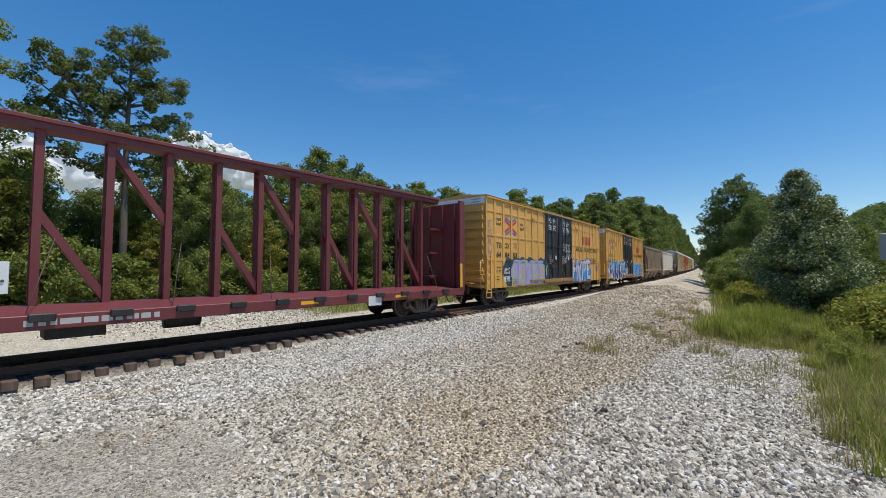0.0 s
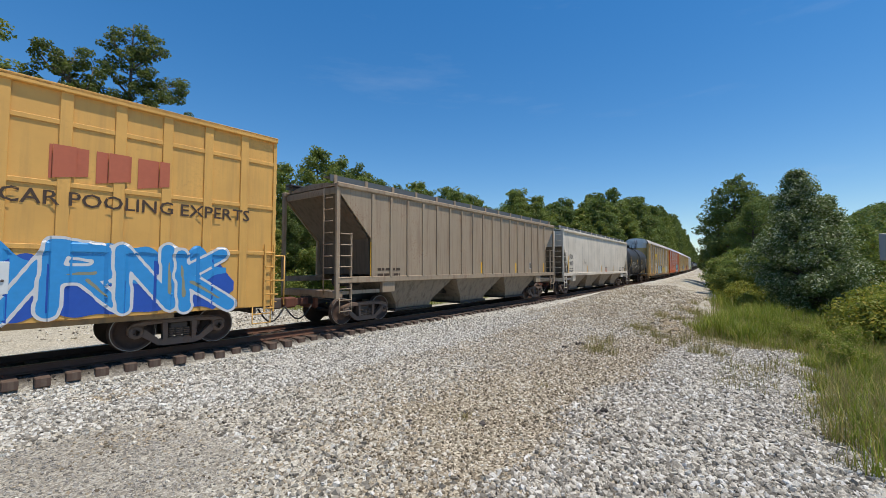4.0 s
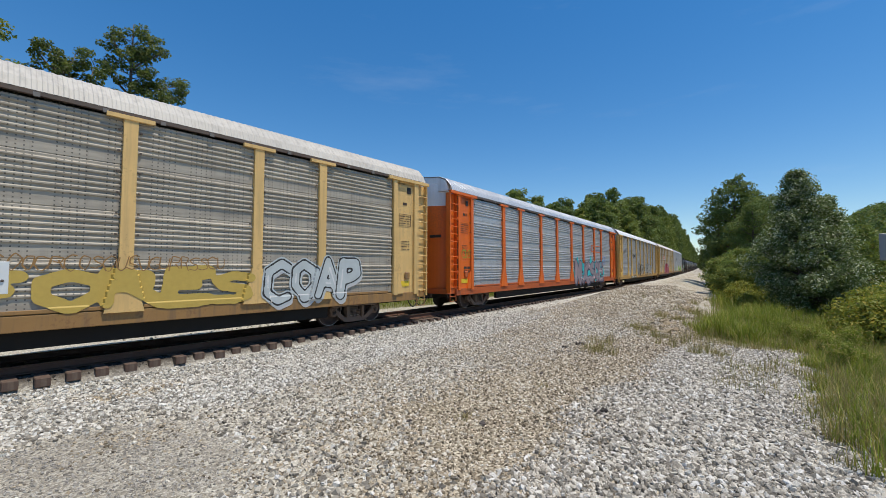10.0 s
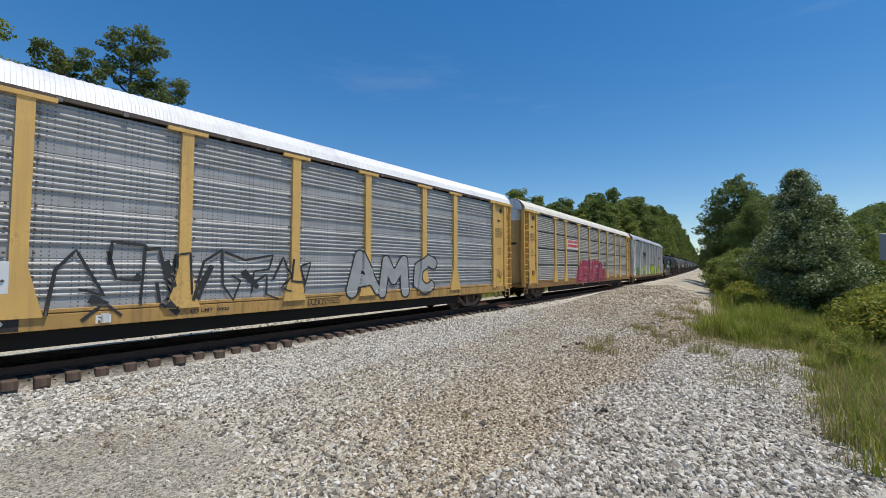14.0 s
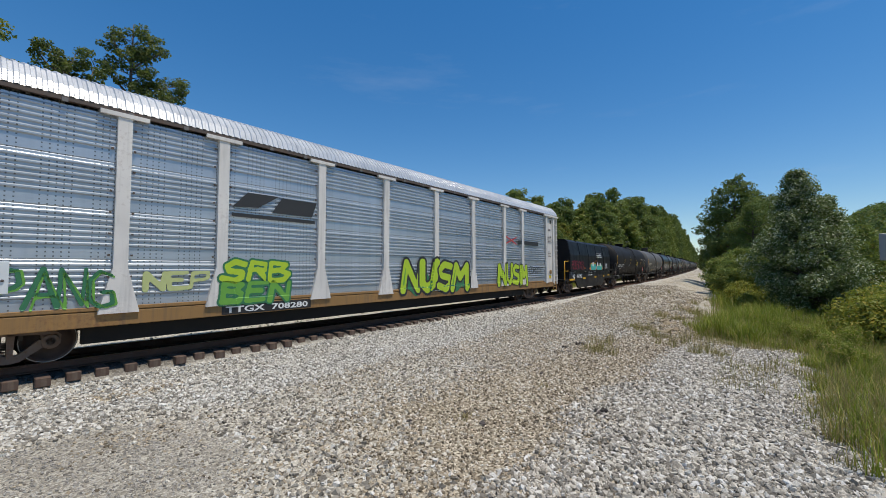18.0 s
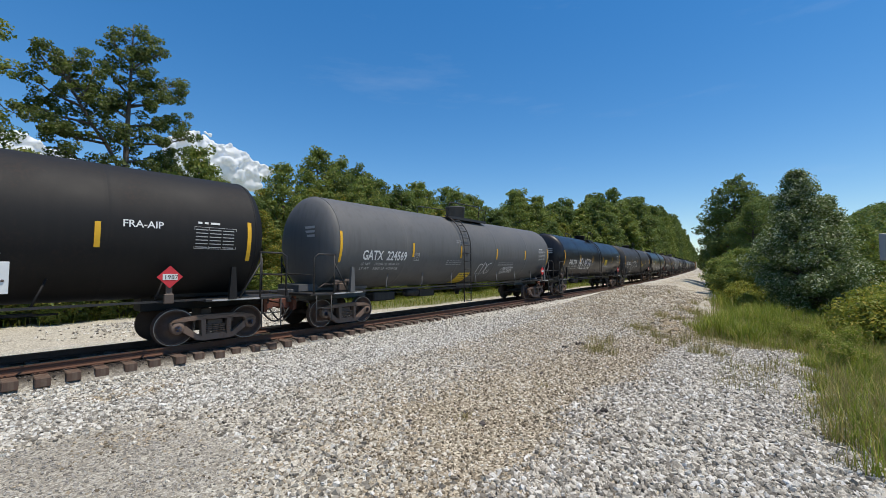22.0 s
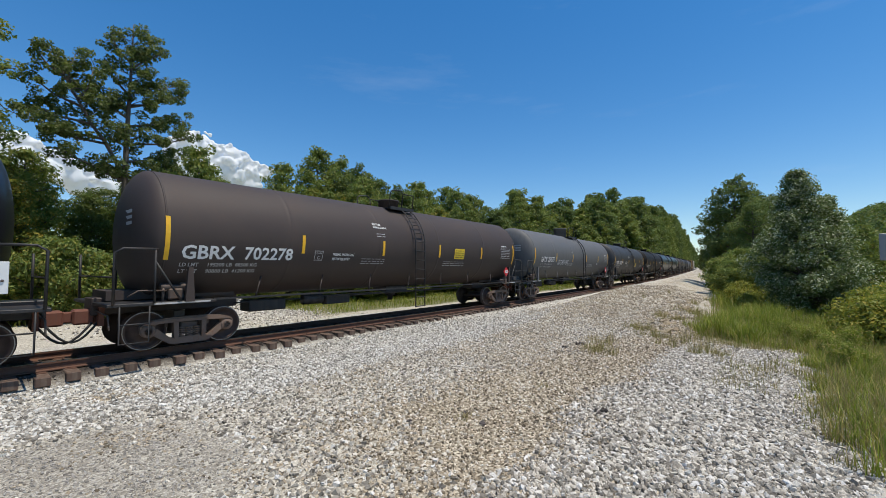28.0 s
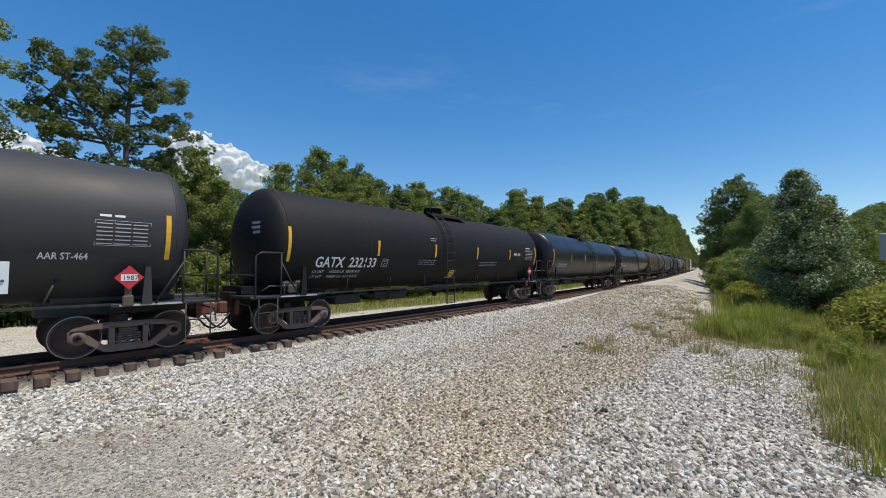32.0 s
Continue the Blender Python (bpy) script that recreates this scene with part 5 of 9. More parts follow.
def tank_car(name, label, paint, mark, number, f, r, seed, zc=2.80, R=1.63, cap=MAT_BLUECAP, dome="low", text=MAT_WHITE, short=False, detail=True, tags=(), strips=None, sign=True, extra=(), pd=0.86, words=(), lx=0.4, dx=-0.6, nx=None, nw=None, nz=2.28, bx=None):
    half = (r - f) / 2
    car = tagged(new(name), label, "tank car", "freight cars of the train")
    rnd = random.Random(seed)
    xs = half + 0.02
    # shell and heads, with a slight sump towards the middle
    head = 0.52
    prof = [(-xs - head * math.sin(a), max(R * math.cos(a), 0.0)) for a in [math.pi / 2 * k / 8 for k in range(8, -1, -1)]]
    prof += [(-xs + 0.06, R), (-xs + 0.12, R)]
    rings = [-xs * 0.62, -xs * 0.2, xs * 0.2, xs * 0.62]
    prof += [(x + d, R + e) for x in rings for d, e in ((-0.10, 0), (-0.03, 0), (-0.015, 0.005), (0.015, 0.005), (0.03, 0), (0.10, 0))]
    prof += [(xs - 0.12, R), (xs - 0.06, R)]
    prof += [(xs + head * math.sin(a), max(R * math.cos(a), 0.0)) for a in [math.pi / 2 * k / 8 for k in range(0, 9)]]
    part("tank", Geo().lathe(prof, 56, c=(0, 0, zc)), paint, car)
    for s in (-1, 1):
        part("head_seam", Geo().lathe([(s * xs - 0.02, R + 0.004), (s * xs, R + 0.009), (s * xs + 0.02, R + 0.004)], 56, c=(0, 0, zc)), paint, car)
    # stub sills, side walk and running rail
    for s in (-1, 1):
        x0, x1 = sorted((s * (half - 2.2), s * (xs + 1.05)))
        part("stub_sill", Geo().box(x0, x1, -0.33, 0.33, 0.86, 1.26, c=0.02).box(x0 + 0.2, x1 - 0.9 if s > 0 else x1 - 0.2, -0.6, 0.6, 1.2, 1.42), paint, car)
        a, b = sorted((s * (half - 1.15), s * (half + 1.05)))
        part("end_platform", Geo().box(a, b, -1.52, 1.52, 1.10, 1.17, c=0.01), MAT_BLACKIRON, car, "dark steel end platform with a white warning line")
        for y in (-1.54, 1.54):
            g = Geo().tube([(s * (half + 0.95), y, 1.15), (s * (half + 0.95), y, 2.28), (s * (half + 0.80), y, 2.38), (s * (half + 0.15), y, 2.38)] if y < 0 else [(s * (half + 0.95), y, 1.15), (s * (half + 0.95), y, 2.3)], 0.028)
            g.tube([(s * (half + 0.95), y, 1.75), (s * (half + 0.95), -y * 0.4, 1.75)], 0.02)
            g.tube([(s * (half + 0.2), y, 2.38), (s * (half + 0.2), y, 1.15)], 0.024)
            g.tube([(s * (half + 0.2), y, 2.1), (s * (half - 0.35), y, 1.17)], 0.024)
            part("end_railing", g, MAT_BLACKIRON, car, "black bent-pipe end railing")
            st = Geo().prism([(s * (half - 0.62), 1.15), (s * (half - 0.42), 1.15), (s * (half - 0.47), 1.98), (s * (half - 0.57), 1.98)][::s], "y", y - 0.05, y + 0.05)
            part("saddle_brace", st, paint, car)
        step_iron(car, s * (half + 0.55), -1.5, MAT_BLACKIRON, 0.55, 0.30, 1.12)
        part("white_warning_line", Geo().box(min(s * (half - 1.0), s * (half + 0.2)), max(s * (half - 1.0), s * (half + 0.2)), -1.526, -1.522, 1.115, 1.155), MAT_DIMWHITE, car) if detail else None
        coupler(car, s * (half + 0.90), s, MAT_COUPLER)
        truck(car, s * (half - 0.72), cap)
    for y in (-1.42, 1.42):
        part("running_rail", Geo().box(-half + 1.1, half - 1.1, y - 0.025, y + 0.025, 1.14, 1.19), MAT_BLACKIRON, car)
    if detail:
        n = 7
        for k in range(n):
            x = -half + 2.2 + (2 * half - 4.4) * k / (n - 1)
            part("rail_strut", Geo().tube([(x + 0.22, -R * 0.78, zc - R * 0.66), (x, -1.42, 1.17)], 0.022), paint, car)
    # fittings under the shell
    part("control_valve", Geo().box(-half * 0.70, -half * 0.56, -0.5, 0.1, 0.66, 1.0, c=0.03), MAT_BLACKIRON, car)
    part("air_tank", Geo().lathe([(-0.35, 0.0), (-0.35, 0.17), (0.35, 0.17), (0.35, 0.0)], 14, c=(-half * 0.45, -0.55, 0.92)), MAT_BLACKIRON, car)
    part("brake_cylinder", Geo().box(-half * 0.38, -half * 0.26, -0.55, -0.25, 0.70, 1.0, c=0.02), MAT_BLACKIRON, car)
    part("brake_pipe", Geo().tube([(-half * 0.75, -0.45, 0.95), (half * 0.55, -0.45, 0.95)], 0.025), MAT_BLACKIRON, car)
    part("brake_rod", Geo().tube([(-half * 0.5, -0.7, 1.02), (half * 0.5, -0.7, 1.0)], 0.02), MAT_BLACKIRON, car)
    part("bottom_outlet", Geo().lathe([(0.62, 0.0), (0.62, 0.10), (0.80, 0.12), (0.82, 0.22), (1.2, 0.24)], 14, axis="z", c=(0.4, 0, 0)).box(-0.2, 1.0, -0.4, 0.4, 1.0, 1.2), MAT_BLACKIRON, car)
    # ladder, walkway and dome in the middle
    g = Geo()
    for dx in (-0.27, 0.27):
        arc = [(lx + dx, -(R + 0.12) * math.cos(a) if a > 0 else -(R + 0.12), zc + (R + 0.12) * math.sin(a)) for a in [0.12 * k for k in range(0, 11)]]
        g.tube([(lx + dx, -R - 0.12, 0.42), (lx + dx, -R - 0.12, zc - 0.3)] + arc, 0.026)
    k = 0
    for z in [0.45 + 0.36 * j for j in range(7)]:
        g.tube([(lx - 0.27, -R - 0.12, z), (lx + 0.27, -R - 0.12, z)], 0.018)
    for a in [0.1 + 0.2 * j for j in range(6)]:
        g.tube([(lx - 0.27, -(R + 0.12) * math.cos(a), zc + (R + 0.12) * math.sin(a)), (lx + 0.27, -(R + 0.12) * math.cos(a), zc + (R + 0.12) * math.sin(a))], 0.018)
    part("ladder", g, MAT_BLACKIRON, car, "black ladder bent over the tank")
    top = zc + R
    px = (dx - 0.85, lx + 0.40) if lx > dx else (lx - 0.40, dx + 1.35)
    for y in (-0.75, 0.75):
        part("top_walkway", Geo().box(px[0], px[1], y - 0.24, y + 0.24, top - 0.14, top - 0.10).box(px[0], px[1], y - 0.26, y - 0.23, top - 0.18, top - 0.06), MAT_BLACKIRON, car)
    for y in (-1.0, 1.0):
        g = Geo().tube([(px[0], y * 0.9, top - 0.2), (px[0], y, top + 0.48), (px[0] + 0.12, y, top + 0.58), (px[1] - 0.75, y, top + 0.62), (px[1] - 0.62, y, top + 0.52), (px[1] - 0.62, y * 0.9, top - 0.15)], 0.024)
        g.tube([(px[1], y * 0.9, top - 0.2), (px[1], y, top + 0.50), (px[1] - 0.62, y, top + 0.50)], 0.024)
        part("safety_railing", g, MAT_BLACKIRON, car, "thin black safety railing")
    dh, dr = (0.34, 0.42) if dome == "low" else (0.62, 0.48)
    part("dome", Geo().lathe([(top - 0.12, dr), (top + dh - 0.06, dr), (top + dh - 0.055, dr + 0.03), (top + dh, dr + 0.03), (top + dh + 0.02, 0.0)], 24, axis="z", c=(dx, 0, 0)), paint, car, "round valve housing on the tank top")
    # reflective strips
    on = round_side(zc, R + 0.012)
    for i, d in enumerate(strips or (0.0, 0.213, 0.41, 0.605, 0.80, 0.99)):
        x = -half + 2 * half * d
        tall = d in (0.0, 0.99, 1.0)
        patch(car, x - 0.05, x + 0.05, 2.14 if tall else 2.38, 3.16 if tall else 2.92, MAT_YELLOWREF, on, "reflective_strip")
    # writing
    fine = round_side(zc, R + 0.008)
    nx = -half + 0.95 if nx is None else nx
    write(car, mark + "  " + number, nx, nz, 0.46, text, fine, nw or 0.205 * len(mark + number), 0.010)
    if detail:
        for i, (ta, tb) in enumerate((("LD LMT", "195200 LB  88500 KG"), ("LT WT", "90800 LB  41200 KG"))):
            write(car, ta, nx + 0.0, nz - 0.19 - 0.16 * i, 0.125, MAT_DIMWHITE, fine, 0.42, 0.002)
            write(car, tb, nx + 0.62, nz - 0.19 - 0.16 * i, 0.125, MAT_DIMWHITE, fine, 1.25, 0.002)
        for tx, x, z, size, wd in extra:
            write(car, tx, x, z, size, text, fine, wd, 0.003)
    else:
        bars(car, nx + 0.1, 2.16, 1.8, 2, MAT_DIMWHITE, fine, 0.14, 0.07, seed)
    if detail:
        # framed letter box, table, placard, signs
        bx = nx + (nw or 0.205 * len(mark + number)) + 0.42 if bx is None else bx
        g = Geo()
        for (a, b, c, d) in ((0, 0.3, 0, 0.02), (0, 0.3, 0.28, 0.3), (0, 0.02, 0, 0.3), (0.28, 0.3, 0, 0.3)):
            g.add([fine(bx + a, nz + c), fine(bx + b, nz + c), fine(bx + b, nz + d), fine(bx + a, nz + d)], [(0, 1, 2, 3)])
        part("marking_box", g, MAT_DIMWHITE, car)
        write(car, "PLATE", bx + 0.05, nz + 0.20, 0.065, MAT_DIMWHITE, fine, 0.2, 0.001)
        write(car, "C", bx + 0.10, nz + 0.04, 0.15, MAT_DIMWHITE, fine, 0.10, 0.002)
        tx = half - (1.45 if not short else 1.62)
        g = Geo()
        for i in range(6):
            for j in range(3):
                a, c = tx + j * 0.31, 2.45 + i * 0.085
                g.add([fine(a, c), fine(a + 0.27, c), fine(a + 0.27, c + 0.022), fine(a, c + 0.022)], [(0, 1, 2, 3)])
        for (a, b, c, d) in ((-0.03, 0.95, 2.42, 2.43), (-0.03, 0.95, 2.945, 2.955), (-0.03, -0.02, 2.42, 2.955), (0.94, 0.95, 2.42, 2.955), (0.295, 0.305, 2.42, 2.955)):
            g.add([fine(tx + a, c), fine(tx + b, c), fine(tx + b, d), fine(tx + a, d)], [(0, 1, 2, 3)])
        tagged(part("test_table", g, MAT_DIMWHITE, car, "white-lined test table"), kind="stuff")
        bars(car, tx + 0.05, 3.03, 0.5, 1, MAT_WHITE, fine, 0.1, 0.05, seed + 5) if not short else None
        bars(car, half * 0.25, 2.2, 1.6, 3, MAT_DIMWHITE, fine, 0.08, 0.02, seed + 6)
        bars(car, -half * 0.30, 2.25, 1.1, 3, MAT_DIMWHITE, fine, 0.08, 0.02, seed + 7)
        bars(car, -half * 0.22, 3.15, 0.4, 2, MAT_DIMWHITE, fine, 0.09, 0.025, seed + 8)
        if sign:
            sx, sz, sw, sh = (half * 0.27, 2.2, 0.62, 0.38) if sign is True else sign
            patch(car, sx, sx + sw, sz, sz + sh, MAT_YELLOWSIGN, round_side(zc, R + 0.01), "warning_sign", "yellow warning sign")
            bars(car, sx + 0.05, sz + sh * 0.78, sw - 0.1, 4, MAT_BLACKLET, round_side(zc, R + 0.016), sh * 0.21, sh * 0.07, seed + 9)
        if pd is not None:
            d = half - pd
            g = Geo().add([(d - 0.26, -1.60, 1.74), (d, -1.60, 1.48), (d + 0.26, -1.60, 1.74), (d, -1.60, 2.00)], [(0, 1, 2, 3)])
            g.add([(d - 0.26, -1.57, 1.74), (d, -1.57, 1.48), (d + 0.26, -1.57, 1.74), (d, -1.57, 2.00)], [(3, 2, 1, 0)])
            pl = part("placard", g, MAT_PLACARD, car, "red diamond hazard placard with a white number")
            part("placard_panel", Geo().box(d - 0.15, d + 0.15, -1.608, -1.604, 1.67, 1.81), MAT_WHITE, pl)
            write(pl, "1987", d - 0.13, 1.69, 0.14, MAT_BLACKLET, flat_side(-1.612), 0.26, name="placard_number")
            part("placard_bracket", Geo().box(d - 0.06, d + 0.06, -1.56, -1.50, 1.15, 1.62).box(d - 0.1, d + 0.1, -1.58, -1.50, 1.12, 1.35, c=0.02), MAT_STEEL, car)
        # brake valve and pipes on the end platform
        vx = -half + 0.30
        g = Geo().box(vx - 0.16, vx + 0.16, -1.36, -1.12, 1.20, 1.46, c=0.03).lathe([(-0.30, 0.0), (-0.30, 0.085), (-0.12, 0.085), (-0.10, 0.05), (0.10, 0.05), (0.12, 0.10), (0.30, 0.10), (0.30, 0.0)], 12, c=(vx, -1.24, 1.50))
        g.tube([(vx - 0.26, -1.3, 1.17), (vx - 0.26, -1.3, 1.48)], 0.03).tube([(vx + 0.26, -1.2, 1.17), (vx + 0.26, -1.2, 1.50)], 0.03)
        part("brake_valve", g, MAT_STEEL, car, "grey brake valve on the end platform")
        part("valve_pipe", Geo().tube([(vx - 0.2, -1.34, 1.42), (vx - 0.75, -1.34, 1.44), (vx - 0.95, -1.30, 1.30)], 0.018), MAT_STEEL, car)
        end_view(car, -xs - 0.49, -0.6, zc + 0.45, 0.6, 0.08, MAT_DIMWHITE, seed)
    for k, (a, b, c, d, m) in enumerate(tags):
        scrawl(car, a, b, c, d, m, round_side(zc, R + 0.012), seed + 20 + k, 0.042)
    for k, (tx, a, b, c, d) in enumerate(words):
        sprayed(car, tx, a, b, c, d, MAT_SPRAY_WHITE, None, round_side(zc, R + 0.012), seed + 30 + k, "white sprayed word", 0.09, wide=0.95)
    roll_out(car, f, r, half - 0.72)
    return car


MAT_TANK_BLACK = tank_paint("black_tank_paint", (0.0095, 0.009, 0.009), 0.66, 0.08)
MAT_TANK_GREY = tank_paint("grey_tank_paint", (0.115, 0.115, 0.115), 0.6)
MAT_TANK_DARK = tank_paint("dark_grey_tank_paint", (0.040, 0.040, 0.041), 0.56)
MAT_TANK_GLOSS = tank_paint("glossy_black_tank_paint", (0.013, 0.013, 0.016), 0.38, 0.2, 0.1)
MAT_TANK_BROWN = tank_paint("brown_dusty_tank_paint", (0.054, 0.041, 0.036), 0.62, 0.3)
MAT_SPRAY_WHITE = plain("white_spray_paint", (0.62, 0.62, 0.62), 0.6)
MAT_SPRAY_GOLD = plain("gold_spray_paint", (0.30, 0.24, 0.06), 0.6)
WS = MAT_SPRAY_WHITE
ob = tank_car("tank_car", "short black tank car with white lettering and yellow strips", MAT_TANK_DARK, "STSX", "51194", 101.3, 112.35, 51, zc=2.78, R=1.66, cap=MAT_GREYCAP, short=True, strips=(0.0, 0.331, 0.3435, 0.627, 0.6435, 0.99), sign=False, extra=(("CORN SYRUP", 4.0, 2.99, 0.20, 0.95), ("CONSULT OWNER BEFORE REPAIRING TANK", -2.17, 2.14, 0.062, 1.03), ("SHARP OBJECTS MUST NOT CONTACT LINING", -2.17, 2.07, 0.062, 1.02), ("DO NOT STEAM OR CLEAN TANK WITH", -2.17, 2.00, 0.062, 0.92), ("BOILING WATER OR CAUSTIC SODA", -2.17, 1.93, 0.062, 0.86)), tags=((-2.75, -1.9, 1.62, 1.80, MAT_SPRAY_GOLD),), pd=None, lx=-0.65, dx=0.35, nx=-4.69, nw=1.86, nz=2.22, bx=-2.66)
SYRUP = round_side(2.78, 1.672)
for x, z, w, n in ((-0.02, 2.10, 0.66, 5), (-0.05, 1.66, 0.60, 3), (0.66, 1.66, 0.60, 3), (2.05, 2.08, 0.62, 2), (2.85, 2.0, 0.55, 3)):
    bars(ob, x, z, w, n, MAT_DIMWHITE, SYRUP, 0.075, 0.024, 61 + n)
scrawl(ob, -0.05, 0.55, 2.24, 2.48, MAT_DIMWHITE, SYRUP, 66, 0.012)
scrawl(ob, 0.8, 1.9, 1.64, 2.2, MAT_DIMWHITE, SYRUP, 67, 0.014)
scrawl(ob, 2.35, 2.9, 1.95, 2.42, MAT_DIMWHITE, SYRUP, 68, 0.014)
scrawl(ob, 2.82, 3.3, 1.52, 1.74, MAT_DIMWHITE, SYRUP, 69, 0.014)
patch(ob, 3.6, 4.0, 1.80, 2.04, MAT_DIMWHITE, SYRUP, "stencil_box")
patch(ob, 3.615, 3.985, 1.815, 2.025, MAT_TANK_DARK, round_side(2.78, 1.676), "stencil_box")
rs = random.Random(70)
for k in range(26):
    x, w = rs.choice((-1.15, -0.95, 0.0, 0.35)) + rs.gauss(0, 0.14), rs.uniform(0.03, 0.10)
    top, end = 3.75 + rs.uniform(-0.1, 0.2), rs.uniform(2.6, 3.3)
    spray_lines(ob, [[(x, top), (x + rs.uniform(-0.03, 0.03), (top + end) / 2), (x + rs.uniform(-0.04, 0.04), end)]], MAT_SYRUP, round_side(2.78, 1.664 + 0.0004 * k), w, 0.0, "dried_run")
tank_car("tank_car", "matt black tank car with white lettering", MAT_TANK_BLACK, "GATX", "232119", 277.99, 294.45, 52, pd=1.95, extra=(("FRA-AIP", 5.35, 2.85, 0.22, 0.75),), lx=0.66, dx=-0.7, nx=-7.33, nw=2.31, nz=2.0, bx=-4.69)
tank_car("tank_car", "grey tank car with sprayed white tags", MAT_TANK_GREY, "GATX", "224569", 297.2, 313.65, 53, sign=(-1.1, 1.22, 0.9, 0.5), dome="tall", tags=((0.18, 1.3, 1.62, 2.2, WS), (2.55, 3.79, 1.67, 1.98, WS)), lx=-1.17, dx=-0.15, nx=-7.28, nw=2.2, nz=2.24, bx=-4.64)
tank_car("tank_car", "glossy black tank car with a large white tag", MAT_TANK_GLOSS, "TAEX", "2774", 316.6, 333.0, 54, sign=(2.36, 2.16, 0.8, 0.48), cap=MAT_GREYCAP, words=(("HELMETS", -4.9, -1.9, 1.85, 2.65),), lx=0.39, dx=-0.45, nx=-7.15, nw=1.6, nz=2.2, bx=-5.21)
tank_car("tank_car", "dark grey tank car with looping white graffiti", MAT_TANK_DARK, "TCBX", "306210", 335.65, 352.2, 55, extra=(("THERMAL PROTECTION", -3.32, 2.62, 0.11, 0.95), ("SYSTEM EQUIPPED", -3.32, 2.49, 0.11, 0.8), ("2019", -1.62, 2.05, 0.26, 0.68)), sign=(2.27, 2.0, 0.8, 0.38), lx=0.29, dx=-0.95, nx=-7.79, nw=2.56, nz=2.27, bx=-4.66)
tank_car("tank_car", "glossy black tank car covered in white tags", MAT_TANK_GLOSS, "THEX", "2041", 354.84, 371.25, 56, cap=MAT_GREYCAP, sign=(2.69, 2.24, 0.63, 0.5), tags=((3.9, 6.3, 1.98, 2.62, WS), (2.45, 3.95, 1.55, 2.1, WS), (0.9, 2.2, 1.6, 2.1, WS), (-2.2, 0.4, 1.6, 2.2, WS)), lx=0.4, dx=-0.5, nw=1.7)
tank_car("tank_car", "dusty brown tank car with white lettering", MAT_TANK_BROWN, "GBRX", "702278", 374.1, 390.7, 57, cap=MAT_GREYCAP, lx=0.35, dx=-0.8, nx=-8.0, nw=2.9, nz=2.18, bx=-4.35, sign=(2.79, 2.34, 0.74, 0.45), extra=(("THERMAL PROTECTION", -3.69, 2.34, 0.11, 0.85), ("SYSTEM EQUIPPED", -3.69, 2.2, 0.11, 0.7), ("VENT TANK", -1.95, 3.47, 0.10, 0.4), ("WHEN UNLOADING", -1.95, 3.36, 0.10, 0.65)))
tank_car("tank_car", "grey tank car with a small white tag", MAT_TANK_GREY, "GATX", "224575", 393.35, 409.9, 58, dome="tall", tags=((-4.45, -3.1, 2.16, 2.46, WS), (-3.0, -2.45, 2.18, 2.45, WS)), lx=0.81, dx=-0.1, nx=-7.3, nw=2.15, nz=2.32, bx=-4.88, sign=False, extra=(("FRA AIP", 4.7, 2.2, 0.16, 0.45),))
tank_car("tank_car", "dark grey tank car with runs under the strips", MAT_TANK_DARK, "TCBX", "306228", 412.55, 428.85, 59, extra=(("THERMAL PROTECTION", -3.17, 2.52, 0.11, 0.82), ("SYSTEM EQUIPPED", -3.17, 2.38, 0.11, 0.65), ("AAR ST-464", 5.85, 2.12, 0.19, 0.75), ("VENT TANK", -1.5, 3.1, 0.10, 0.35), ("WHEN UNLOADING", -1.5, 3.0, 0.10, 0.55)), lx=0.44, dx=-0.85, nx=-7.4, nw=2.67, nz=2.29, bx=-4.28, sign=(2.35, 2.02, 0.8, 0.4))
tank_car("tank_car", "matt black tank car with white lettering", MAT_TANK_BLACK, "GATX", "232133", 431.65, 448.05, 60, lx=-0.62, dx=0.5, nx=-7.25, nw=2.5, nz=1.98, bx=-4.45, sign=(-0.1, 1.5, 0.42, 0.34), extra=(("FRA-AIP", 5.35, 2.6, 0.22, 0.75),))
LOOPS = round_side(2.80, 1.63 + 0.012)
for ob in (c for c, p, h in TRAIN if abs(p - 343.925) < 0.1):
    sprayed(ob, "LEBRO", -4.8, -1.8, 1.55, 2.42, MAT_TANK_DARK, WS, LOOPS, 141, "black sprayed letters outlined in white", 0.30, 0.035, None, 0.004, 1.0)
    scrawl(ob, -3.4, -2.9, 1.85, 2.1, WS, LOOPS, 142, 0.02)
for k, (pnt, lab) in enumerate(((MAT_TANK_GLOSS, "glossy black tank car"), (MAT_TANK_GLOSS, "glossy black tank car"), (MAT_TANK_BROWN, "dusty brown tank car"), (MAT_TANK_DARK, "dark grey tank car"), (MAT_TANK_BLACK, "black tank car"), (MAT_TANK_GREY, "grey tank car"), (MAT_TANK_DARK, "dark grey tank car"))):
    tank_car("tank_car", lab + " far back in the train", pnt, "", "", 450.8 + 19.2 * k, 467.3 + 19.2 * k, 70 + k, detail=False)


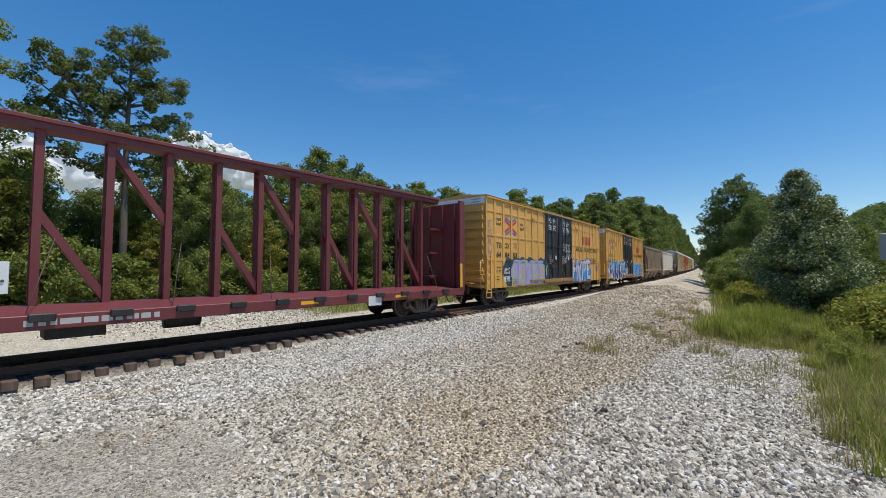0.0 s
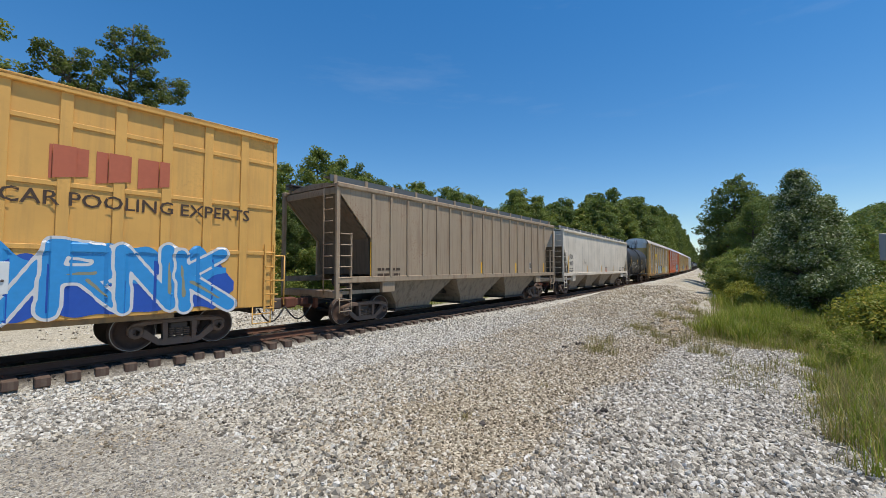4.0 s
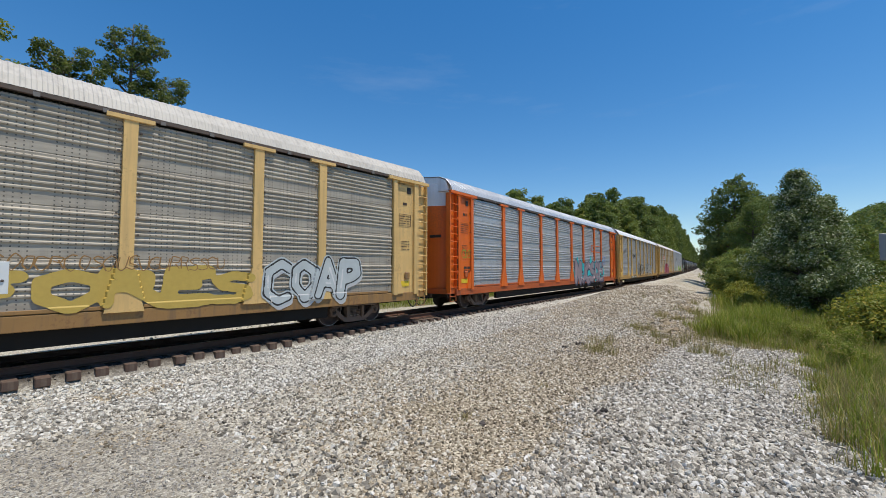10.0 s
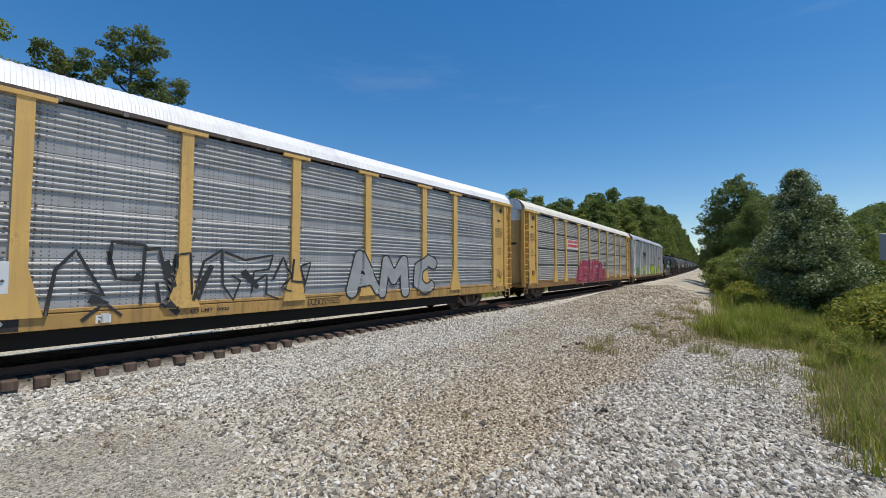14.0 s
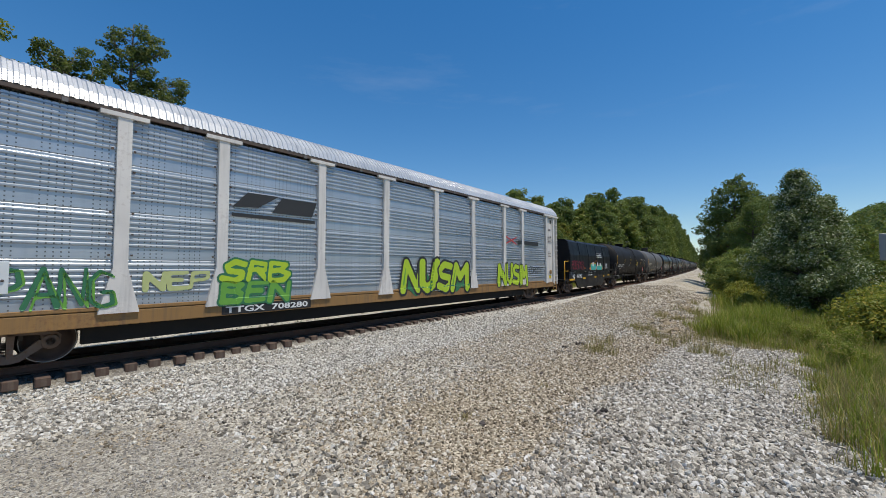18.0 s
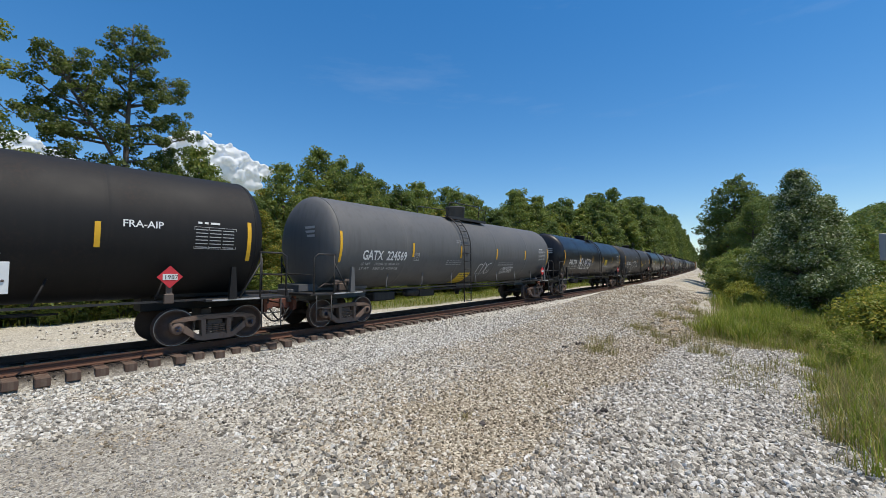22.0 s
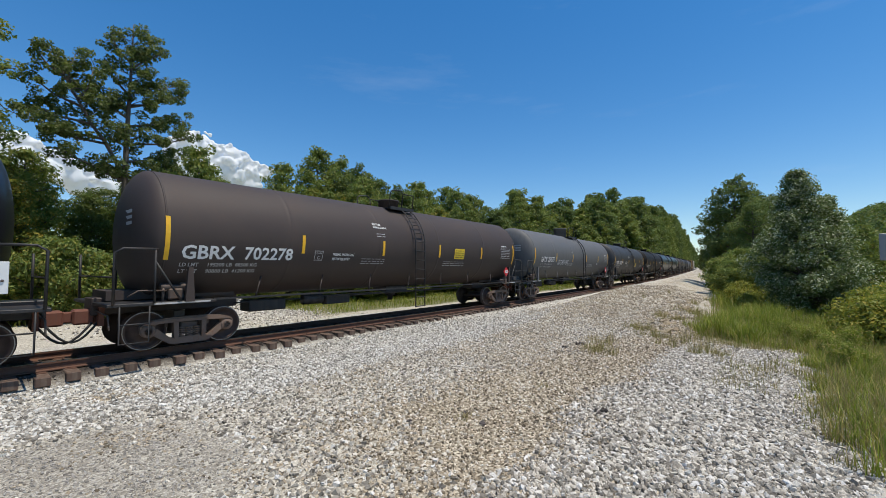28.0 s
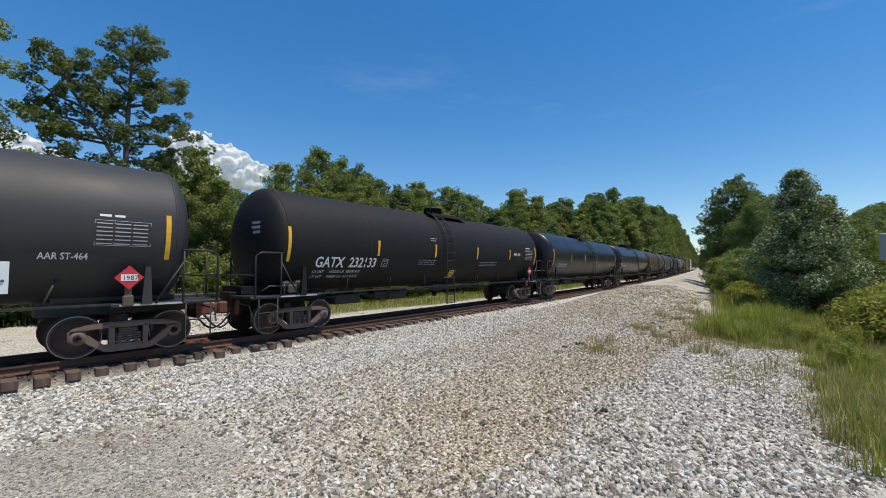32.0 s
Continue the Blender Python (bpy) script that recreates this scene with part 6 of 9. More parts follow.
# ---------------------------------------------------------------- autoracks
MAT_BROWNLET = plain("dark_brown_lettering", (0.06, 0.035, 0.02), 0.6)
def perforated(name, base, rough=0.5, metal=0.0, dirt=0.4, lean=(0.10, 0.09, 0.075)):
    """Ribbed side sheets with rows of small punched holes."""
    m, n, l, b = material(name)
    co = n.new("ShaderNodeTexCoord").outputs["Object"]
    sep = n.new("ShaderNodeSeparateXYZ")
    l.new(co, sep.inputs[0])
    def cell(v, size):
        return calc(n, l, "SUBTRACT", calc(n, l, "FRACT", calc(n, l, "DIVIDE", calc(n, l, "ADD", v, 60.0), size)), 0.5)
    ux, uz = cell(sep.outputs[0], 0.115), cell(sep.outputs[2], 0.085)
    dx = calc(n, l, "LESS_THAN", calc(n, l, "ABSOLUTE", ux), 0.11)
    dz = calc(n, l, "LESS_THAN", calc(n, l, "ABSOLUTE", uz), 0.17)
    band = calc(n, l, "GREATER_THAN", calc(n, l, "ABSOLUTE", cell(sep.outputs[0], 0.80)), 0.14)
    hole = calc(n, l, "MULTIPLY", calc(n, l, "MULTIPLY", dx, dz), band)
    big = tex_noise(n, l, co, 0.7, 5)
    run = tex_noise(n, l, co, 1.0, 5, 0.65, (0.5, 3.0, 5.0))
    drop = tex_noise(n, l, co, 1.0, 5, 0.6, (6.0, 6.0, 0.4))
    col = mixed(n, l, big, shade(base, 0.82), shade(base, 1.12))
    col = mixed(n, l, calc(n, l, "MULTIPLY", ramp(n, l, run, [(0.42, (0, 0, 0)), (0.7, (1, 1, 1))]), dirt), col, lean)
    col = mixed(n, l, calc(n, l, "MULTIPLY", ramp(n, l, drop, [(0.5, (0, 0, 0)), (0.8, (1, 1, 1))]), dirt * 0.7), col, lean)
    col = mixed(n, l, calc(n, l, "MULTIPLY", hole, 0.75), col, (0.04, 0.035, 0.03))
    l.new(col, b.inputs["Base Color"])
    b.inputs["Roughness"].default_value, b.inputs["Metallic"].default_value = rough, metal
    bumped(n, l, b, tex_noise(n, l, co, 30.0, 3), 0.12, 0.005)
    return m


POSTS = (-9.08, -7.05, -4.15, -1.43, 1.43, 4.15, 7.05, 9.08)
ZB, ZT = 1.07, 5.26


def rib_profile(style):
    """Depth of the side sheets by height: four sheets, each with ridges and a flat strip."""
    pts, n = [], 4
    for k in range(n):
        z0, h = ZB + (ZT - ZB) * k / n, (ZT - ZB) / n
        pts += [(z0, 0.0), (z0 + 0.02, 0.012)] if style == "banded" else [(z0 - 0.03, -0.035), (z0 + 0.03, -0.035), (z0 + 0.035, 0.012)]
        ridges, flat = (6, 0.26) if style == "banded" else (8, 0.05)
        z1 = z0 + flat
        step = (h - flat - 0.05) / ridges
        pts.append((z1, 0.012))
        for i in range(ridges):
            a = z1 + i * step
            pts += [(a + step * 0.15, 0.012), (a + step * 0.40, 0.045), (a + step * 0.62, 0.045), (a + step * 0.88, 0.012)]
        pts.append((z0 + h - (0.015 if style == "banded" else 0.035), 0.012))
    return pts


def side_sheet(x0, x1, side, style, mat, name):
    prof, g = rib_profile(style), Geo()
    for x in (x0, x1):
        g.v += [(x, side * (1.50 + d), z) for z, d in prof]
        g.v += [(x, side * 1.45, z) for z, d in (prof[0], prof[-1])]
    n = len(prof)
    for i in range(n - 1):
        g.face([i, i + 1, n + 2 + i + 1, n + 2 + i])
    g.face([n, n + 1, 2 * n + 3, 2 * n + 2])
    return g.mesh(name, mat)


def autorack(label, f, r, frame_mat, sheet_mat, roof_mat, end_mat, endtop_mat, sill_mat, style, seed, k_end=4.75):
    half = (r - f) / 2
    car = tagged(new("autorack"), label, "autorack", "freight cars of the train")
    k = half / 14.0
    posts = [p * k for p in POSTS]
    inner = half - 1.87
    edges = [-inner] + posts + [inner]
    # floor, sill, under-frame
    part("deck", Geo().box(-half + 0.3, half - 0.3, -1.45, 1.45, 0.95, 1.06), sill_mat, car)
    for s in (-1, 1):
        y0, y1 = sorted((s * 1.44, s * 1.56))
        part("side_sill", Geo().box(-half + 0.55, half - 0.55, y0, y1, 0.72, 1.03, c=0.012), sill_mat, car)
        # coloured near black for the shade that lies under the sill
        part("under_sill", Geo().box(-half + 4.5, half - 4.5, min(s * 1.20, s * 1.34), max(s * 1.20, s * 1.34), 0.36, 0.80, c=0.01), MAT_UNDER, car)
        for a, b in zip(edges[:-1], edges[1:]):
            part("lower_rail", Geo().box(a + 0.25, b - 0.25, min(s * 1.53, s * 1.566), max(s * 1.53, s * 1.566), 1.05, 1.13, c=0.01), sill_mat, car)
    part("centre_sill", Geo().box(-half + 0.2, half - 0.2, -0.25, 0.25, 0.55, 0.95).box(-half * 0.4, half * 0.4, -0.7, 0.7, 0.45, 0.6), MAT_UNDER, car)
    # side sheets and posts
    for s in (-1, 1):
        for a, b in zip(edges[:-1], edges[1:]):
            part("side_panel", side_sheet(a + 0.06, b - 0.06, s, style, sheet_mat, "side_panel"), None, car)
            for q in range(1, 4 if style == "even" else 1):
                z = ZB + (ZT - ZB) * q / 4
                part("panel_joint", Geo().box(a + 0.08, b - 0.08, min(s * 1.46, s * 1.535), max(s * 1.46, s * 1.535), z - 0.020, z + 0.020), MAT_UNDER, car, "dark joint between two side sheets")
        for p in posts:
            g = Geo()
            y0, y1 = sorted((s * 1.50, s * 1.615))
            g.box(p - 0.13, p + 0.13, y0, y1, 1.95, 5.22)
            pts = [(p - 0.36, 0.98), (p + 0.36, 0.98), (p + 0.13, 1.95), (p - 0.13, 1.95)]
            g.prism(pts, "y", y0, y1)
            g.box(p - 0.44, p + 0.44, min(s * 1.55, s * 1.64), max(s * 1.55, s * 1.64), 5.22, 5.31)
            part("post", g, frame_mat, car)
        # bolt heads beside the posts
        g = Geo()
        for p in edges:
            for d in (-0.2, 0.2):
                for j in range(9):
                    z = 1.3 + j * 0.46
                    g.box(p + d - 0.02, p + d + 0.02, min(s * 1.54, s * 1.565), max(s * 1.54, s * 1.565), z - 0.02, z + 0.02)
        tagged(part("bolts", g, MAT_STEEL, car), kind="stuff")
        part("eave", Geo().box(-half + 0.25, half - 0.25, min(s * 1.50, s * 1.60), max(s * 1.50, s * 1.60), 5.30, 5.39), MAT_STEEL, car)
        g = Geo()
        for j in range(26):
            x = -half + 0.8 + j * (2 * half - 1.6) / 25
            g.box(x - 0.05, x + 0.05, min(s * 1.58, s * 1.63), max(s * 1.58, s * 1.63), 5.27, 5.35)
        tagged(part("eave_clips", g, MAT_GREYCAP, car), kind="stuff")
    # ribbed roof
    g, w = Geo(), 0.155
    rib = 0.022 if roof_mat.name.startswith("silver") else 0.010
    base = [(-1.60, 5.38), (-1.50, 5.62), (-1.22, 5.92), (-0.85, 6.07), (0.0, 6.16), (0.85, 6.07), (1.22, 5.92), (1.50, 5.62), (1.60, 5.38)]
    xs, x, i = [], -half + 0.18, 0
    while x < half - 0.18:
        xs += [(x, 0.0), (x + w * 0.38, 0.0), (x + w * 0.5, rib), (x + w * 0.88, rib)]
        x += w
    xs.append((half - 0.18, 0.0))
    n = len(base)
    for x, d in xs:
        g.v += [(x, y * (1 + d / 3), z + d) for y, z in base]
    for i in range(len(xs) - 1):
        for j in range(n - 1):
            g.face([i * n + j, i * n + j + 1, (i + 1) * n + j + 1, (i + 1) * n + j])
    part("roof", g, roof_mat, car)
    for s in (-1, 1):
        # end bay: shelter panel, corner post, ladder column
        e = s * half
        for side in (-1, 1):
            a, b = sorted((s * inner, s * (half - 0.68)))
            y0, y1 = sorted((side * 1.47, side * 1.53))
            bay = part("end_bay_panel", Geo().box(a, b, y0, y1, 1.0, 5.2).box(a, b, y0, side * 1.56 if side > 0 else y1, 5.12, 5.28), frame_mat, car)
            for x, w2 in ((s * (inner + 0.08), 0.10), (s * (half - 0.72), 0.09)):
                part("end_bay_post", Geo().box(x - w2, x + w2, min(side * 1.5, side * 1.62), max(side * 1.5, side * 1.62), 0.95, 5.28, c=0.01), frame_mat, car)
            part("gusset", Geo().prism([(s * (inner - 0.05), 1.0), (s * (inner + 0.5), 1.0), (s * (inner + 0.25), 1.75), (s * (inner - 0.02), 1.9)][::s], "y", min(side * 1.52, side * 1.60), max(side * 1.52, side * 1.60)), frame_mat, car)
            part("cap_rail", Geo().box(min(s * (inner - 0.3), e), max(s * (inner - 0.3), e), min(side * 1.54, side * 1.66), max(side * 1.54, side * 1.66), 5.24, 5.36, c=0.01), frame_mat, car)
            a, b = sorted((s * (half - 0.63), e))
            col = part("corner_column", Geo().box(a, b, min(side * 1.36, side * 1.40), max(side * 1.36, side * 1.40), 0.86, 5.26).box(a, a + 0.07, min(side * 1.36, side * 1.6), max(side * 1.36, side * 1.6), 0.86, 5.26).box(b - 0.05, b, min(side * 1.36, side * 1.55), max(side * 1.36, side * 1.55), 0.86, 5.26), frame_mat, car)
            for q in range(12):
                z = 1.1 + 0.335 * q
                part("ladder_rung", Geo().tube([(a + 0.05, side * 1.58, z), (b - 0.03, side * 1.58, z)], 0.017), frame_mat, col)
        # end doors, bowed, two leaves with hinges
        for side in (-1, 1):
            pts = []
            for j in range(10):
                t = j / 9
                pts.append((e - s * (0.02 + 0.58 * t ** 2.2), side * (0.02 + 1.36 * t)))
            inn = [(x - s * 0.06, y) for x, y in pts]
            for z0, z1, mt in ((0.92, k_end, end_mat), (k_end, 5.75, endtop_mat)):
                part("end_door" if z0 < 1 else "end_door_top", Geo().prism(pts + inn[::-1], "z", z0, z1), mt, car)
        part("roof_end", Geo().prism([(-1.38, 5.4), (1.38, 5.4), (1.2, 5.88), (0.8, 6.04), (0, 6.12), (-0.8, 6.04), (-1.2, 5.88)], "x", min(e - s * 0.26, e - s * 0.18), max(e - s * 0.26, e - s * 0.18)), endtop_mat, car)
        g = Geo()
        for y in (-0.12, 0.12):
            g.tube([(e + s * 0.03, y, 1.0), (e + s * 0.03, y, 5.9)], 0.025)
        for z in (1.6, 2.9, 4.2, 5.4):
            g.box(min(e, e + s * 0.05), max(e, e + s * 0.05), -0.3, 0.3, z, z + 0.07)
        part("locking_bars", g, MAT_STEEL, car)
        part("black_bumper", Geo().box(min(e - s * 0.02, e + s * 0.04), max(e - s * 0.02, e + s * 0.04), -1.1, -0.5, 3.3, 3.42), MAT_RUBBER, car)
        part("end_sill", Geo().box(min(e - s * 0.9, e), max(e - s * 0.9, e), -1.45, 1.45, 0.80, 1.02, c=0.02), sill_mat, car)
        step_iron(car, s * (half - 0.35), -1.5, sill_mat, 0.45, 0.48, 0.9)
        coupler(car, e - s * 0.15, s, MAT_STEEL)
        truck(car, s * (half - 3.2), MAT_GREYCAP)
        side = flat_side(-1.545)
        xs0 = min(s * (inner + 0.3), s * (half - 0.9))
        bars(car, xs0 + 0.12, 2.95, 0.42, 4, MAT_BROWNLET, side, 0.10, 0.028, seed + 3 + s)
        bars(car, xs0 + 0.2, 4.35, 0.3, 1, MAT_BROWNLET, side, 0.1, 0.10, seed + 5 + s)
        g = Geo()
        for q in ((0.0, 0.62, 3.55, 3.565), (0.0, 0.62, 3.985, 4.0), (0.0, 0.015, 3.55, 4.0), (0.605, 0.62, 3.55, 4.0)):
            g.box(xs0 + q[0], xs0 + q[1], -1.549, -1.542, q[2], q[3])
        part("stencil_frame", g, MAT_BROWNLET, car)
        bars(car, xs0 + 0.06, 3.9, 0.5, 4, MAT_BROWNLET, side, 0.09, 0.03, seed + 7 + s)
        part("latch_slot", Geo().box(xs0 + 0.42, xs0 + 0.62, -1.552, -1.53, 4.82, 5.06, c=0.008), MAT_RUBBER, car, "black latch slot")
        part("door_seal", Geo().box(s * (half - 0.63) - 0.03, s * (half - 0.63) + 0.03, -1.56, -1.50, 1.02, 5.2), MAT_RUBBER, car, "dark joint beside the ladder column")
        for z in (1.7, 2.35, 3.2, 4.1):
            part("hinge", Geo().box(s * (half - 0.63) - 0.06, s * (half - 0.63) + 0.06, -1.60, -1.54, z, z + 0.12, c=0.008), frame_mat, car)
        part("brake_wheel_box", Geo().box(xs0 + 0.30, xs0 + 0.55, -1.60, -1.53, 1.52, 1.80, c=0.03), sill_mat, car)
        patch(car, xs0 + 0.05, xs0 + 0.55, 1.25, 1.45, MAT_YELLOWSIGN, side, "warning_sign", "small yellow notice")
    roll_out(car, f, r, half - 3.2)
    return car


MAT_YEL = painted("faded_yellow_paint", (0.70, 0.46, 0.175), 0.55, 0, 0.28, 0.3)
MAT_YEL_B = painted("golden_yellow_paint", (0.69, 0.43, 0.13), 0.5, 0, 0.25, 0.3)
MAT_ORANGE = painted("orange_paint", (0.72, 0.137, 0.011), 0.5, 0, 0.18, 0.2, grime=(0.25, 0.07, 0.02))
MAT_PALEFRAME = painted("off_white_paint", (0.72, 0.68, 0.63), 0.5, 0, 0.3, 0.2)
MAT_BROWNSILL = painted("yellow_brown_sill", (0.30, 0.165, 0.055), 0.65, 0, 0.6, 0.5)
MAT_YELSILL = painted("worn_yellow_sill", (0.47, 0.28, 0.085), 0.65, 0, 0.6, 0.5, grime=(0.07, 0.05, 0.035))
MAT_REDSILL = painted("red_orange_sill", (0.46, 0.095, 0.018), 0.6, 0, 0.4, 0.4)
MAT_GALV = perforated("weathered_galvanised_sheet", (0.42, 0.375, 0.305), 0.6, 0.1, 0.5)
MAT_GALV_B = perforated("bright_galvanised_sheet", (0.52, 0.53, 0.54), 0.42, 0.35, 0.25)
MAT_GALV_C = perforated("grey_galvanised_sheet", (0.42, 0.42, 0.42), 0.58, 0.2, 0.4)
MAT_GALV_E = perforated("pale_galvanised_sheet", (0.45, 0.425, 0.38), 0.62, 0.08, 0.3)
MAT_GALV_D = perforated("blue_grey_galvanised_sheet", (0.46, 0.50, 0.55), 0.32, 0.45, 0.15)
MAT_ROOF = painted("pale_roof_sheet", (0.50, 0.47, 0.42), 0.6, 0.0, 0.3, 0.1)
MAT_ROOF_W = painted("white_roof_sheet", (0.78, 0.78, 0.78), 0.4, 0.0, 0.15, 0.05)
MAT_ROOF_C = painted("cream_roof_sheet", (0.72, 0.68, 0.58), 0.45, 0.0, 0.2, 0.1)
MAT_ROOF_S = painted("silver_roof_sheet", (0.62, 0.63, 0.63), 0.35, 0.4, 0.2, 0.1)
MAT_LOGO_Y = plain("yellow_logo", (0.72, 0.50, 0.02), 0.5)
MAT_BLUE = plain("blue_spray", (0.04, 0.22, 0.62), 0.6)
MAT_LBLUE = plain("light_blue_spray", (0.30, 0.42, 0.50), 0.6)
MAT_CYAN = plain("cyan_spray", (0.03, 0.48, 0.50), 0.6)
MAT_PINK = plain("pink_spray", (0.50, 0.20, 0.23), 0.6, var=0.25, scale=4.0)
MAT_FADEDYELLOW = plain("faded_yellow_spray", (0.50, 0.35, 0.075), 0.6)
MAT_DARKCRIMSON = plain("dark_crimson_spray", (0.19, 0.022, 0.05), 0.6)
MAT_CREAMSPRAY = plain("cream_spray", (0.52, 0.50, 0.40), 0.6)
MAT_FADEDPINK = plain("faded_pink_spray", (0.34, 0.24, 0.215), 0.6)
MAT_PALEPINK = plain("pale_pink_spray", (0.62, 0.44, 0.46), 0.6)
MAT_INKY = plain("navy_spray", (0.03, 0.035, 0.075), 0.6)
MAT_MAUVE = plain("mauve_spray", (0.26, 0.205, 0.225), 0.6)
MAT_CRIMSON = plain("crimson_spray", (0.33, 0.03, 0.065), 0.6, var=0.3, scale=3.0)
MAT_LIME = plain("lime_spray", (0.42, 0.58, 0.03), 0.6)
MAT_LILAC = plain("lilac_spray", (0.36, 0.33, 0.50), 0.6)
MAT_GREEN = plain("green_spray", (0.14, 0.36, 0.05), 0.6)
MAT_DARKGREEN = plain("dark_green_spray", (0.035, 0.17, 0.075), 0.6)
MAT_FADEDLIME = plain("faded_lime_spray", (0.48, 0.52, 0.22), 0.6)
MAT_SILVERSPRAY = plain("silver_spray", (0.50, 0.50, 0.50), 0.4)
MAT_PALESILVER = plain("pale_silver_spray", (0.47, 0.51, 0.51), 0.5, var=0.2, scale=3.0)
MAT_DIMSILVER = plain("dull_silver_spray", (0.335, 0.345, 0.345), 0.55, var=0.25, scale=4.0)
MAT_REDPAINT = plain("red_logo_paint", (0.55, 0.05, 0.05), 0.5)


def rack_side(half):
    """Depth of an autorack's side: sheets, posts with wide feet, sill."""
    k = half / 14.0
    posts = [p * k for p in POSTS]
    def place(x, z):
        y = -1.553 if z > 1.15 else -1.570
        for p in posts:
            w = 0.13 if z > 1.95 else 0.13 + 0.23 * (1.95 - z) / 0.97
            if abs(x - p) < w + 0.06 and z > 0.98:
                y = -1.622
        return (x, y, z)
    return place




def flag_logo(car, x, z, w, h, mat, under=None):
    """A logo as plain shapes: three slabs over a pair of lines."""
    for i in range(3):
        a = x + i * w * 0.36
        part("logo", Geo().prism([(a, z), (a + w * 0.3, z), (a + w * 0.3, z + h), (a, z + h)], "y", -1.578, -1.570), mat, car)
    if under:
        part("logo_line", Geo().box(x - 0.1, x + w * 1.05, -1.578, -1.57, z - h * 0.3, z - h * 0.14).box(x - 0.1, x + w * 1.05, -1.578, -1.57, z - h * 0.55, z - h * 0.39), under, car)


# tan frame, weathered sheets
car_a = autorack("weathered autorack with faded yellow posts and grey ribbed sides", 114.19, 142.12, MAT_YEL, MAT_GALV, MAT_ROOF, MAT_YEL, MAT_ROOF_W, MAT_BROWNSILL, "banded", 11)
flag_logo(car_a, -6.25, 3.55, 1.5, 0.55, MAT_LOGO_Y, MAT_LOGO_Y)
RA = rack_side(13.97)
sprayed(car_a, "THUG", -6.75, -4.75, 2.0, 2.6, MAT_SPRAY_WHITE, None, RA, 91, "white sprayed words", 0.10, wide=0.8)
sprayed(car_a, "LIFE", -6.45, -4.55, 1.3, 1.85, MAT_SPRAY_WHITE, None, RA, 92, "white sprayed words", 0.10, wide=0.75)
sprayed_field(car_a, -3.9, 1.1, 1.0, 1.75, MAT_FADEDPINK, RA, 3, 0.001, 0.18)
sprayed(car_a, "EKS", -4.0, -1.6, 0.95, 2.1, MAT_LBLUE, MAT_BLACKLET, RA, 4, "light blue and cream sprayed lettering", 0.28, 0.05, MAT_SPRAY_WHITE, 0.004)
sprayed(car_a, "OA", -1.7, -0.5, 0.95, 2.1, MAT_CREAMSPRAY, MAT_BLACKLET, RA, 5, "", 0.28, 0.04, MAT_SPRAY_WHITE, 0.004)
sprayed(car_a, "WKU", -0.6, 1.4, 0.95, 2.1, MAT_LBLUE, MAT_BLACKLET, RA, 6, "", 0.24, 0.05, MAT_SPRAY_WHITE, 0.004)
sprayed(car_a, "FORES", 1.6, 7.0, 1.1, 1.85, MAT_FADEDYELLOW, None, RA, 7, "faded yellow sprayed letters", 0.26)
scrawl(car_a, 1.9, 6.2, 1.9, 2.2, MAT_BROWNSILL, RA, 77, 0.03)
sprayed(car_a, "COAP", 7.35, 10.55, 0.86, 2.05, MAT_SILVERSPRAY, None, RA, 8, "", 0.30, lift=0.002)
sprayed(car_a, "COAP", 7.3, 10.5, 1.0, 2.15, MAT_PALESILVER, MAT_BLACKLET, RA, 8, "pale silver sprayed letters with black outlines", 0.24, 0.045, MAT_SPRAY_WHITE, halo=(MAT_PALESILVER, 0.04))
sprayed(car_a, "NZS", -11.7, -9.6, 2.0, 2.5, MAT_SPRAY_WHITE, None, RA, 33, "", 0.04, wide=0.8)
sprayed(car_a, "EKU", -11.4, -9.7, 1.2, 1.8, MAT_BLACKLET, None, RA, 34, "", 0.045, wide=1.1)
spray_lines(car_a, [[(-8.75, 1.15), (-8.6, 2.2), (-8.0, 2.35), (-7.5, 2.1)], [(-8.5, 1.1), (-8.35, 1.9), (-8.5, 2.25)], [(-7.45, 1.9), (-7.5, 1.3), (-7.6, 1.1)]], MAT_BLACKLET, RA, 0.07)
for k, (a, b, c, d, m) in enumerate(((-13.2, -12.5, 1.8, 2.4, MAT_SPRAY_WHITE), (-9.35, -8.8, 1.3, 1.6, MAT_BROWNSILL), (-3.9, -2.9, 0.8, 1.05, MAT_BLACKLET))):
    scrawl(car_a, a, b, c, d, m, RA, 30 + k, 0.04)
part("number_panel", Geo().box(-7.1, -3.6, -1.563, -1.56, 0.74, 1.0), MAT_BLACKIRON, car_a)
write(car_a, "TTGX   987978", -6.9, 0.79, 0.24, MAT_WHITE, flat_side(-1.567), 3.1, 0.006)
patch(car_a, -13.15, -12.35, 3.45, 4.0, MAT_YELLOWSIGN, flat_side(-1.54), "yellow_notice", "yellow paper notice")
# orange frame
car_b = autorack("orange-framed autorack with clean grey ribbed sides", 143.53, 171.65, MAT_ORANGE, MAT_GALV_B, MAT_ROOF_S, MAT_ORANGE, MAT_ROOF_W, MAT_REDSILL, "banded", 12)
RB = rack_side(14.06)
sprayed_field(car_b, 1.7, 10.0, 1.0, 2.35, MAT_CYAN, RB, 9, 0.001, 0.35)
sprayed(car_b, "NUCSOE", 2.3, 9.7, 0.80, 2.25, MAT_INKY, None, RB, 10, "", 0.56, 0.0, None, 0.004)
sprayed(car_b, "NUCSOE", 2.2, 9.6, 0.88, 2.33, MAT_MAUVE, MAT_INKY, RB, 10, "mauve sprayed letters on a cyan cloud", 0.46, 0.05, MAT_PALEPINK, 0.010)
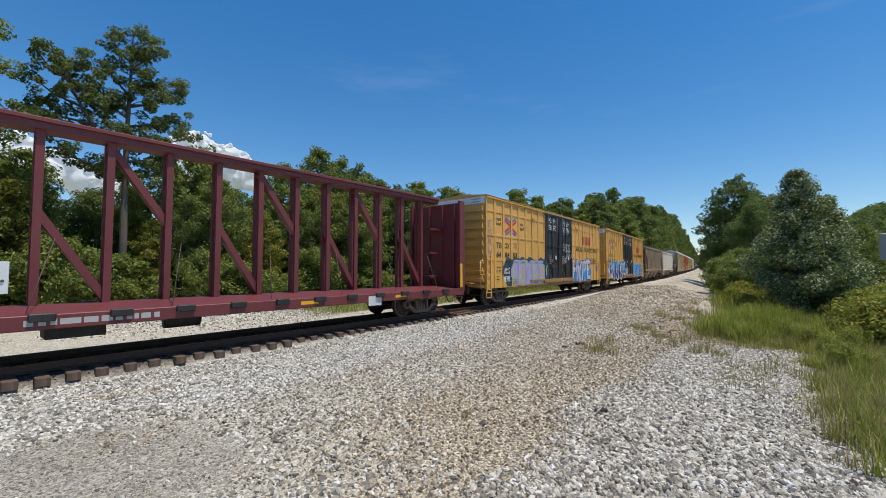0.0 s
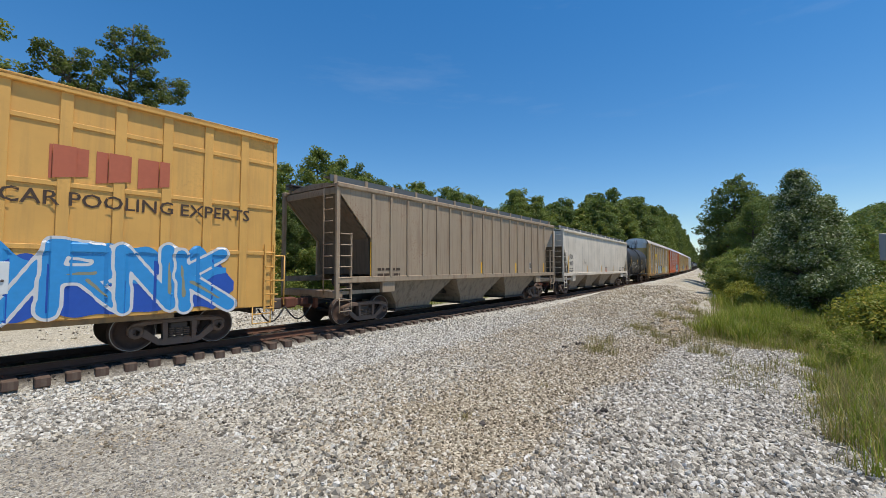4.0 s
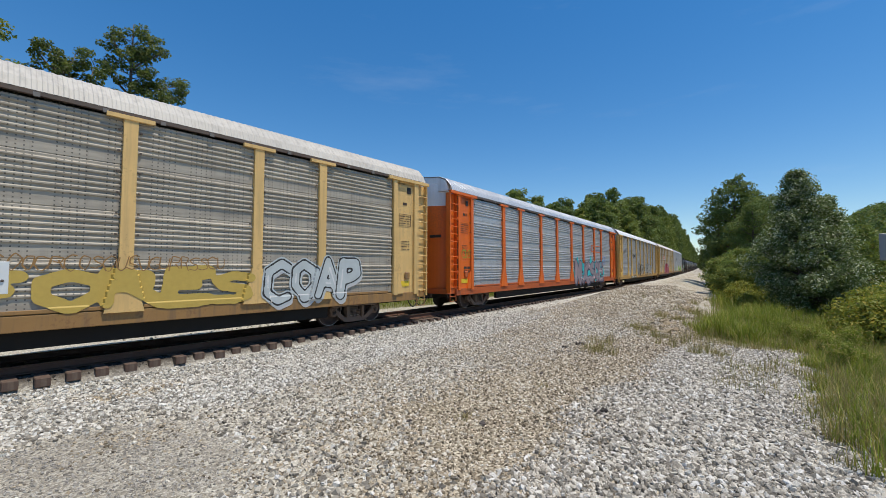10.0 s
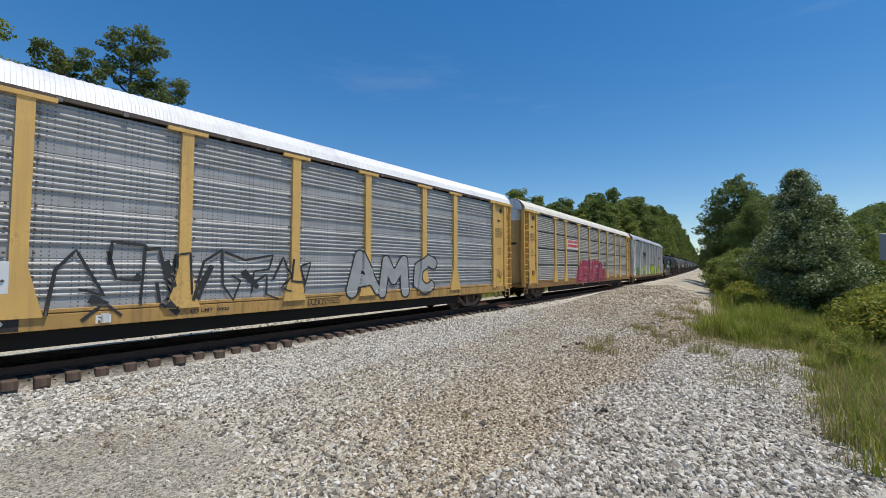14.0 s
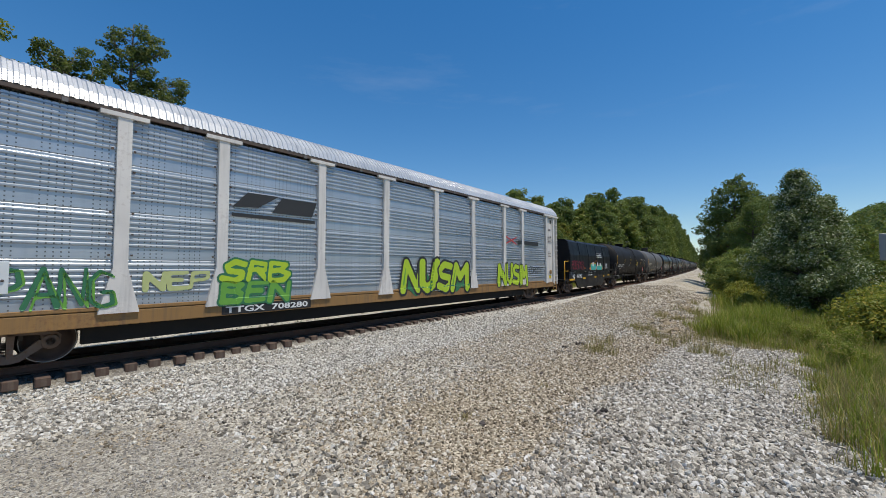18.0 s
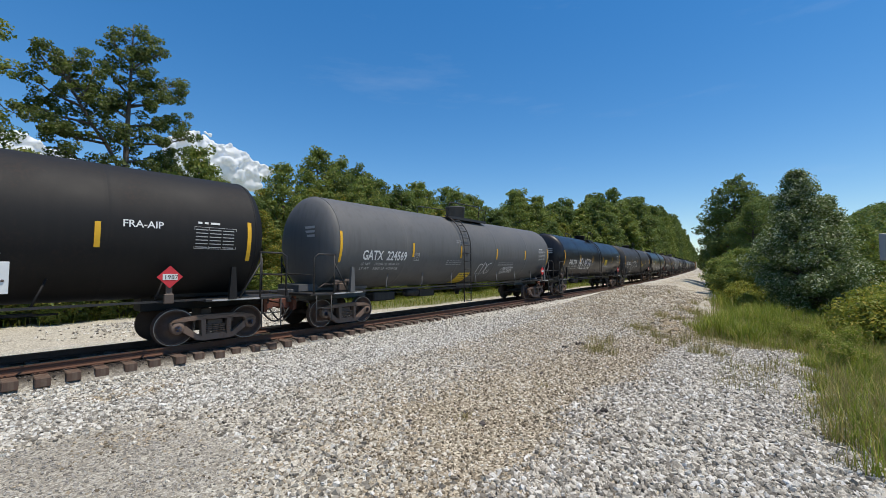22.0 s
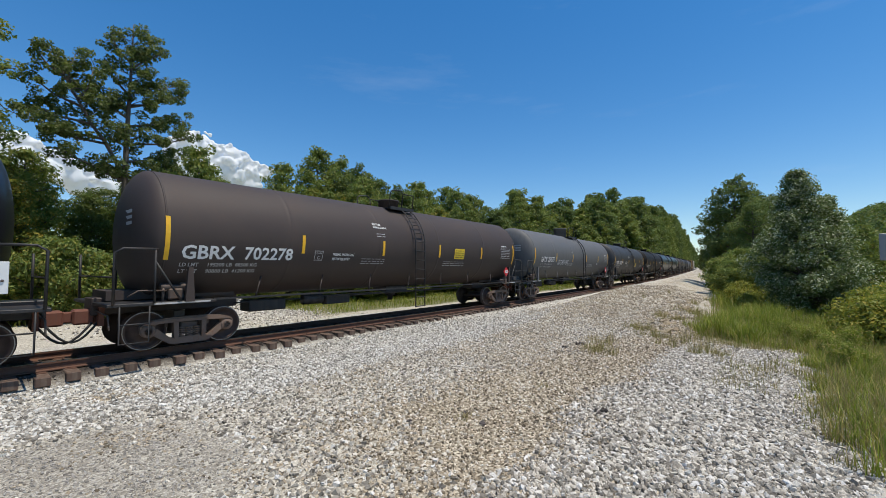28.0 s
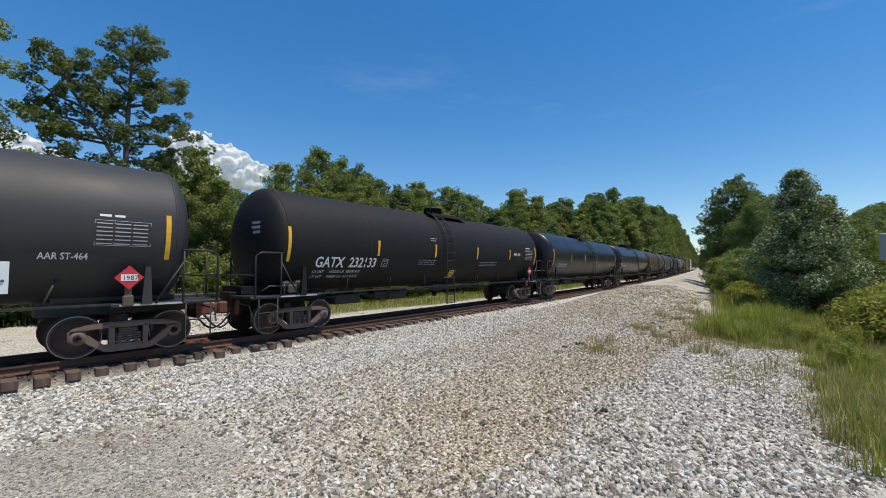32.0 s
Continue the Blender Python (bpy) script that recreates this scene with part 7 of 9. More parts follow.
scrawl(car_b, 9.5, 10.3, 2.3, 2.9, MAT_BLUE, RB, 41, 0.05)
part("logo_bars", Geo().box(6.2, 8.6, -1.575, -1.57, 3.75, 3.82).box(6.2, 8.6, -1.575, -1.57, 3.25, 3.32).box(6.2, 6.28, -1.575, -1.57, 3.25, 3.82), MAT_ORANGE, car_b)
bars(car_b, -12.9, 1.9, 0.6, 2, MAT_BLACKLET, flat_side(-1.54), 0.18, 0.11, 5)
scrawl(car_b, -13.1, -12.3, 2.4, 2.8, MAT_GREEN, RB, 44, 0.04)
# yellow frame, white roof
car_c = autorack("yellow-framed autorack with grey ribbed sides and white roof", 172.96, 201.6, MAT_YEL_B, MAT_GALV_C, MAT_ROOF_W, MAT_YEL, MAT_ROOF_W, MAT_YELSILL, "banded", 13)
part("logo", Geo().box(-6.4, -6.3, -1.575, -1.57, 3.0, 3.7).box(-4.7, -4.6, -1.575, -1.57, 3.0, 3.7).box(-6.0, -5.0, -1.575, -1.57, 3.2, 3.5), MAT_BLACKLET, car_c, "dark worn logo shape")
RC = rack_side(14.32)
spray_lines(car_c, [[(-3.85, 1.0), (-3.73, 1.9), (-3.43, 2.3), (-2.95, 1.35), (-3.37, 1.5)], [(-3.31, 0.85), (-2.95, 1.2), (-2.64, 0.9)], [(-2.89, 2.0), (-2.85, 2.5), (-2.25, 2.45), (-2.31, 1.1)], [(-2.92, 2.3), (-2.76, 1.7), (-2.34, 1.65)], [(-2.25, 2.35), (-1.98, 2.4), (-1.74, 1.35), (-1.65, 2.25), (-1.35, 2.3), (-1.29, 1.3)], [(-2.01, 1.6), (-1.92, 1.05), (-1.56, 1.0)], [(-1.26, 1.15), (-1.02, 2.1), (-0.59, 2.4), (-0.56, 1.5), (-0.29, 1.1), (-0.11, 1.6), (-0.35, 1.75)], [(-0.53, 2.35), (0.01, 2.15), (0.79, 2.3), (0.67, 1.9), (0.25, 1.85), (0.19, 1.25)], [(0.25, 1.55), (0.61, 1.75), (0.61, 1.2), (0.97, 1.05)], [(0.79, 1.6), (1.10, 2.25), (1.34, 1.7), (1.04, 1.35), (1.34, 1.25)], [(1.40, 2.2), (1.34, 1.55), (1.82, 1.5), (1.64, 2.0), (2.00, 2.1), (1.76, 1.2)]], MAT_BLACKLET, RC, 0.065, 0.004)
spray_lines(car_c, [[(-2.43, 1.75), (-2.31, 1.7)], [(-1.86, 2.1), (-1.68, 1.5)], [(-3.19, 1.3), (-2.89, 1.15)], [(-1.20, 1.2), (-0.83, 2.0)], [(-0.05, 1.85), (0.37, 1.4)], [(-1.86, 1.2), (-1.56, 0.85)]], MAT_BLACKLET, RC, 0.17, 0.005)
for ch, a, b, k in (("A", 3.35, 4.75, 15), ("M", 4.8, 6.4, 16), ("C", 6.5, 8.0, 17)):
    sprayed(car_c, ch, a, b, 0.98, 2.32, MAT_DIMSILVER, MAT_BLACKLET, RC, k, "dull silver sprayed letters outlined in black", 0.34, 0.055, None, 0.002, 0.95)
scrawl(car_c, 1.9, 3.1, 0.8, 1.0, MAT_BLACKLET, RC, 46, 0.03)
scrawl(car_c, -13.0, -12.3, 1.9, 2.5, MAT_SPRAY_WHITE, RC, 47, 0.07)
scrawl(car_c, 12.0, 13.2, 1.5, 1.9, MAT_BLACKLET, RC, 48, 0.03)
patch(car_c, -3.0, -2.86, 0.78, 0.98, MAT_SPRAY_WHITE, flat_side(-1.575), "stencil_mark")
write(car_c, "R1", -3.1, 0.78, 0.24, MAT_WHITE, flat_side(-1.575), 0.26, 0.006)
write(car_c, "LD LMT  0000", -1.3, 0.85, 0.12, MAT_BLACKLET, flat_side(-1.575), 0.9, 0.002)
part("number_panel", Geo().box(-7.6, -4.2, -1.563, -1.56, 0.74, 1.0), MAT_BLACKIRON, car_c)
write(car_c, "TTGX  159609", -7.4, 0.79, 0.24, MAT_WHITE, flat_side(-1.567), 3.0, 0.006)
# yellow frame, cream roof, red graffiti
car_d = autorack("yellow-framed autorack with ribbed sides and crimson graffiti", 203.07, 231.24, MAT_YEL_B, MAT_GALV_E, MAT_ROOF_C, MAT_YEL, MAT_ROOF_W, MAT_BROWNSILL, "even", 16)
RD = rack_side(14.085)
sprayed_field(car_d, -4.6, 3.1, 0.78, 1.75, MAT_DARKCRIMSON, RD, 17, 0.001, 0.15)
sprayed(car_d, "ABUFR", -4.6, 2.6, 0.85, 2.4, MAT_CRIMSON, MAT_PALEPINK, RD, 18, "crimson and pink sprayed letters", 0.42, 0.03, MAT_PINK, 0.004, halo=(MAT_BLACKLET, 0.035))
sprayed(car_d, "O", 2.1, 3.6, 0.85, 1.7, MAT_CRIMSON, MAT_PALEPINK, RD, 19, "", 0.30, 0.03, MAT_PINK, 0.004, halo=(MAT_BLACKLET, 0.03))
scrawl(car_d, 2.95, 3.75, 1.75, 2.35, MAT_BLACKLET, RD, 49, 0.04)
part("logo", Geo().box(-6.8, -4.0, -1.575, -1.57, 3.3, 4.0), MAT_SPRAY_WHITE, car_d, "faded red and white logo panel")
bars(car_d, -6.6, 3.75, 2.3, 2, MAT_REDPAINT, flat_side(-1.58), 0.3, 0.2, 6)
# pale frame, blue-grey sheets
car_e = autorack("pale-framed autorack with blue-grey ribbed sides and lime graffiti", 232.6, 261.35, MAT_PALEFRAME, MAT_GALV_D, MAT_ROOF_S, MAT_PALEFRAME, MAT_YEL_B, MAT_BROWNSILL, "banded", 19)
part("logo", Geo().prism([(-7.0, 3.55), (-6.3, 3.60), (-5.7, 3.98), (-6.6, 3.98)], "y", -1.578, -1.57).prism([(-5.9, 3.5), (-4.6, 3.5), (-4.45, 3.95), (-5.6, 3.95)], "y", -1.578, -1.57).box(-7.0, -4.5, -1.578, -1.57, 3.3, 3.4), MAT_BLACKLET, car_e, "black logo shapes over a thin line")
RE = rack_side(14.375)
sprayed(car_e, "SBPANG", -12.1, -9.4, 1.1, 1.95, MAT_DARKGREEN, None, RE, 20, "thin dark green sprayed letters", 0.07)
sprayed(car_e, "SBPANG", -12.05, -9.35, 1.1, 1.95, MAT_GREEN, None, RE, 120, "", 0.04)
sprayed(car_e, "NEP", -8.9, -7.5, 1.45, 1.85, MAT_FADEDLIME, None, RE, 121, "faint yellow sprayed letters", 0.10)
sprayed(car_e, "SRB", -7.2, -5.3, 1.6, 2.15, MAT_LIME, MAT_DARKGREEN, RE, 21, "", 0.13, 0.05)
sprayed(car_e, "BEN", -7.2, -5.3, 1.05, 1.58, MAT_GREEN, MAT_DARKGREEN, RE, 122, "", 0.13, 0.05)
sprayed_field(car_e, -0.6, 3.9, 0.95, 1.7, MAT_DARKGREEN, RE, 22, 0.001, 0.2)
sprayed(car_e, "NUSM", -0.6, 3.8, 0.95, 2.15, MAT_LIME, MAT_BLACKLET, RE, 23, "yellow-green sprayed letters with black outlines", 0.30, 0.09, MAT_GREEN, 0.004)
sprayed(car_e, "NUSM", 6.6, 9.8, 1.0, 2.1, MAT_LIME, MAT_BLACKLET, RE, 24, "", 0.24, 0.05, None, 0.004)
scrawl(car_e, 10.2, 12.0, 1.6, 2.0, MAT_BLACKLET, RE, 50, 0.04)
part("red_cross_logo", Geo().prism([(7.3, 3.25), (7.5, 3.25), (8.7, 3.65), (8.5, 3.65)], "y", -1.578, -1.57).prism([(7.3, 3.65), (7.5, 3.65), (8.7, 3.25), (8.5, 3.25)], "y", -1.584, -1.579), MAT_REDPAINT, car_e, "red crossed logo shape")
part("logo_bar", Geo().box(8.75, 11.4, -1.578, -1.57, 3.28, 3.5), MAT_BLACKLET, car_e)
part("number_panel", Geo().box(-7.2, -4.6, -1.563, -1.56, 0.74, 1.0), MAT_BLACKIRON, car_e)
write(car_e, "TTGX  708280", -7.1, 0.79, 0.22, MAT_WHITE, flat_side(-1.567), 2.4, 0.006)


# ---------------------------------------------------------------- box cars
MAT_BOX = painted("ochre_box_car_paint", (0.70, 0.385, 0.095), 0.5, 0, 0.20, 0.14)
MAT_BOX_DOOR = painted("black_door_paint", (0.024, 0.025, 0.027), 0.5, 0, 0.2, 0.1)
MAT_LOGO_RED = plain("bright_red_stripe", (0.62, 0.04, 0.03), 0.5)
MAT_LOGO_BLUE = plain("bright_blue_stripe", (0.03, 0.16, 0.55), 0.5)
MAT_FADEDRED = plain("faded_red_paint", (0.46, 0.12, 0.06), 0.6)
MAT_SILL_TAN = painted("tan_sill", (0.33, 0.19, 0.07), 0.6, 0, 0.5, 0.5)


def box_car(label, f, r, number, seed):
    half = (r - f) / 2
    car = tagged(new("box_car"), label, "box car", "freight cars of the train")
    zb, zt = 1.22, 5.55
    d0, d1 = -2.42, 2.62
    part("floor", Geo().box(-half, half, -1.46, 1.46, 1.1, 1.24), MAT_SILL_TAN, car)
    part("centre_sill", Geo().box(-half, half, -0.3, 0.3, 0.7, 1.1), MAT_BLACKIRON, car)
    # roof: low ridge with cross seams
    g = Geo().prism([(-1.60, zt), (1.60, zt), (1.60, zt + 0.06), (0, zt + 0.2), (-1.60, zt + 0.06)], "x", -half, half)
    for k in range(13):
        x = -half + 0.7 + k * (2 * half - 1.4) / 12
        g.prism([(-1.58, zt + 0.07), (1.58, zt + 0.07), (0, zt + 0.25)], "x", x - 0.03, x + 0.03)
    part("roof", g, MAT_BOX, car)
    for s in (-1, 1):
        yo = s * 1.50
        for (a, b) in ((-half, d0), (d1, half)):
            n = 8
            w = (b - a) / n
            part("side_wall", Geo().box(a, b, min(s * 1.44, yo), max(s * 1.44, yo), zb - 0.32, zt), MAT_BOX, car)
            for k in range(n + 1):
                x = a + k * w
                e = 0.10 if 0 < k < n else 0.09
                xa, xb = max(x - e, a), min(x + e, b)
                part("side_post", Geo().box(xa, xb, min(yo, s * 1.545), max(yo, s * 1.545), zb - 0.3, zt - 0.02, c=0.008), MAT_BOX, car)
            for z in (4.86, 3.62, 2.36):
                part("side_rib", Geo().box(a + 0.05, b - 0.05, min(yo, s * 1.53), max(yo, s * 1.53), z - 0.05, z + 0.05, c=0.008), MAT_BOX, car)
        part("top_rail", Geo().box(-half, half, min(s * 1.48, s * 1.60), max(s * 1.48, s * 1.60), zt - 0.07, zt + 0.07, c=0.015), MAT_BOX, car)
        part("side_sill", Geo().box(d0 - 0.2, d1 + 0.2, min(s * 1.4, s * 1.62), max(s * 1.4, s * 1.62), 1.0, 1.2, c=0.01).box(-half + 2.4, half - 2.4, min(s * 1.36, s * 1.46), max(s * 1.36, s * 1.46), 0.78, 1.02), MAT_SILL_TAN, car)
        # two plug doors
        mid = (d0 + d1) / 2
        for a, b in ((d0 + 0.04, mid - 0.02), (mid + 0.02, d1 - 0.04)):
            door = part("plug_door", Geo().box(a, b, min(s * 1.46, s * 1.52), max(s * 1.46, s * 1.52), zb, zt - 0.12), MAT_BOX_DOOR, car, "black plug door with locking bars")
            g = Geo()
            for x in (a + 0.06, (a + b) / 2, b - 0.06):
                g.box(x - 0.06, x + 0.06, min(s * 1.52, s * 1.57), max(s * 1.52, s * 1.57), zb, zt - 0.12)
            for z in (zb + 0.06, 2.45, 3.35, 4.4, zt - 0.2):
                g.box(a, b, min(s * 1.52, s * 1.56), max(s * 1.52, s * 1.56), z - 0.045, z + 0.045)
            part("door_frame", g, MAT_BOX_DOOR, door)
            for x in (a + 0.5, b - 0.45):
                part("lock_rod", Geo().tube([(x, s * 1.60, zb - 0.25), (x, s * 1.60, zt - 0.15)], 0.022), MAT_BOX_DOOR, door)
            part("door_handle", Geo().box(a + 0.9, a + 1.3, min(s * 1.56, s * 1.62), max(s * 1.56, s * 1.62), 1.9, 2.15, c=0.02).tube([(a + 0.7, s * 1.63, 2.0), (a + 1.5, s * 1.63, 2.02)], 0.02), MAT_BLACKIRON, door)
        for z in (zb - 0.02, zt - 0.1):
            part("door_track", Geo().box(d0 - 2.2 if z < 2 else d0, d1, min(s * 1.52, s * 1.60), max(s * 1.52, s * 1.60), z - 0.05, z + 0.03), MAT_SILL_TAN if z < 2 else MAT_BOX_DOOR, car)
    at = flat_side(-1.574)
    for x, lines in ((d0 + 1.30, ("CLOSE THIS DOOR", "BEFORE CLOSING", "MAIN DOOR", "", "CIERRE ESTA PUERTA", "ANTES DE CERRAR", "LA PUERTA PRINCIPAL")), (d0 + 3.85, ("CLOSE AND LOCK", "BOTH DOORS BEFORE", "MOVING CAR", "", "CIERRE Y PONGA", "EL SEGURO EN AMBAS", "PUERTAS ANTES DE", "MOVER EL CARRO"))):
        z = 5.18
        for tx in lines:
            if tx:
                write(car, tx, x - 0.038 * len(tx), z, 0.13, MAT_WHITE, flat_side(-1.525), 0.076 * len(tx), 0.004)
            z -= 0.135 if tx else 0.09
    for k, x in enumerate((d0 + 1.7, d0 + 4.1)):
        patch(car, x, x + 0.24, 2.5, 2.75, MAT_SPRAY_WHITE, at, "paper_notice")
        patch(car, x - 0.6, x - 0.4, 2.3, 2.5, MAT_LOGO_RED, at, "red_notice")
        bars(car, x - 1.2, 2.7, 0.5, 5, MAT_DIMWHITE, at, 0.12, 0.04, seed + 2 + k)
    patch(car, d0 + 3.0, d0 + 3.14, 1.6, 2.5, MAT_YELLOWREF, at, "reflective_strip")
    # ribbed ends with white top strip
    for s in (-1, 1):
        e = s * half
        part("end_wall", Geo().box(min(e, e - s * 0.06), max(e, e - s * 0.06), -1.48, 1.48, 0.95, zt), MAT_BOX, car)
        for k in range(9):
            z = 1.28 + k * 0.44
            part("end_rib", Geo().prism([(-1.40, z), (1.40, z), (1.34, z + 0.26), (-1.34, z + 0.26)], "x", min(e, e + s * 0.09), max(e, e + s * 0.09)), MAT_BOX, car)
        part("end_strip", Geo().box(min(e, e + s * 0.02), max(e, e + s * 0.02), -1.46, 1.46, 5.2, 5.52), MAT_ROOF_W, car, "white strip on the end wall")
        end_view(car, e + s * 0.03, -0.9, 5.4, 0.7, 0.06, MAT_DIMWHITE, seed)
        part("brake_platform", Geo().box(min(e, e + s * 0.45), max(e, e + s * 0.45), -0.9, 0.9, 1.15, 1.2), MAT_BOX, car)
        ladder(car, s * (half - 0.08) - 0.2 if s > 0 else e + 0.03, e - 0.03 if s > 0 else s * (half - 0.08) + 0.35, -1.54, 0.75, 2.6, MAT_BOX)
        g = Geo()
        for z in (1.0, 1.4, 1.8, 2.2):
            g.tube([(e + s * 0.12, -1.42, z), (e + s * 0.12, -0.9, z)], 0.018)
        g.tube([(e + s * 0.35, -1.42, 0.9), (e + s * 0.35, -1.42, 2.3)], 0.02).tube([(e + s * 0.35, -1.42, 1.6), (e, -1.42, 1.6)], 0.02).tube([(e + s * 0.35, -1.42, 2.3), (e, -1.42, 2.3)], 0.02)
        part("end_ladder", g, MAT_BOX, car)
        step_iron(car, s * (half - 0.32), -1.48, MAT_BOX, 0.5, 0.45, 0.95)
        coupler(car, e - s * 0.05, s, MAT_STEEL)
        truck(car, s * (half - 2.15), MAT_GREYCAP)
    # sliding-rod bracket near the roof
    for x in (-half + 5.3, half - 6.3):
        part("roof_bracket", Geo().box(x, x + 0.5, -1.62, -1.53, 4.88, 5.02), MAT_BOX, car)
    # writing
    w = flat_side(-1.504)
    for (tx, x, z, wd) in (("next", 1.02, 4.42, 0.60), ("load", 1.0, 4.17, 0.60), ("any", 3.78, 4.34, 0.50), ("road", 3.74, 4.09, 0.60)):
        write(car, tx, -half + x, z, 0.30, MAT_BROWNLET, w, wd, 0.008, 0.25)
    # two chevrons that meet as a cross of stripes
    zm = 4.20
    for s, xi in ((-1, -half + 2.60), (1, -half + 2.78)):
        def stripe(d0_, za, d1_, zb, h, mat):
            pts = [(xi + s * d0_, za - h), (xi + s * d1_, zb - h), (xi + s * (d1_ + 0.05), zb + 0.02), (xi + s * d1_, zb + h), (xi + s * d0_, za + h)]
            part("logo_stripe", Geo().prism(pts[::s], "y", -1.507, -1.502), mat, car)
        for v in (-1, 1):
            stripe(0.0, zm + v * 0.05, 0.60, zm + v * 0.34, 0.075, MAT_LOGO_RED)
            stripe(0.0, zm + v * 0.24, 0.47, zm + v * 0.46, 0.065, MAT_LOGO_BLUE)
    write(car, "TB", -half + 1.05, 2.98, 0.42, MAT_BROWNLET, w, 0.56, 0.012, 0.15)
    write(car, "OX", -half + 1.95, 2.98, 0.42, MAT_BROWNLET, w, 0.60, 0.012, 0.15)
    g = Geo()
    for q in ((3.05, 3.38, 2.98, 3.0), (3.05, 3.38, 3.29, 3.31), (3.05, 3.07, 2.98, 3.31), (3.36, 3.38, 2.98, 3.31)):
        g.box(-half + q[0], -half + q[1], -1.507, -1.502, q[2], q[3])
    part("stencil_box", g, MAT_BROWNLET, car)
    write(car, "PLATE", -half + 3.10, 3.20, 0.07, MAT_BROWNLET, flat_side(-1.506), 0.22, 0.002)
    write(car, "F", -half + 3.16, 3.03, 0.18, MAT_BROWNLET, flat_side(-1.506), 0.1, 0.004)
    for i, ch in enumerate((number[:2], number[2:4], number[4:])):
        write(car, ch, -half + 1.03 + 0.93 * i, 2.50, 0.40, MAT_BROWNLET, flat_side(-1.521), 0.52, 0.012, 0.15)
    xr = d1 + 2.4
    for i in range(3):
        g, x0 = Geo(), xr + 0.02 + 0.72 * i
        for q in range(12):
            xa, xb = x0 + 0.05 * q, x0 + 0.05 * (q + 1)
            for za, zb in ((3.72 + 0.01 * q, 4.40),):
                y = min(box_side(half)(xx, 4.0)[1] for xx in (xa, xb)) - 0.004
                g.add([(xa, y, za), (xb, y, za), (xb, y, zb), (xa, y, zb)], [(0, 1, 2, 3)])
        part("logo", g, MAT_FADEDRED, car, "faded red logo slab")
    vs, fs = letters("RAILCAR POOLING EXPERTS", 0.40, 0.004, 1.0, 0.0)
    k, side, g = 5.4 / (max(v.x for v in vs) - min(v.x for v in vs)), box_side(half), Geo()
    for f_ in fs:
        at = [(d1 + 0.9 + vs[i].x * k, 3.2 + vs[i].y) for i in f_]
        y = min(side(*q)[1] for q in at) - 0.004
        g.add([(q[0], y, q[1]) for q in at], [tuple(range(len(at)))])
    tagged(part("lettering", g, MAT_BROWNLET, car), kind="stuff")
    write(car, "LT WT", -half + 1.05, 1.72, 0.15, MAT_BROWNLET, flat_side(-1.5215), 0.5, 0.004)
    write(car, "80800", -half + 1.98, 1.72, 0.15, MAT_BROWNLET, flat_side(-1.5215), 0.5, 0.004)
    bars(car, -half + 1.1, 1.95, 0.55, 1, MAT_BROWNLET, flat_side(-1.5215), 0.16, 0.06, seed + 7)
    bars(car, -half + 3.0, 1.25, 0.5, 3, MAT_SILL_TAN, flat_side(-1.5215), 0.09, 0.05, seed + 8)
    for x in (4.05, 7.0, 12.4, 17.6):
        patch(car, -half + x, -half + x + 0.13, 1.42, 2.0, MAT_YELLOWREF, flat_side(-1.5215), "reflective_strip")
    xn = 1.02 if seed == 1 else 1.95
    patch(car, -half + xn, -half + xn + 0.45, 1.28, 1.56, MAT_YELLOWSIGN, flat_side(-1.5215), "yellow_notice", "small yellow notice")
    bars(car, -half + xn + 0.04, 1.48, 0.37, 3, MAT_BLACKLET, flat_side(-1.5255), 0.08, 0.035, seed + 9)
    roll_out(car, f, r, half - 2.15)
    return car


MAT_SKYBLUE = plain("sky_blue_spray", (0.03, 0.27, 0.62), 0.5)
MAT_DEEPBLUE = plain("deep_blue_spray", (0.018, 0.085, 0.42), 0.5)
MAT_OLIVE = plain("olive_grey_spray", (0.26, 0.26, 0.17), 0.6)
MAT_LILACGREY = plain("lilac_grey_spray", (0.44, 0.41, 0.46), 0.6)
MAT_INK = plain("teal_black_spray", (0.022, 0.055, 0.068), 0.6, var=0.5, scale=3.0)
MAT_VIOLET = plain("violet_spray", (0.24, 0.185, 0.33), 0.6)


def box_side(half):
    """Depth of a box car's side with its posts and ribs."""
    d0, d1 = -2.42, 2.62
    steps = []
    for a, b in ((-half, d0), (d1, half)):
        for k in range(9):
            x = a + k * (b - a) / 8
            steps.append((x - 0.10, x + 0.10, 0.9, 5.5, -1.553))
        for z in (4.86, 3.62, 2.36):
            steps.append((a, b, z - 0.05, z + 0.05, -1.538))
    steps.append((d0, d1, 1.0, 5.4, -1.60))
    return over_steps(0, steps, -1.508)


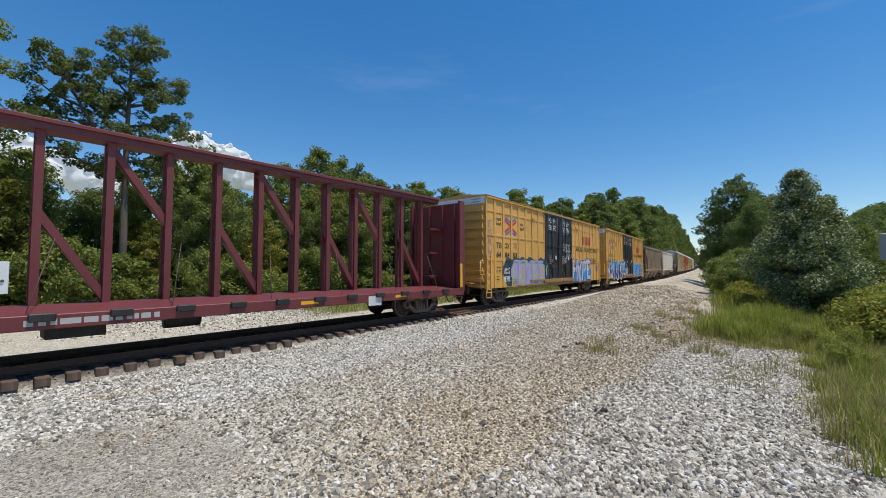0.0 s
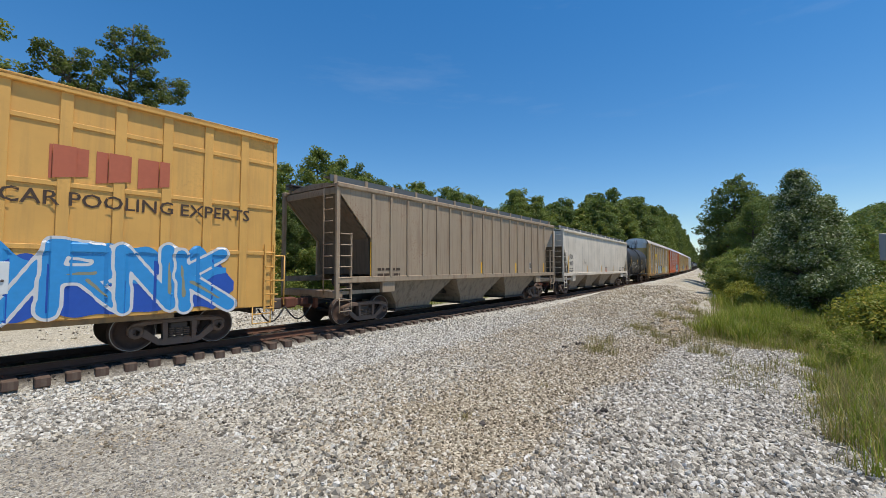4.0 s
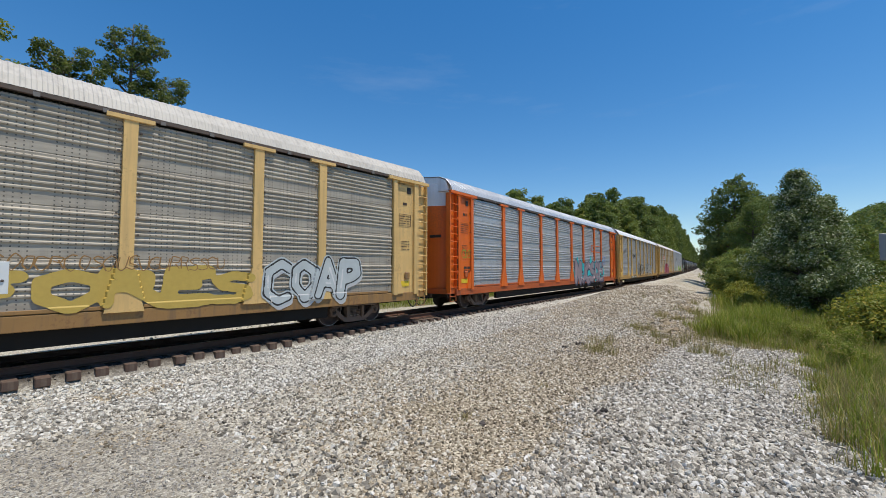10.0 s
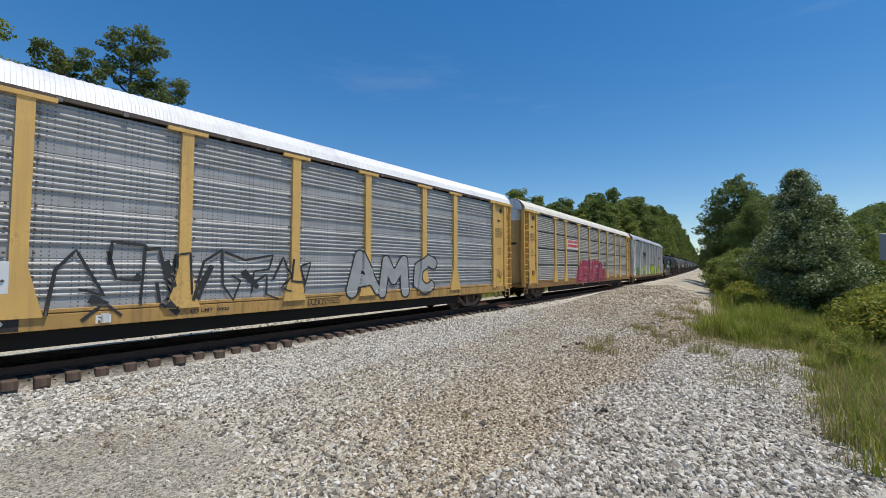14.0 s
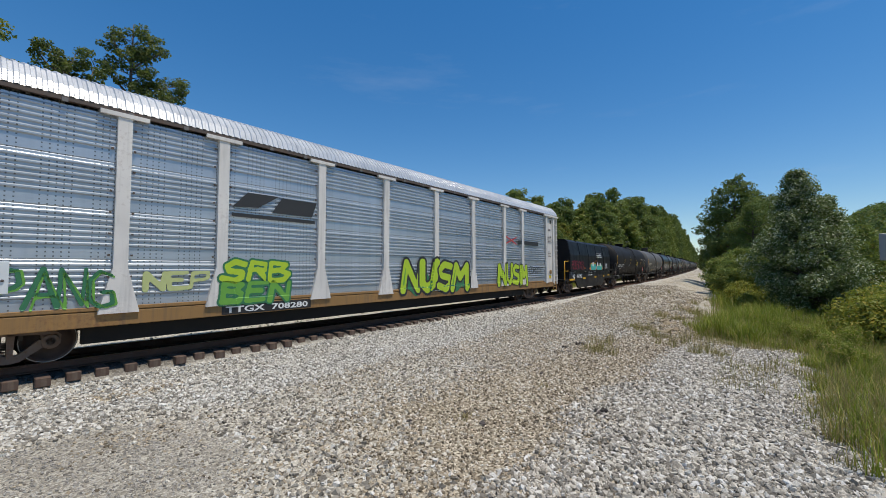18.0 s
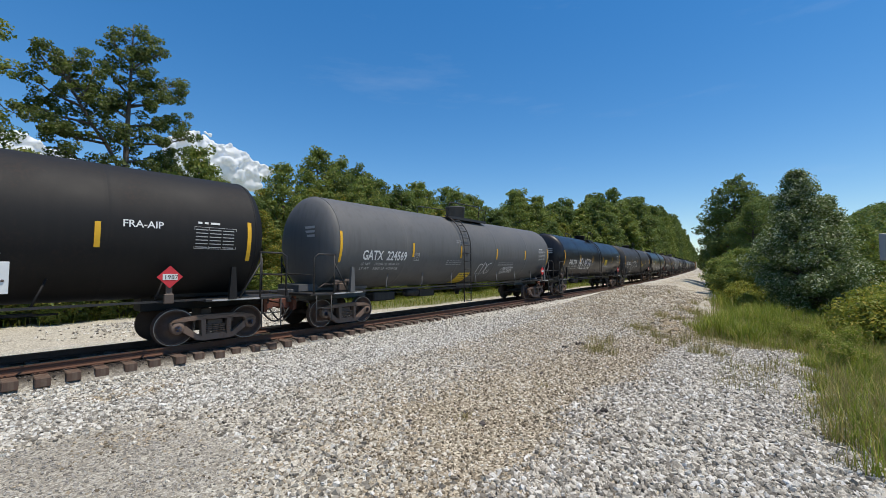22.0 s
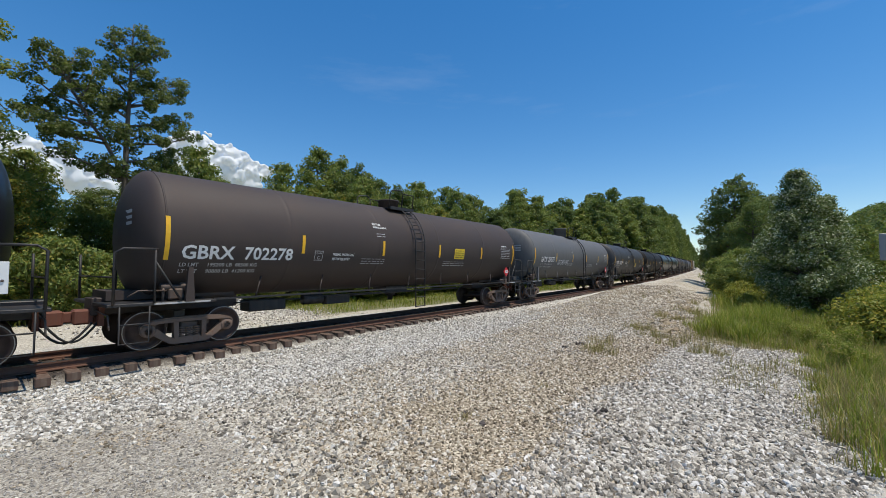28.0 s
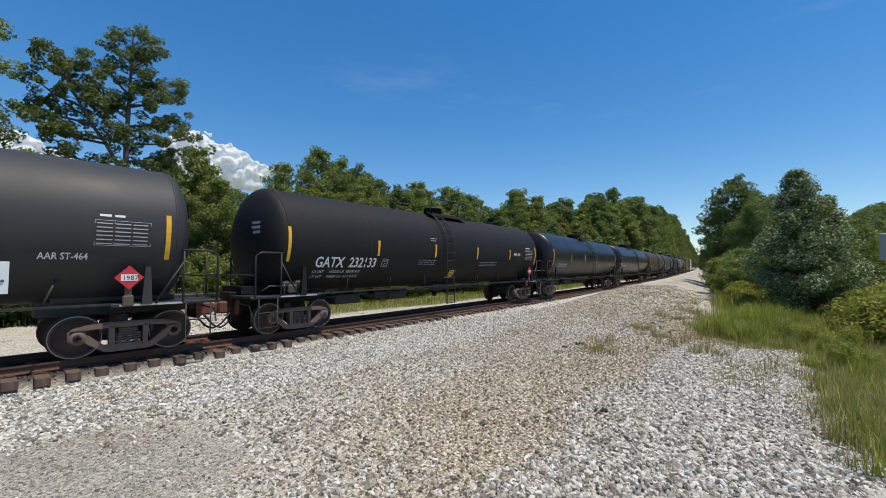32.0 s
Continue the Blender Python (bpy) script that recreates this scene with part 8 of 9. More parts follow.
b1 = box_car("ochre box car with black doors and lilac and blue graffiti", 16.78, 36.29, "640453", 1)
BS = box_side(9.755)
sprayed_field(b1, -8.05, -1.9, 1.0, 2.5, MAT_INK, BS, 31, 0.004, 0.08)
sprayed_field(b1, -7.15, -2.35, 0.98, 2.38, MAT_LILAC, BS, 32, 0.007, 0.035, "graffiti", "lilac sprayed letters edged in lime")
spray_lines(b1, [[(-7.0, 0.95), (-6.9, 1.9), (-6.6, 2.35)], [(-6.3, 1.0), (-6.1, 1.6), (-5.9, 1.05)], [(-5.5, 2.4), (-5.1, 2.1), (-5.05, 2.4)], [(-5.7, 0.98), (-5.55, 1.35), (-5.3, 1.0)], [(-4.4, 2.35), (-4.2, 1.75), (-3.95, 2.3)], [(-4.3, 1.0), (-3.8, 1.7), (-3.5, 1.4), (-3.1, 2.2), (-2.7, 1.9)], [(-3.6, 1.0), (-3.2, 1.3), (-2.5, 1.2)], [(-2.4, 1.0), (-2.6, 1.6), (-2.2, 2.1)]], MAT_LIME, BS, 0.10, 0.011)
spray_lines(b1, [[(-4.5, 1.95), (-4.4, 1.05)], [(-5.2, 1.75), (-5.2, 1.25)], [(-3.4, 1.9), (-3.3, 1.2)]], MAT_VIOLET, BS, 0.05, 0.011)
sprayed(b1, "MOS", -7.95, -7.15, 1.62, 1.95, MAT_SPRAY_WHITE, None, BS, 35, "", 0.05, lift=0.010, wide=0.8)
sprayed(b1, "MEME", -8.0, -7.1, 1.2, 1.5, MAT_SPRAY_WHITE, None, BS, 36, "", 0.05, lift=0.010, wide=0.8)
sprayed_field(b1, 2.7, 7.2, 0.98, 2.1, MAT_SKYBLUE, BS, 37, 0.003, 0.2)
sprayed(b1, "HYPE", 2.75, 7.0, 0.98, 2.45, MAT_SILVERSPRAY, MAT_DEEPBLUE, BS, 38, "silver sprayed word edged in blue", 0.34, 0.07, MAT_SPRAY_WHITE, 0.006, 1.0)
for i, ch in enumerate("ESRWTI"):
    sprayed(b1, ch, -9.55, -9.1, 4.0 - 0.46 * i, 4.38 - 0.46 * i, MAT_VIOLET, None, BS, 40 + i, "", 0.035, lift=0.006, wide=0.9)
scrawl(b1, 0.55, 2.0, 3.1, 3.6, MAT_SILVERSPRAY, BS, 66, 0.055)
scrawl(b1, 1.2, 2.3, 2.65, 3.15, MAT_SILVERSPRAY, BS, 69, 0.05)
scrawl(b1, 0.5, 1.3, 2.3, 2.7, MAT_SILVERSPRAY, BS, 67, 0.05)
scrawl(b1, 7.0, 8.6, 2.3, 2.7, MAT_BROWNLET, BS, 63, 0.04)
scrawl(b1, 8.4, 9.3, 1.7, 2.1, MAT_DEEPBLUE, BS, 64, 0.035)
b2 = box_car("ochre box car with black doors and bright blue graffiti", 38.46, 57.83, "641729", 2)
BS = box_side(9.685)
sprayed_field(b2, -9.0, -1.35, 0.97, 2.52, MAT_BLACKLET, BS, 51, 0.0035, 0.05)
sprayed_field(b2, -8.97, -1.4, 0.98, 2.49, MAT_SPRAY_WHITE, BS, 51, 0.005, 0.06)
sprayed(b2, "ARKA", -8.75, -1.7, 0.98, 2.46, MAT_SKYBLUE, MAT_SPRAY_WHITE, BS, 52, "sky blue over deep blue sprayed letters edged in white", 0.46, 0.09, None, 0.007, 1.05, (MAT_DEEPBLUE, 1.66))
spray_lines(b2, [[(-8.6, 1.30), (-7.95, 2.45)], [(-6.75, 1.05), (-6.7, 1.9)], [(-5.05, 1.05), (-4.95, 2.45)], [(-3.25, 1.1), (-2.85, 2.3)]], MAT_SPRAY_WHITE, BS, 0.09, 0.016, "graffiti_stroke")
spray_lines(b2, [[(-8.80 + 0.09 * i, 1.78 + 0.13 * i), (-8.52 + 0.09 * i, 1.78 + 0.13 * i)] for i in range(5)] + [[(-5.28, 2.0 + 0.09 * i), (-5.02, 2.0 + 0.09 * i)] for i in range(5)] + [[(-6.9, 1.05 + 0.1 * i), (-6.6, 1.05 + 0.1 * i)] for i in range(5)] + [[(-3.4, 1.15 + 0.1 * i), (-3.2, 1.15 + 0.1 * i)] for i in range(4)], MAT_LILACGREY, BS, 0.05, 0.018, "hatch_stroke")
for k, (x, z, d) in enumerate(((-8.95, 2.7, 0.16), (-8.6, 2.62, 0.08), (-7.55, 2.62, 0.10), (-7.35, 2.55, 0.08), (-5.55, 2.55, 0.10), (-5.3, 2.68, 0.06), (-3.75, 2.52, 0.09), (-6.3, 1.25, 0.14), (-8.3, 1.28, 0.12), (-5.6, 1.95, 0.07), (-2.4, 2.0, 0.09))):
    sprayed_field(b2, x - d, x + d, z - d, z + d, MAT_OLIVE, BS, 70 + k, 0.016, 0.01, "spray_dot")
sprayed_field(b2, -2.0, -0.5, 0.98, 2.2, MAT_DEEPBLUE, BS, 54, 0.006, 0.3)
sprayed_field(b2, -1.4, -0.2, 1.3, 2.0, MAT_OLIVE, BS, 55, 0.008, 0.3)
sprayed(b2, "XK", -1.9, -0.4, 1.1, 1.95, MAT_LILACGREY, None, BS, 56, "", 0.12, lift=0.012)
sprayed_field(b2, 2.75, 8.6, 0.98, 2.1, MAT_DEEPBLUE, BS, 57, 0.003, 0.12)
sprayed_field(b2, 2.8, 8.4, 1.6, 2.3, MAT_SKYBLUE, BS, 58, 0.005, 0.2)
sprayed(b2, "AVRNK", 2.8, 8.4, 1.0, 2.4, MAT_SKYBLUE, MAT_SPRAY_WHITE, BS, 59, "blue sprayed letters edged in white", 0.26, 0.06, MAT_OLIVE, 0.008)


# ---------------------------------------------------------------- covered hoppers
MAT_HOP_TAN = painted("grey_brown_hopper_paint", (0.35, 0.27, 0.185), 0.65, 0, 0.8, 0.5, grime=(0.21, 0.125, 0.075), rusty=(0.22, 0.10, 0.05))
def dusty(name, base, dust, spots):
    """Old pale paint: soft dusty clouds, faint runs and scattered dark scuffs."""
    m, n, l, b = material(name)
    co = n.new("ShaderNodeTexCoord").outputs["Object"]
    cloudy = tex_noise(n, l, co, 0.55, 6, 0.6)
    runs = tex_noise(n, l, co, 1.0, 4, 0.5, (2.2, 2.2, 0.35))
    scuff = tex_noise(n, l, co, 5.0, 6, 0.7)
    col = mixed(n, l, ramp(n, l, cloudy, [(0.35, (0, 0, 0)), (0.7, (0.6, 0.6, 0.6))]), base, dust)
    col = mixed(n, l, ramp(n, l, runs, [(0.5, (0, 0, 0)), (0.8, (0.45, 0.45, 0.45))]), col, dust)
    col = mixed(n, l, ramp(n, l, scuff, [(0.66, (0, 0, 0)), (0.74, (0.7, 0.7, 0.7))]), col, spots)
    l.new(col, b.inputs["Base Color"])
    b.inputs["Roughness"].default_value = 0.6
    bumped(n, l, b, tex_noise(n, l, co, 2.0, 3), 0.15, 0.03)
    return m


MAT_HOP_WHITE = dusty("off_white_hopper_paint", (0.72, 0.645, 0.54), (0.43, 0.375, 0.30), (0.17, 0.15, 0.125))
MAT_HOP_BOTTOM = painted("dirty_tan_hopper_bottom", (0.25, 0.205, 0.155), 0.8, 0, 0.75, 0.4, grime=(0.06, 0.046, 0.034))
MAT_HOP_SEAM = painted("darker_seam", (0.43, 0.40, 0.35), 0.6, 0, 0.5, 0.3)
MAT_HOP_DARK = painted("dark_streaked_hopper_paint", (0.130, 0.105, 0.080), 0.8, 0, 0.7, 0.4, grime=(0.045, 0.036, 0.028))
MAT_GRATE = plain("grey_walkway_grating", (0.12, 0.13, 0.135), 0.6, 0.3)


def covered_hopper(label, f, r, body, smooth_side, zb, zt, cut, hoppers, seed, mark, number, letter):
    half = (r - f) / 2
    car = tagged(new("covered_hopper"), label, "hopper car", "freight cars of the train")
    zc = zt - cut[1]
    def bulge(z):
        return 1.58 if not smooth_side else 1.535 + 0.05 * math.sin(math.pi * min(max((z - zb) / (zt - zb), 0), 1))
    for s in (-1, 1):
        rows = [zb + (zt - zb) * k / 10 for k in range(11)]
        def ends(z):
            if z <= zb + cut[2]:
                return half - cut[0]
            if z >= zc:
                return half - 0.12
            return half - cut[0] + (cut[0] - 0.12) * (z - zb - cut[2]) / (zc - zb - cut[2])
        rows = sorted(set(rows + [zb + cut[2], zc]))
        bays = 11 if smooth_side else 4
        seams = [-half + cut[0] + 0.05 + (2 * half - 2 * cut[0] - 0.1) * k / bays for k in range(bays + 1)]
        for k in range(bays):
            g = Geo()
            for z in rows:
                xa = -ends(z) if k == 0 else seams[k]
                xb = ends(z) if k == bays - 1 else seams[k + 1]
                g.v += [(xa, s * bulge(z), z), (xb, s * bulge(z), z), (xa, s * (bulge(z) - 0.04), z), (xb, s * (bulge(z) - 0.04), z)]
            for i in range(len(rows) - 1):
                p, q = 4 * i, 4 * i + 4
                for e in ((0, 1), (1, 3), (3, 2), (2, 0)):
                    f4 = [p + e[0], p + e[1], q + e[1], q + e[0]]
                    g.face(f4 if s < 0 else f4[::-1])
            part("side_sheet", g, body, car)
        n = 16 if not smooth_side else 11
        for k in range(n + 1):
            x = -half + cut[0] + 0.05 + (2 * half - 2 * cut[0] - 0.1) * k / n
            if smooth_side:
                g = Geo()
                for z in rows:
                    g.v += [(x - 0.02, s * (bulge(z) + 0.001), z), (x, s * (bulge(z) + 0.007), z), (x + 0.02, s * (bulge(z) + 0.001), z)]
                for i in range(len(rows) - 1):
                    g.face([3 * i, 3 * i + 1, 3 * i + 4, 3 * i + 3]), g.face([3 * i + 1, 3 * i + 2, 3 * i + 5, 3 * i + 4])
                part("side_seam", g, MAT_HOP_SEAM, car)
            else:
                part("side_post", Geo().box(x - 0.06, x + 0.06, min(s * 1.57, s * 1.635), max(s * 1.57, s * 1.635), zb, zt - 0.06, c=0.01), body, car)
        part("top_rail", Geo().box(-half, half, min(s * 1.44, s * 1.66), max(s * 1.44, s * 1.66), zt - 0.04, zt + 0.12, c=0.03), body, car)
        part("side_sill", Geo().box(-half + 0.05, half - 0.05, min(s * 1.46, s * 1.62), max(s * 1.46, s * 1.62), zb - 0.16, zb + 0.04, c=0.015), body, car)
    # slope sheets, roof, bottoms
    for s in (-1, 1):
        pts = [(s * (half - 0.14), zc), (s * (half - 0.14), zt), (s * (half - 0.3), zt), (s * (half - cut[0] - 0.4), zb + cut[2] - 0.1), (s * (half - cut[0] - 0.1), zb + 0.1), (s * (half - cut[0]), zb + cut[2])]
        part("slope_sheet", Geo().prism(pts[::s], "y", -1.42, 1.42), MAT_HOP_DARK, car, "dark end slope sheet")
        part("end_sheet", Geo().box(min(s * (half - 0.14), s * (half - 0.11)), max(s * (half - 0.14), s * (half - 0.11)), -1.5, 1.5, zc - 0.02, zt, c=0.005), body, car)
    part("roof", Geo().prism([(-1.5, zt + 0.05), (1.5, zt + 0.05), (0.9, zt + 0.2), (0, zt + 0.25), (-0.9, zt + 0.2)], "x", -half + 0.15, half - 0.15), body, car)
    pitch = (2 * half - 2 * cut[0] - 1.5) / hoppers
    for k in range(hoppers):
        c = (k - (hoppers - 1) / 2) * pitch
        g = Geo()
        for z, hx, hy in ((zb - 0.02, pitch * 0.5, 1.50), (0.58, pitch * 0.25, 0.98), (0.32, pitch * 0.23, 0.90)):
            g.v += [(c - hx, -hy, z), (c + hx, -hy, z), (c + hx, hy, z), (c - hx, hy, z)]
        for i in range(2):
            for j in range(4):
                g.face([4 * i + j, 4 * i + (j + 1) % 4, 4 * i + 4 + (j + 1) % 4, 4 * i + 4 + j])
        g.face([8, 9, 10, 11])
        bottom = part("discharge_hopper", g, MAT_HOP_BOTTOM, car, "grimy brown tapered discharge hopper")
        part("outlet_gate", Geo().box(c - pitch * 0.26, c + pitch * 0.26, -1.0, 1.0, 0.26, 0.36, c=0.01), MAT_BLACKIRON, bottom)
        part("latch_plate", Geo().box(c - 0.3, c + 0.1, -0.98, -0.90, 0.95, 1.08), MAT_BLACKIRON, bottom)
    part("centre_sill", Geo().box(-half, half, -0.3, 0.3, 0.75, 1.05), MAT_BLACKIRON, car)
    # running board on posts
    zr = zt + 0.34
    for s in (-1, 1):
        g = Geo().box(-half - 0.05, half + 0.05, min(s * 0.95, s * 1.30), max(s * 0.95, s * 1.30), zr - 0.02, zr + 0.01)
        g.box(-half - 0.05, half + 0.05, min(s * 1.28, s * 1.31), max(s * 1.28, s * 1.31), zr - 0.16, zr + 0.05)
        part("running_board", g, MAT_GRATE, car, "grey grating running board")
        for k in range(14):
            x = -half + 0.15 + k * (2 * half - 0.3) / 13
            part("board_post", Geo().box(x - 0.06, x + 0.06, min(s * 1.28, s * 1.34), max(s * 1.28, s * 1.34), zt + 0.08, zr + 0.06), body, car)
    part("hatch_cover", Geo().box(-half + 1.2, half - 1.2, -0.35, 0.35, zt + 0.24, zt + 0.36, c=0.03), body, car)
    for s in (-1, 1):
        e = s * half
        for y in (-1.56, 1.56):
            part("corner_post", Geo().box(min(e - s * 0.14, e), max(e - s * 0.14, e), y - 0.05, y + 0.05, 0.95, zt, c=0.01), body, car)
        a, b = sorted((e - s * 0.14, e - s * 0.62))
        part("ladder_rail", Geo().box(e - s * 0.62 - 0.03, e - s * 0.62 + 0.03, -1.60, -1.54, 0.95, zb + 1.5), body, car)
        z = 0.55
        while z < zb + 1.55:
            part("ladder_rung", Geo().tube([(a, -1.62, z), (b, -1.62, z)], 0.018), body, car)
            z += 0.36
        for x in (a, b):
            part("ladder_rail", Geo().tube([(x, -1.6, 0.5), (x, -1.6, 1.0)], 0.02), body, car)
        g, z = Geo(), 1.2
        while z < zt:
            g.tube([(e + s * 0.05, -1.45, z), (e + s * 0.05, -1.0, z)], 0.018)
            z += 0.38
        g.tube([(e + s * 0.05, -1.0, 1.1), (e + s * 0.05, -1.0, zt)], 0.02)
        part("end_ladder", g, body, car)
        part("end_sill", Geo().box(min(e - s * 0.35, e), max(e - s * 0.35, e), -1.5, 1.5, 0.98, 1.22, c=0.02).box(min(e - s * 2.0, e), max(e - s * 2.0, e), -1.48, -1.42, 1.08, 1.2), body, car)
        part("jacking_pad", Geo().box(s * (half - 2.4) - 0.32, s * (half - 2.4) + 0.32, -1.56, -1.40, zb - 0.55, zb - 0.1, c=0.02), body, car)
        part("brake_reservoir", Geo().lathe([(-0.5, 0), (-0.5, 0.2), (0.5, 0.2), (0.5, 0)], 14, c=(s * (half - 1.3), -0.5, 1.5)), MAT_BLACKIRON, car) if s < 0 else None
        coupler(car, e - s * 0.1, s, MAT_COUPLER)
        truck(car, s * (half - 1.75), MAT_GREYCAP)
    def at(x, z):
        return (x, -(bulge(z) + 0.010), z)
    x0 = -half + cut[0]
    write(car, mark, x0 + 0.22, 2.62, 0.40, letter, at, 0.76, 0.008)
    write(car, number, x0 + 0.22, 2.12, 0.40, letter, at, 0.76, 0.008)
    if mark:
        for i, (ta, tb) in enumerate((("LD LMT", "217600"), ("LT WT", "68400"))):
            write(car, ta, x0 + 0.18, 1.84 - 0.19 * i, 0.14, letter, at, 0.36, 0.003)
            write(car, tb, x0 + 0.62, 1.84 - 0.19 * i, 0.14, letter, at, 0.42, 0.003)
        write(car, "WARNING", half - 9.0, 1.92, 0.13, letter, at, 0.62, 0.003)
        bars(car, half - 9.1, 1.82, 0.85, 4, MAT_FADEDRED, at, 0.085, 0.04, seed)
        bars(car, half - 6.6, 1.7, 0.8, 2, letter, at, 0.1, 0.03, seed + 1)
        patch(car, half - 3.55, half - 2.85, 1.62, 1.95, MAT_BLACKLET, at, "stencil_box")
        patch(car, half - 3.5, half - 3.22, 1.72, 1.92, MAT_HOP_WHITE, lambda x, z: (x, at(x, z)[1] - 0.004, z), "stencil_box")
        patch(car, half - 3.18, half - 2.9, 1.72, 1.92, MAT_HOP_WHITE, lambda x, z: (x, at(x, z)[1] - 0.004, z), "stencil_box")
        bars(car, half - 2.2, 1.92, 0.8, 3, letter, at, 0.13, 0.055, seed + 2)
    else:
        bars(car, x0 + 0.3, 1.86, 1.15, 2, letter, at, 0.2, 0.09, seed)
    for d in (0.0, 0.26, 0.5, 0.75, 0.995):
        x = x0 + 0.02 + (2 * half - 2 * cut[0] - (0.35 if d < 0.9 else 0.10)) * d
        patch(car, x - 0.06, x + 0.06, zb + 0.05, zb + (1.25 if d < 0.1 else 0.6), MAT_YELLOWREF, at, "reflective_strip")
    roll_out(car, f, r, half - 1.75)
    return car


h1 = covered_hopper("dusty grey-brown ribbed covered hopper with yellow strips", 59.8, 77.44, MAT_HOP_TAN, False, 1.62, 4.62, (1.5, 0.2, 1.35), 3, 41, "", "", MAT_BROWNLET)
patch(h1, 5.12, 5.60, 1.88, 2.24, MAT_DIMWHITE, flat_side(-1.584), "stencil_box", "white stencil box")
patch(h1, 5.14, 5.35, 1.92, 2.21, MAT_HOP_DARK, flat_side(-1.588), "stencil_box")
patch(h1, 5.37, 5.58, 1.92, 2.21, MAT_HOP_DARK, flat_side(-1.588), "stencil_box")
h2 = covered_hopper("off-white smooth-sided covered hopper with black lettering", 79.06, 99.25, MAT_HOP_WHITE, True, 1.52, 4.55, (1.12, 1.1, 0.45), 4, 42, "STLX", "9073", MAT_BLACKLET)
scrawl(h2, -7.9, -4.6, 1.38, 1.52, MAT_HOP_SEAM, flat_side(-1.625), 71, 0.02)
patch(h2, -5.2, -4.85, 2.3, 2.65, MAT_BLACKLET, flat_side(-1.586), "stencil_box")
patch(h2, -5.18, -4.87, 2.32, 2.63, MAT_HOP_WHITE, flat_side(-1.590), "stencil_box")
write(h2, "C", -5.07, 2.36, 0.15, MAT_BLACKLET, flat_side(-1.594), 0.09, 0.003)

for k, (m, lab) in enumerate(((MAT_SILL_TAN, "rusty brown covered hopper far back in the train"), (MAT_HOP_DARK, "dark brown covered hopper far back in the train"), (MAT_HOP_WHITE, "pale grey covered hopper far back in the train"))):
    covered_hopper(lab, 585.4 + 18.6 * k, 602.6 + 18.6 * k, m, False, 1.62, 4.62, (1.5, 0.2, 1.35), 3, 45 + k, "", "", MAT_BROWNLET)


# ---------------------------------------------------------------- covered coil car
MAT_COIL = painted("black_coil_car_paint", (0.010, 0.010, 0.012), 0.45, 0, 0.3, 0.05, grime=(0.005, 0.005, 0.005))
MAT_COIL.node_tree.nodes["Principled BSDF"].inputs["Specular IOR Level"].default_value = 0.3


def dent(m):
    """Adds broad shallow dents to a sheet-metal paint."""
    n, l = m.node_tree.nodes, m.node_tree.links
    b = n["Principled BSDF"]
    before = b.inputs["Normal"].links[0].from_socket
    wavy = n.new("ShaderNodeBump")
    wavy.inputs["Strength"].default_value, wavy.inputs["Distance"].default_value = 0.5, 0.12
    l.new(tex_noise(n, l, n.new("ShaderNodeTexCoord").outputs["Object"], 1.1, 2, 0.4), wavy.inputs["Height"])
    l.new(before, wavy.inputs["Normal"]), l.new(wavy.outputs[0], b.inputs["Normal"])


dent(MAT_COIL)
MAT_TEAL = plain("teal_spray", (0.06, 0.42, 0.36), 0.6)
MAT_SPRAYORANGE = plain("orange_spray", (0.55, 0.16, 0.03), 0.6)


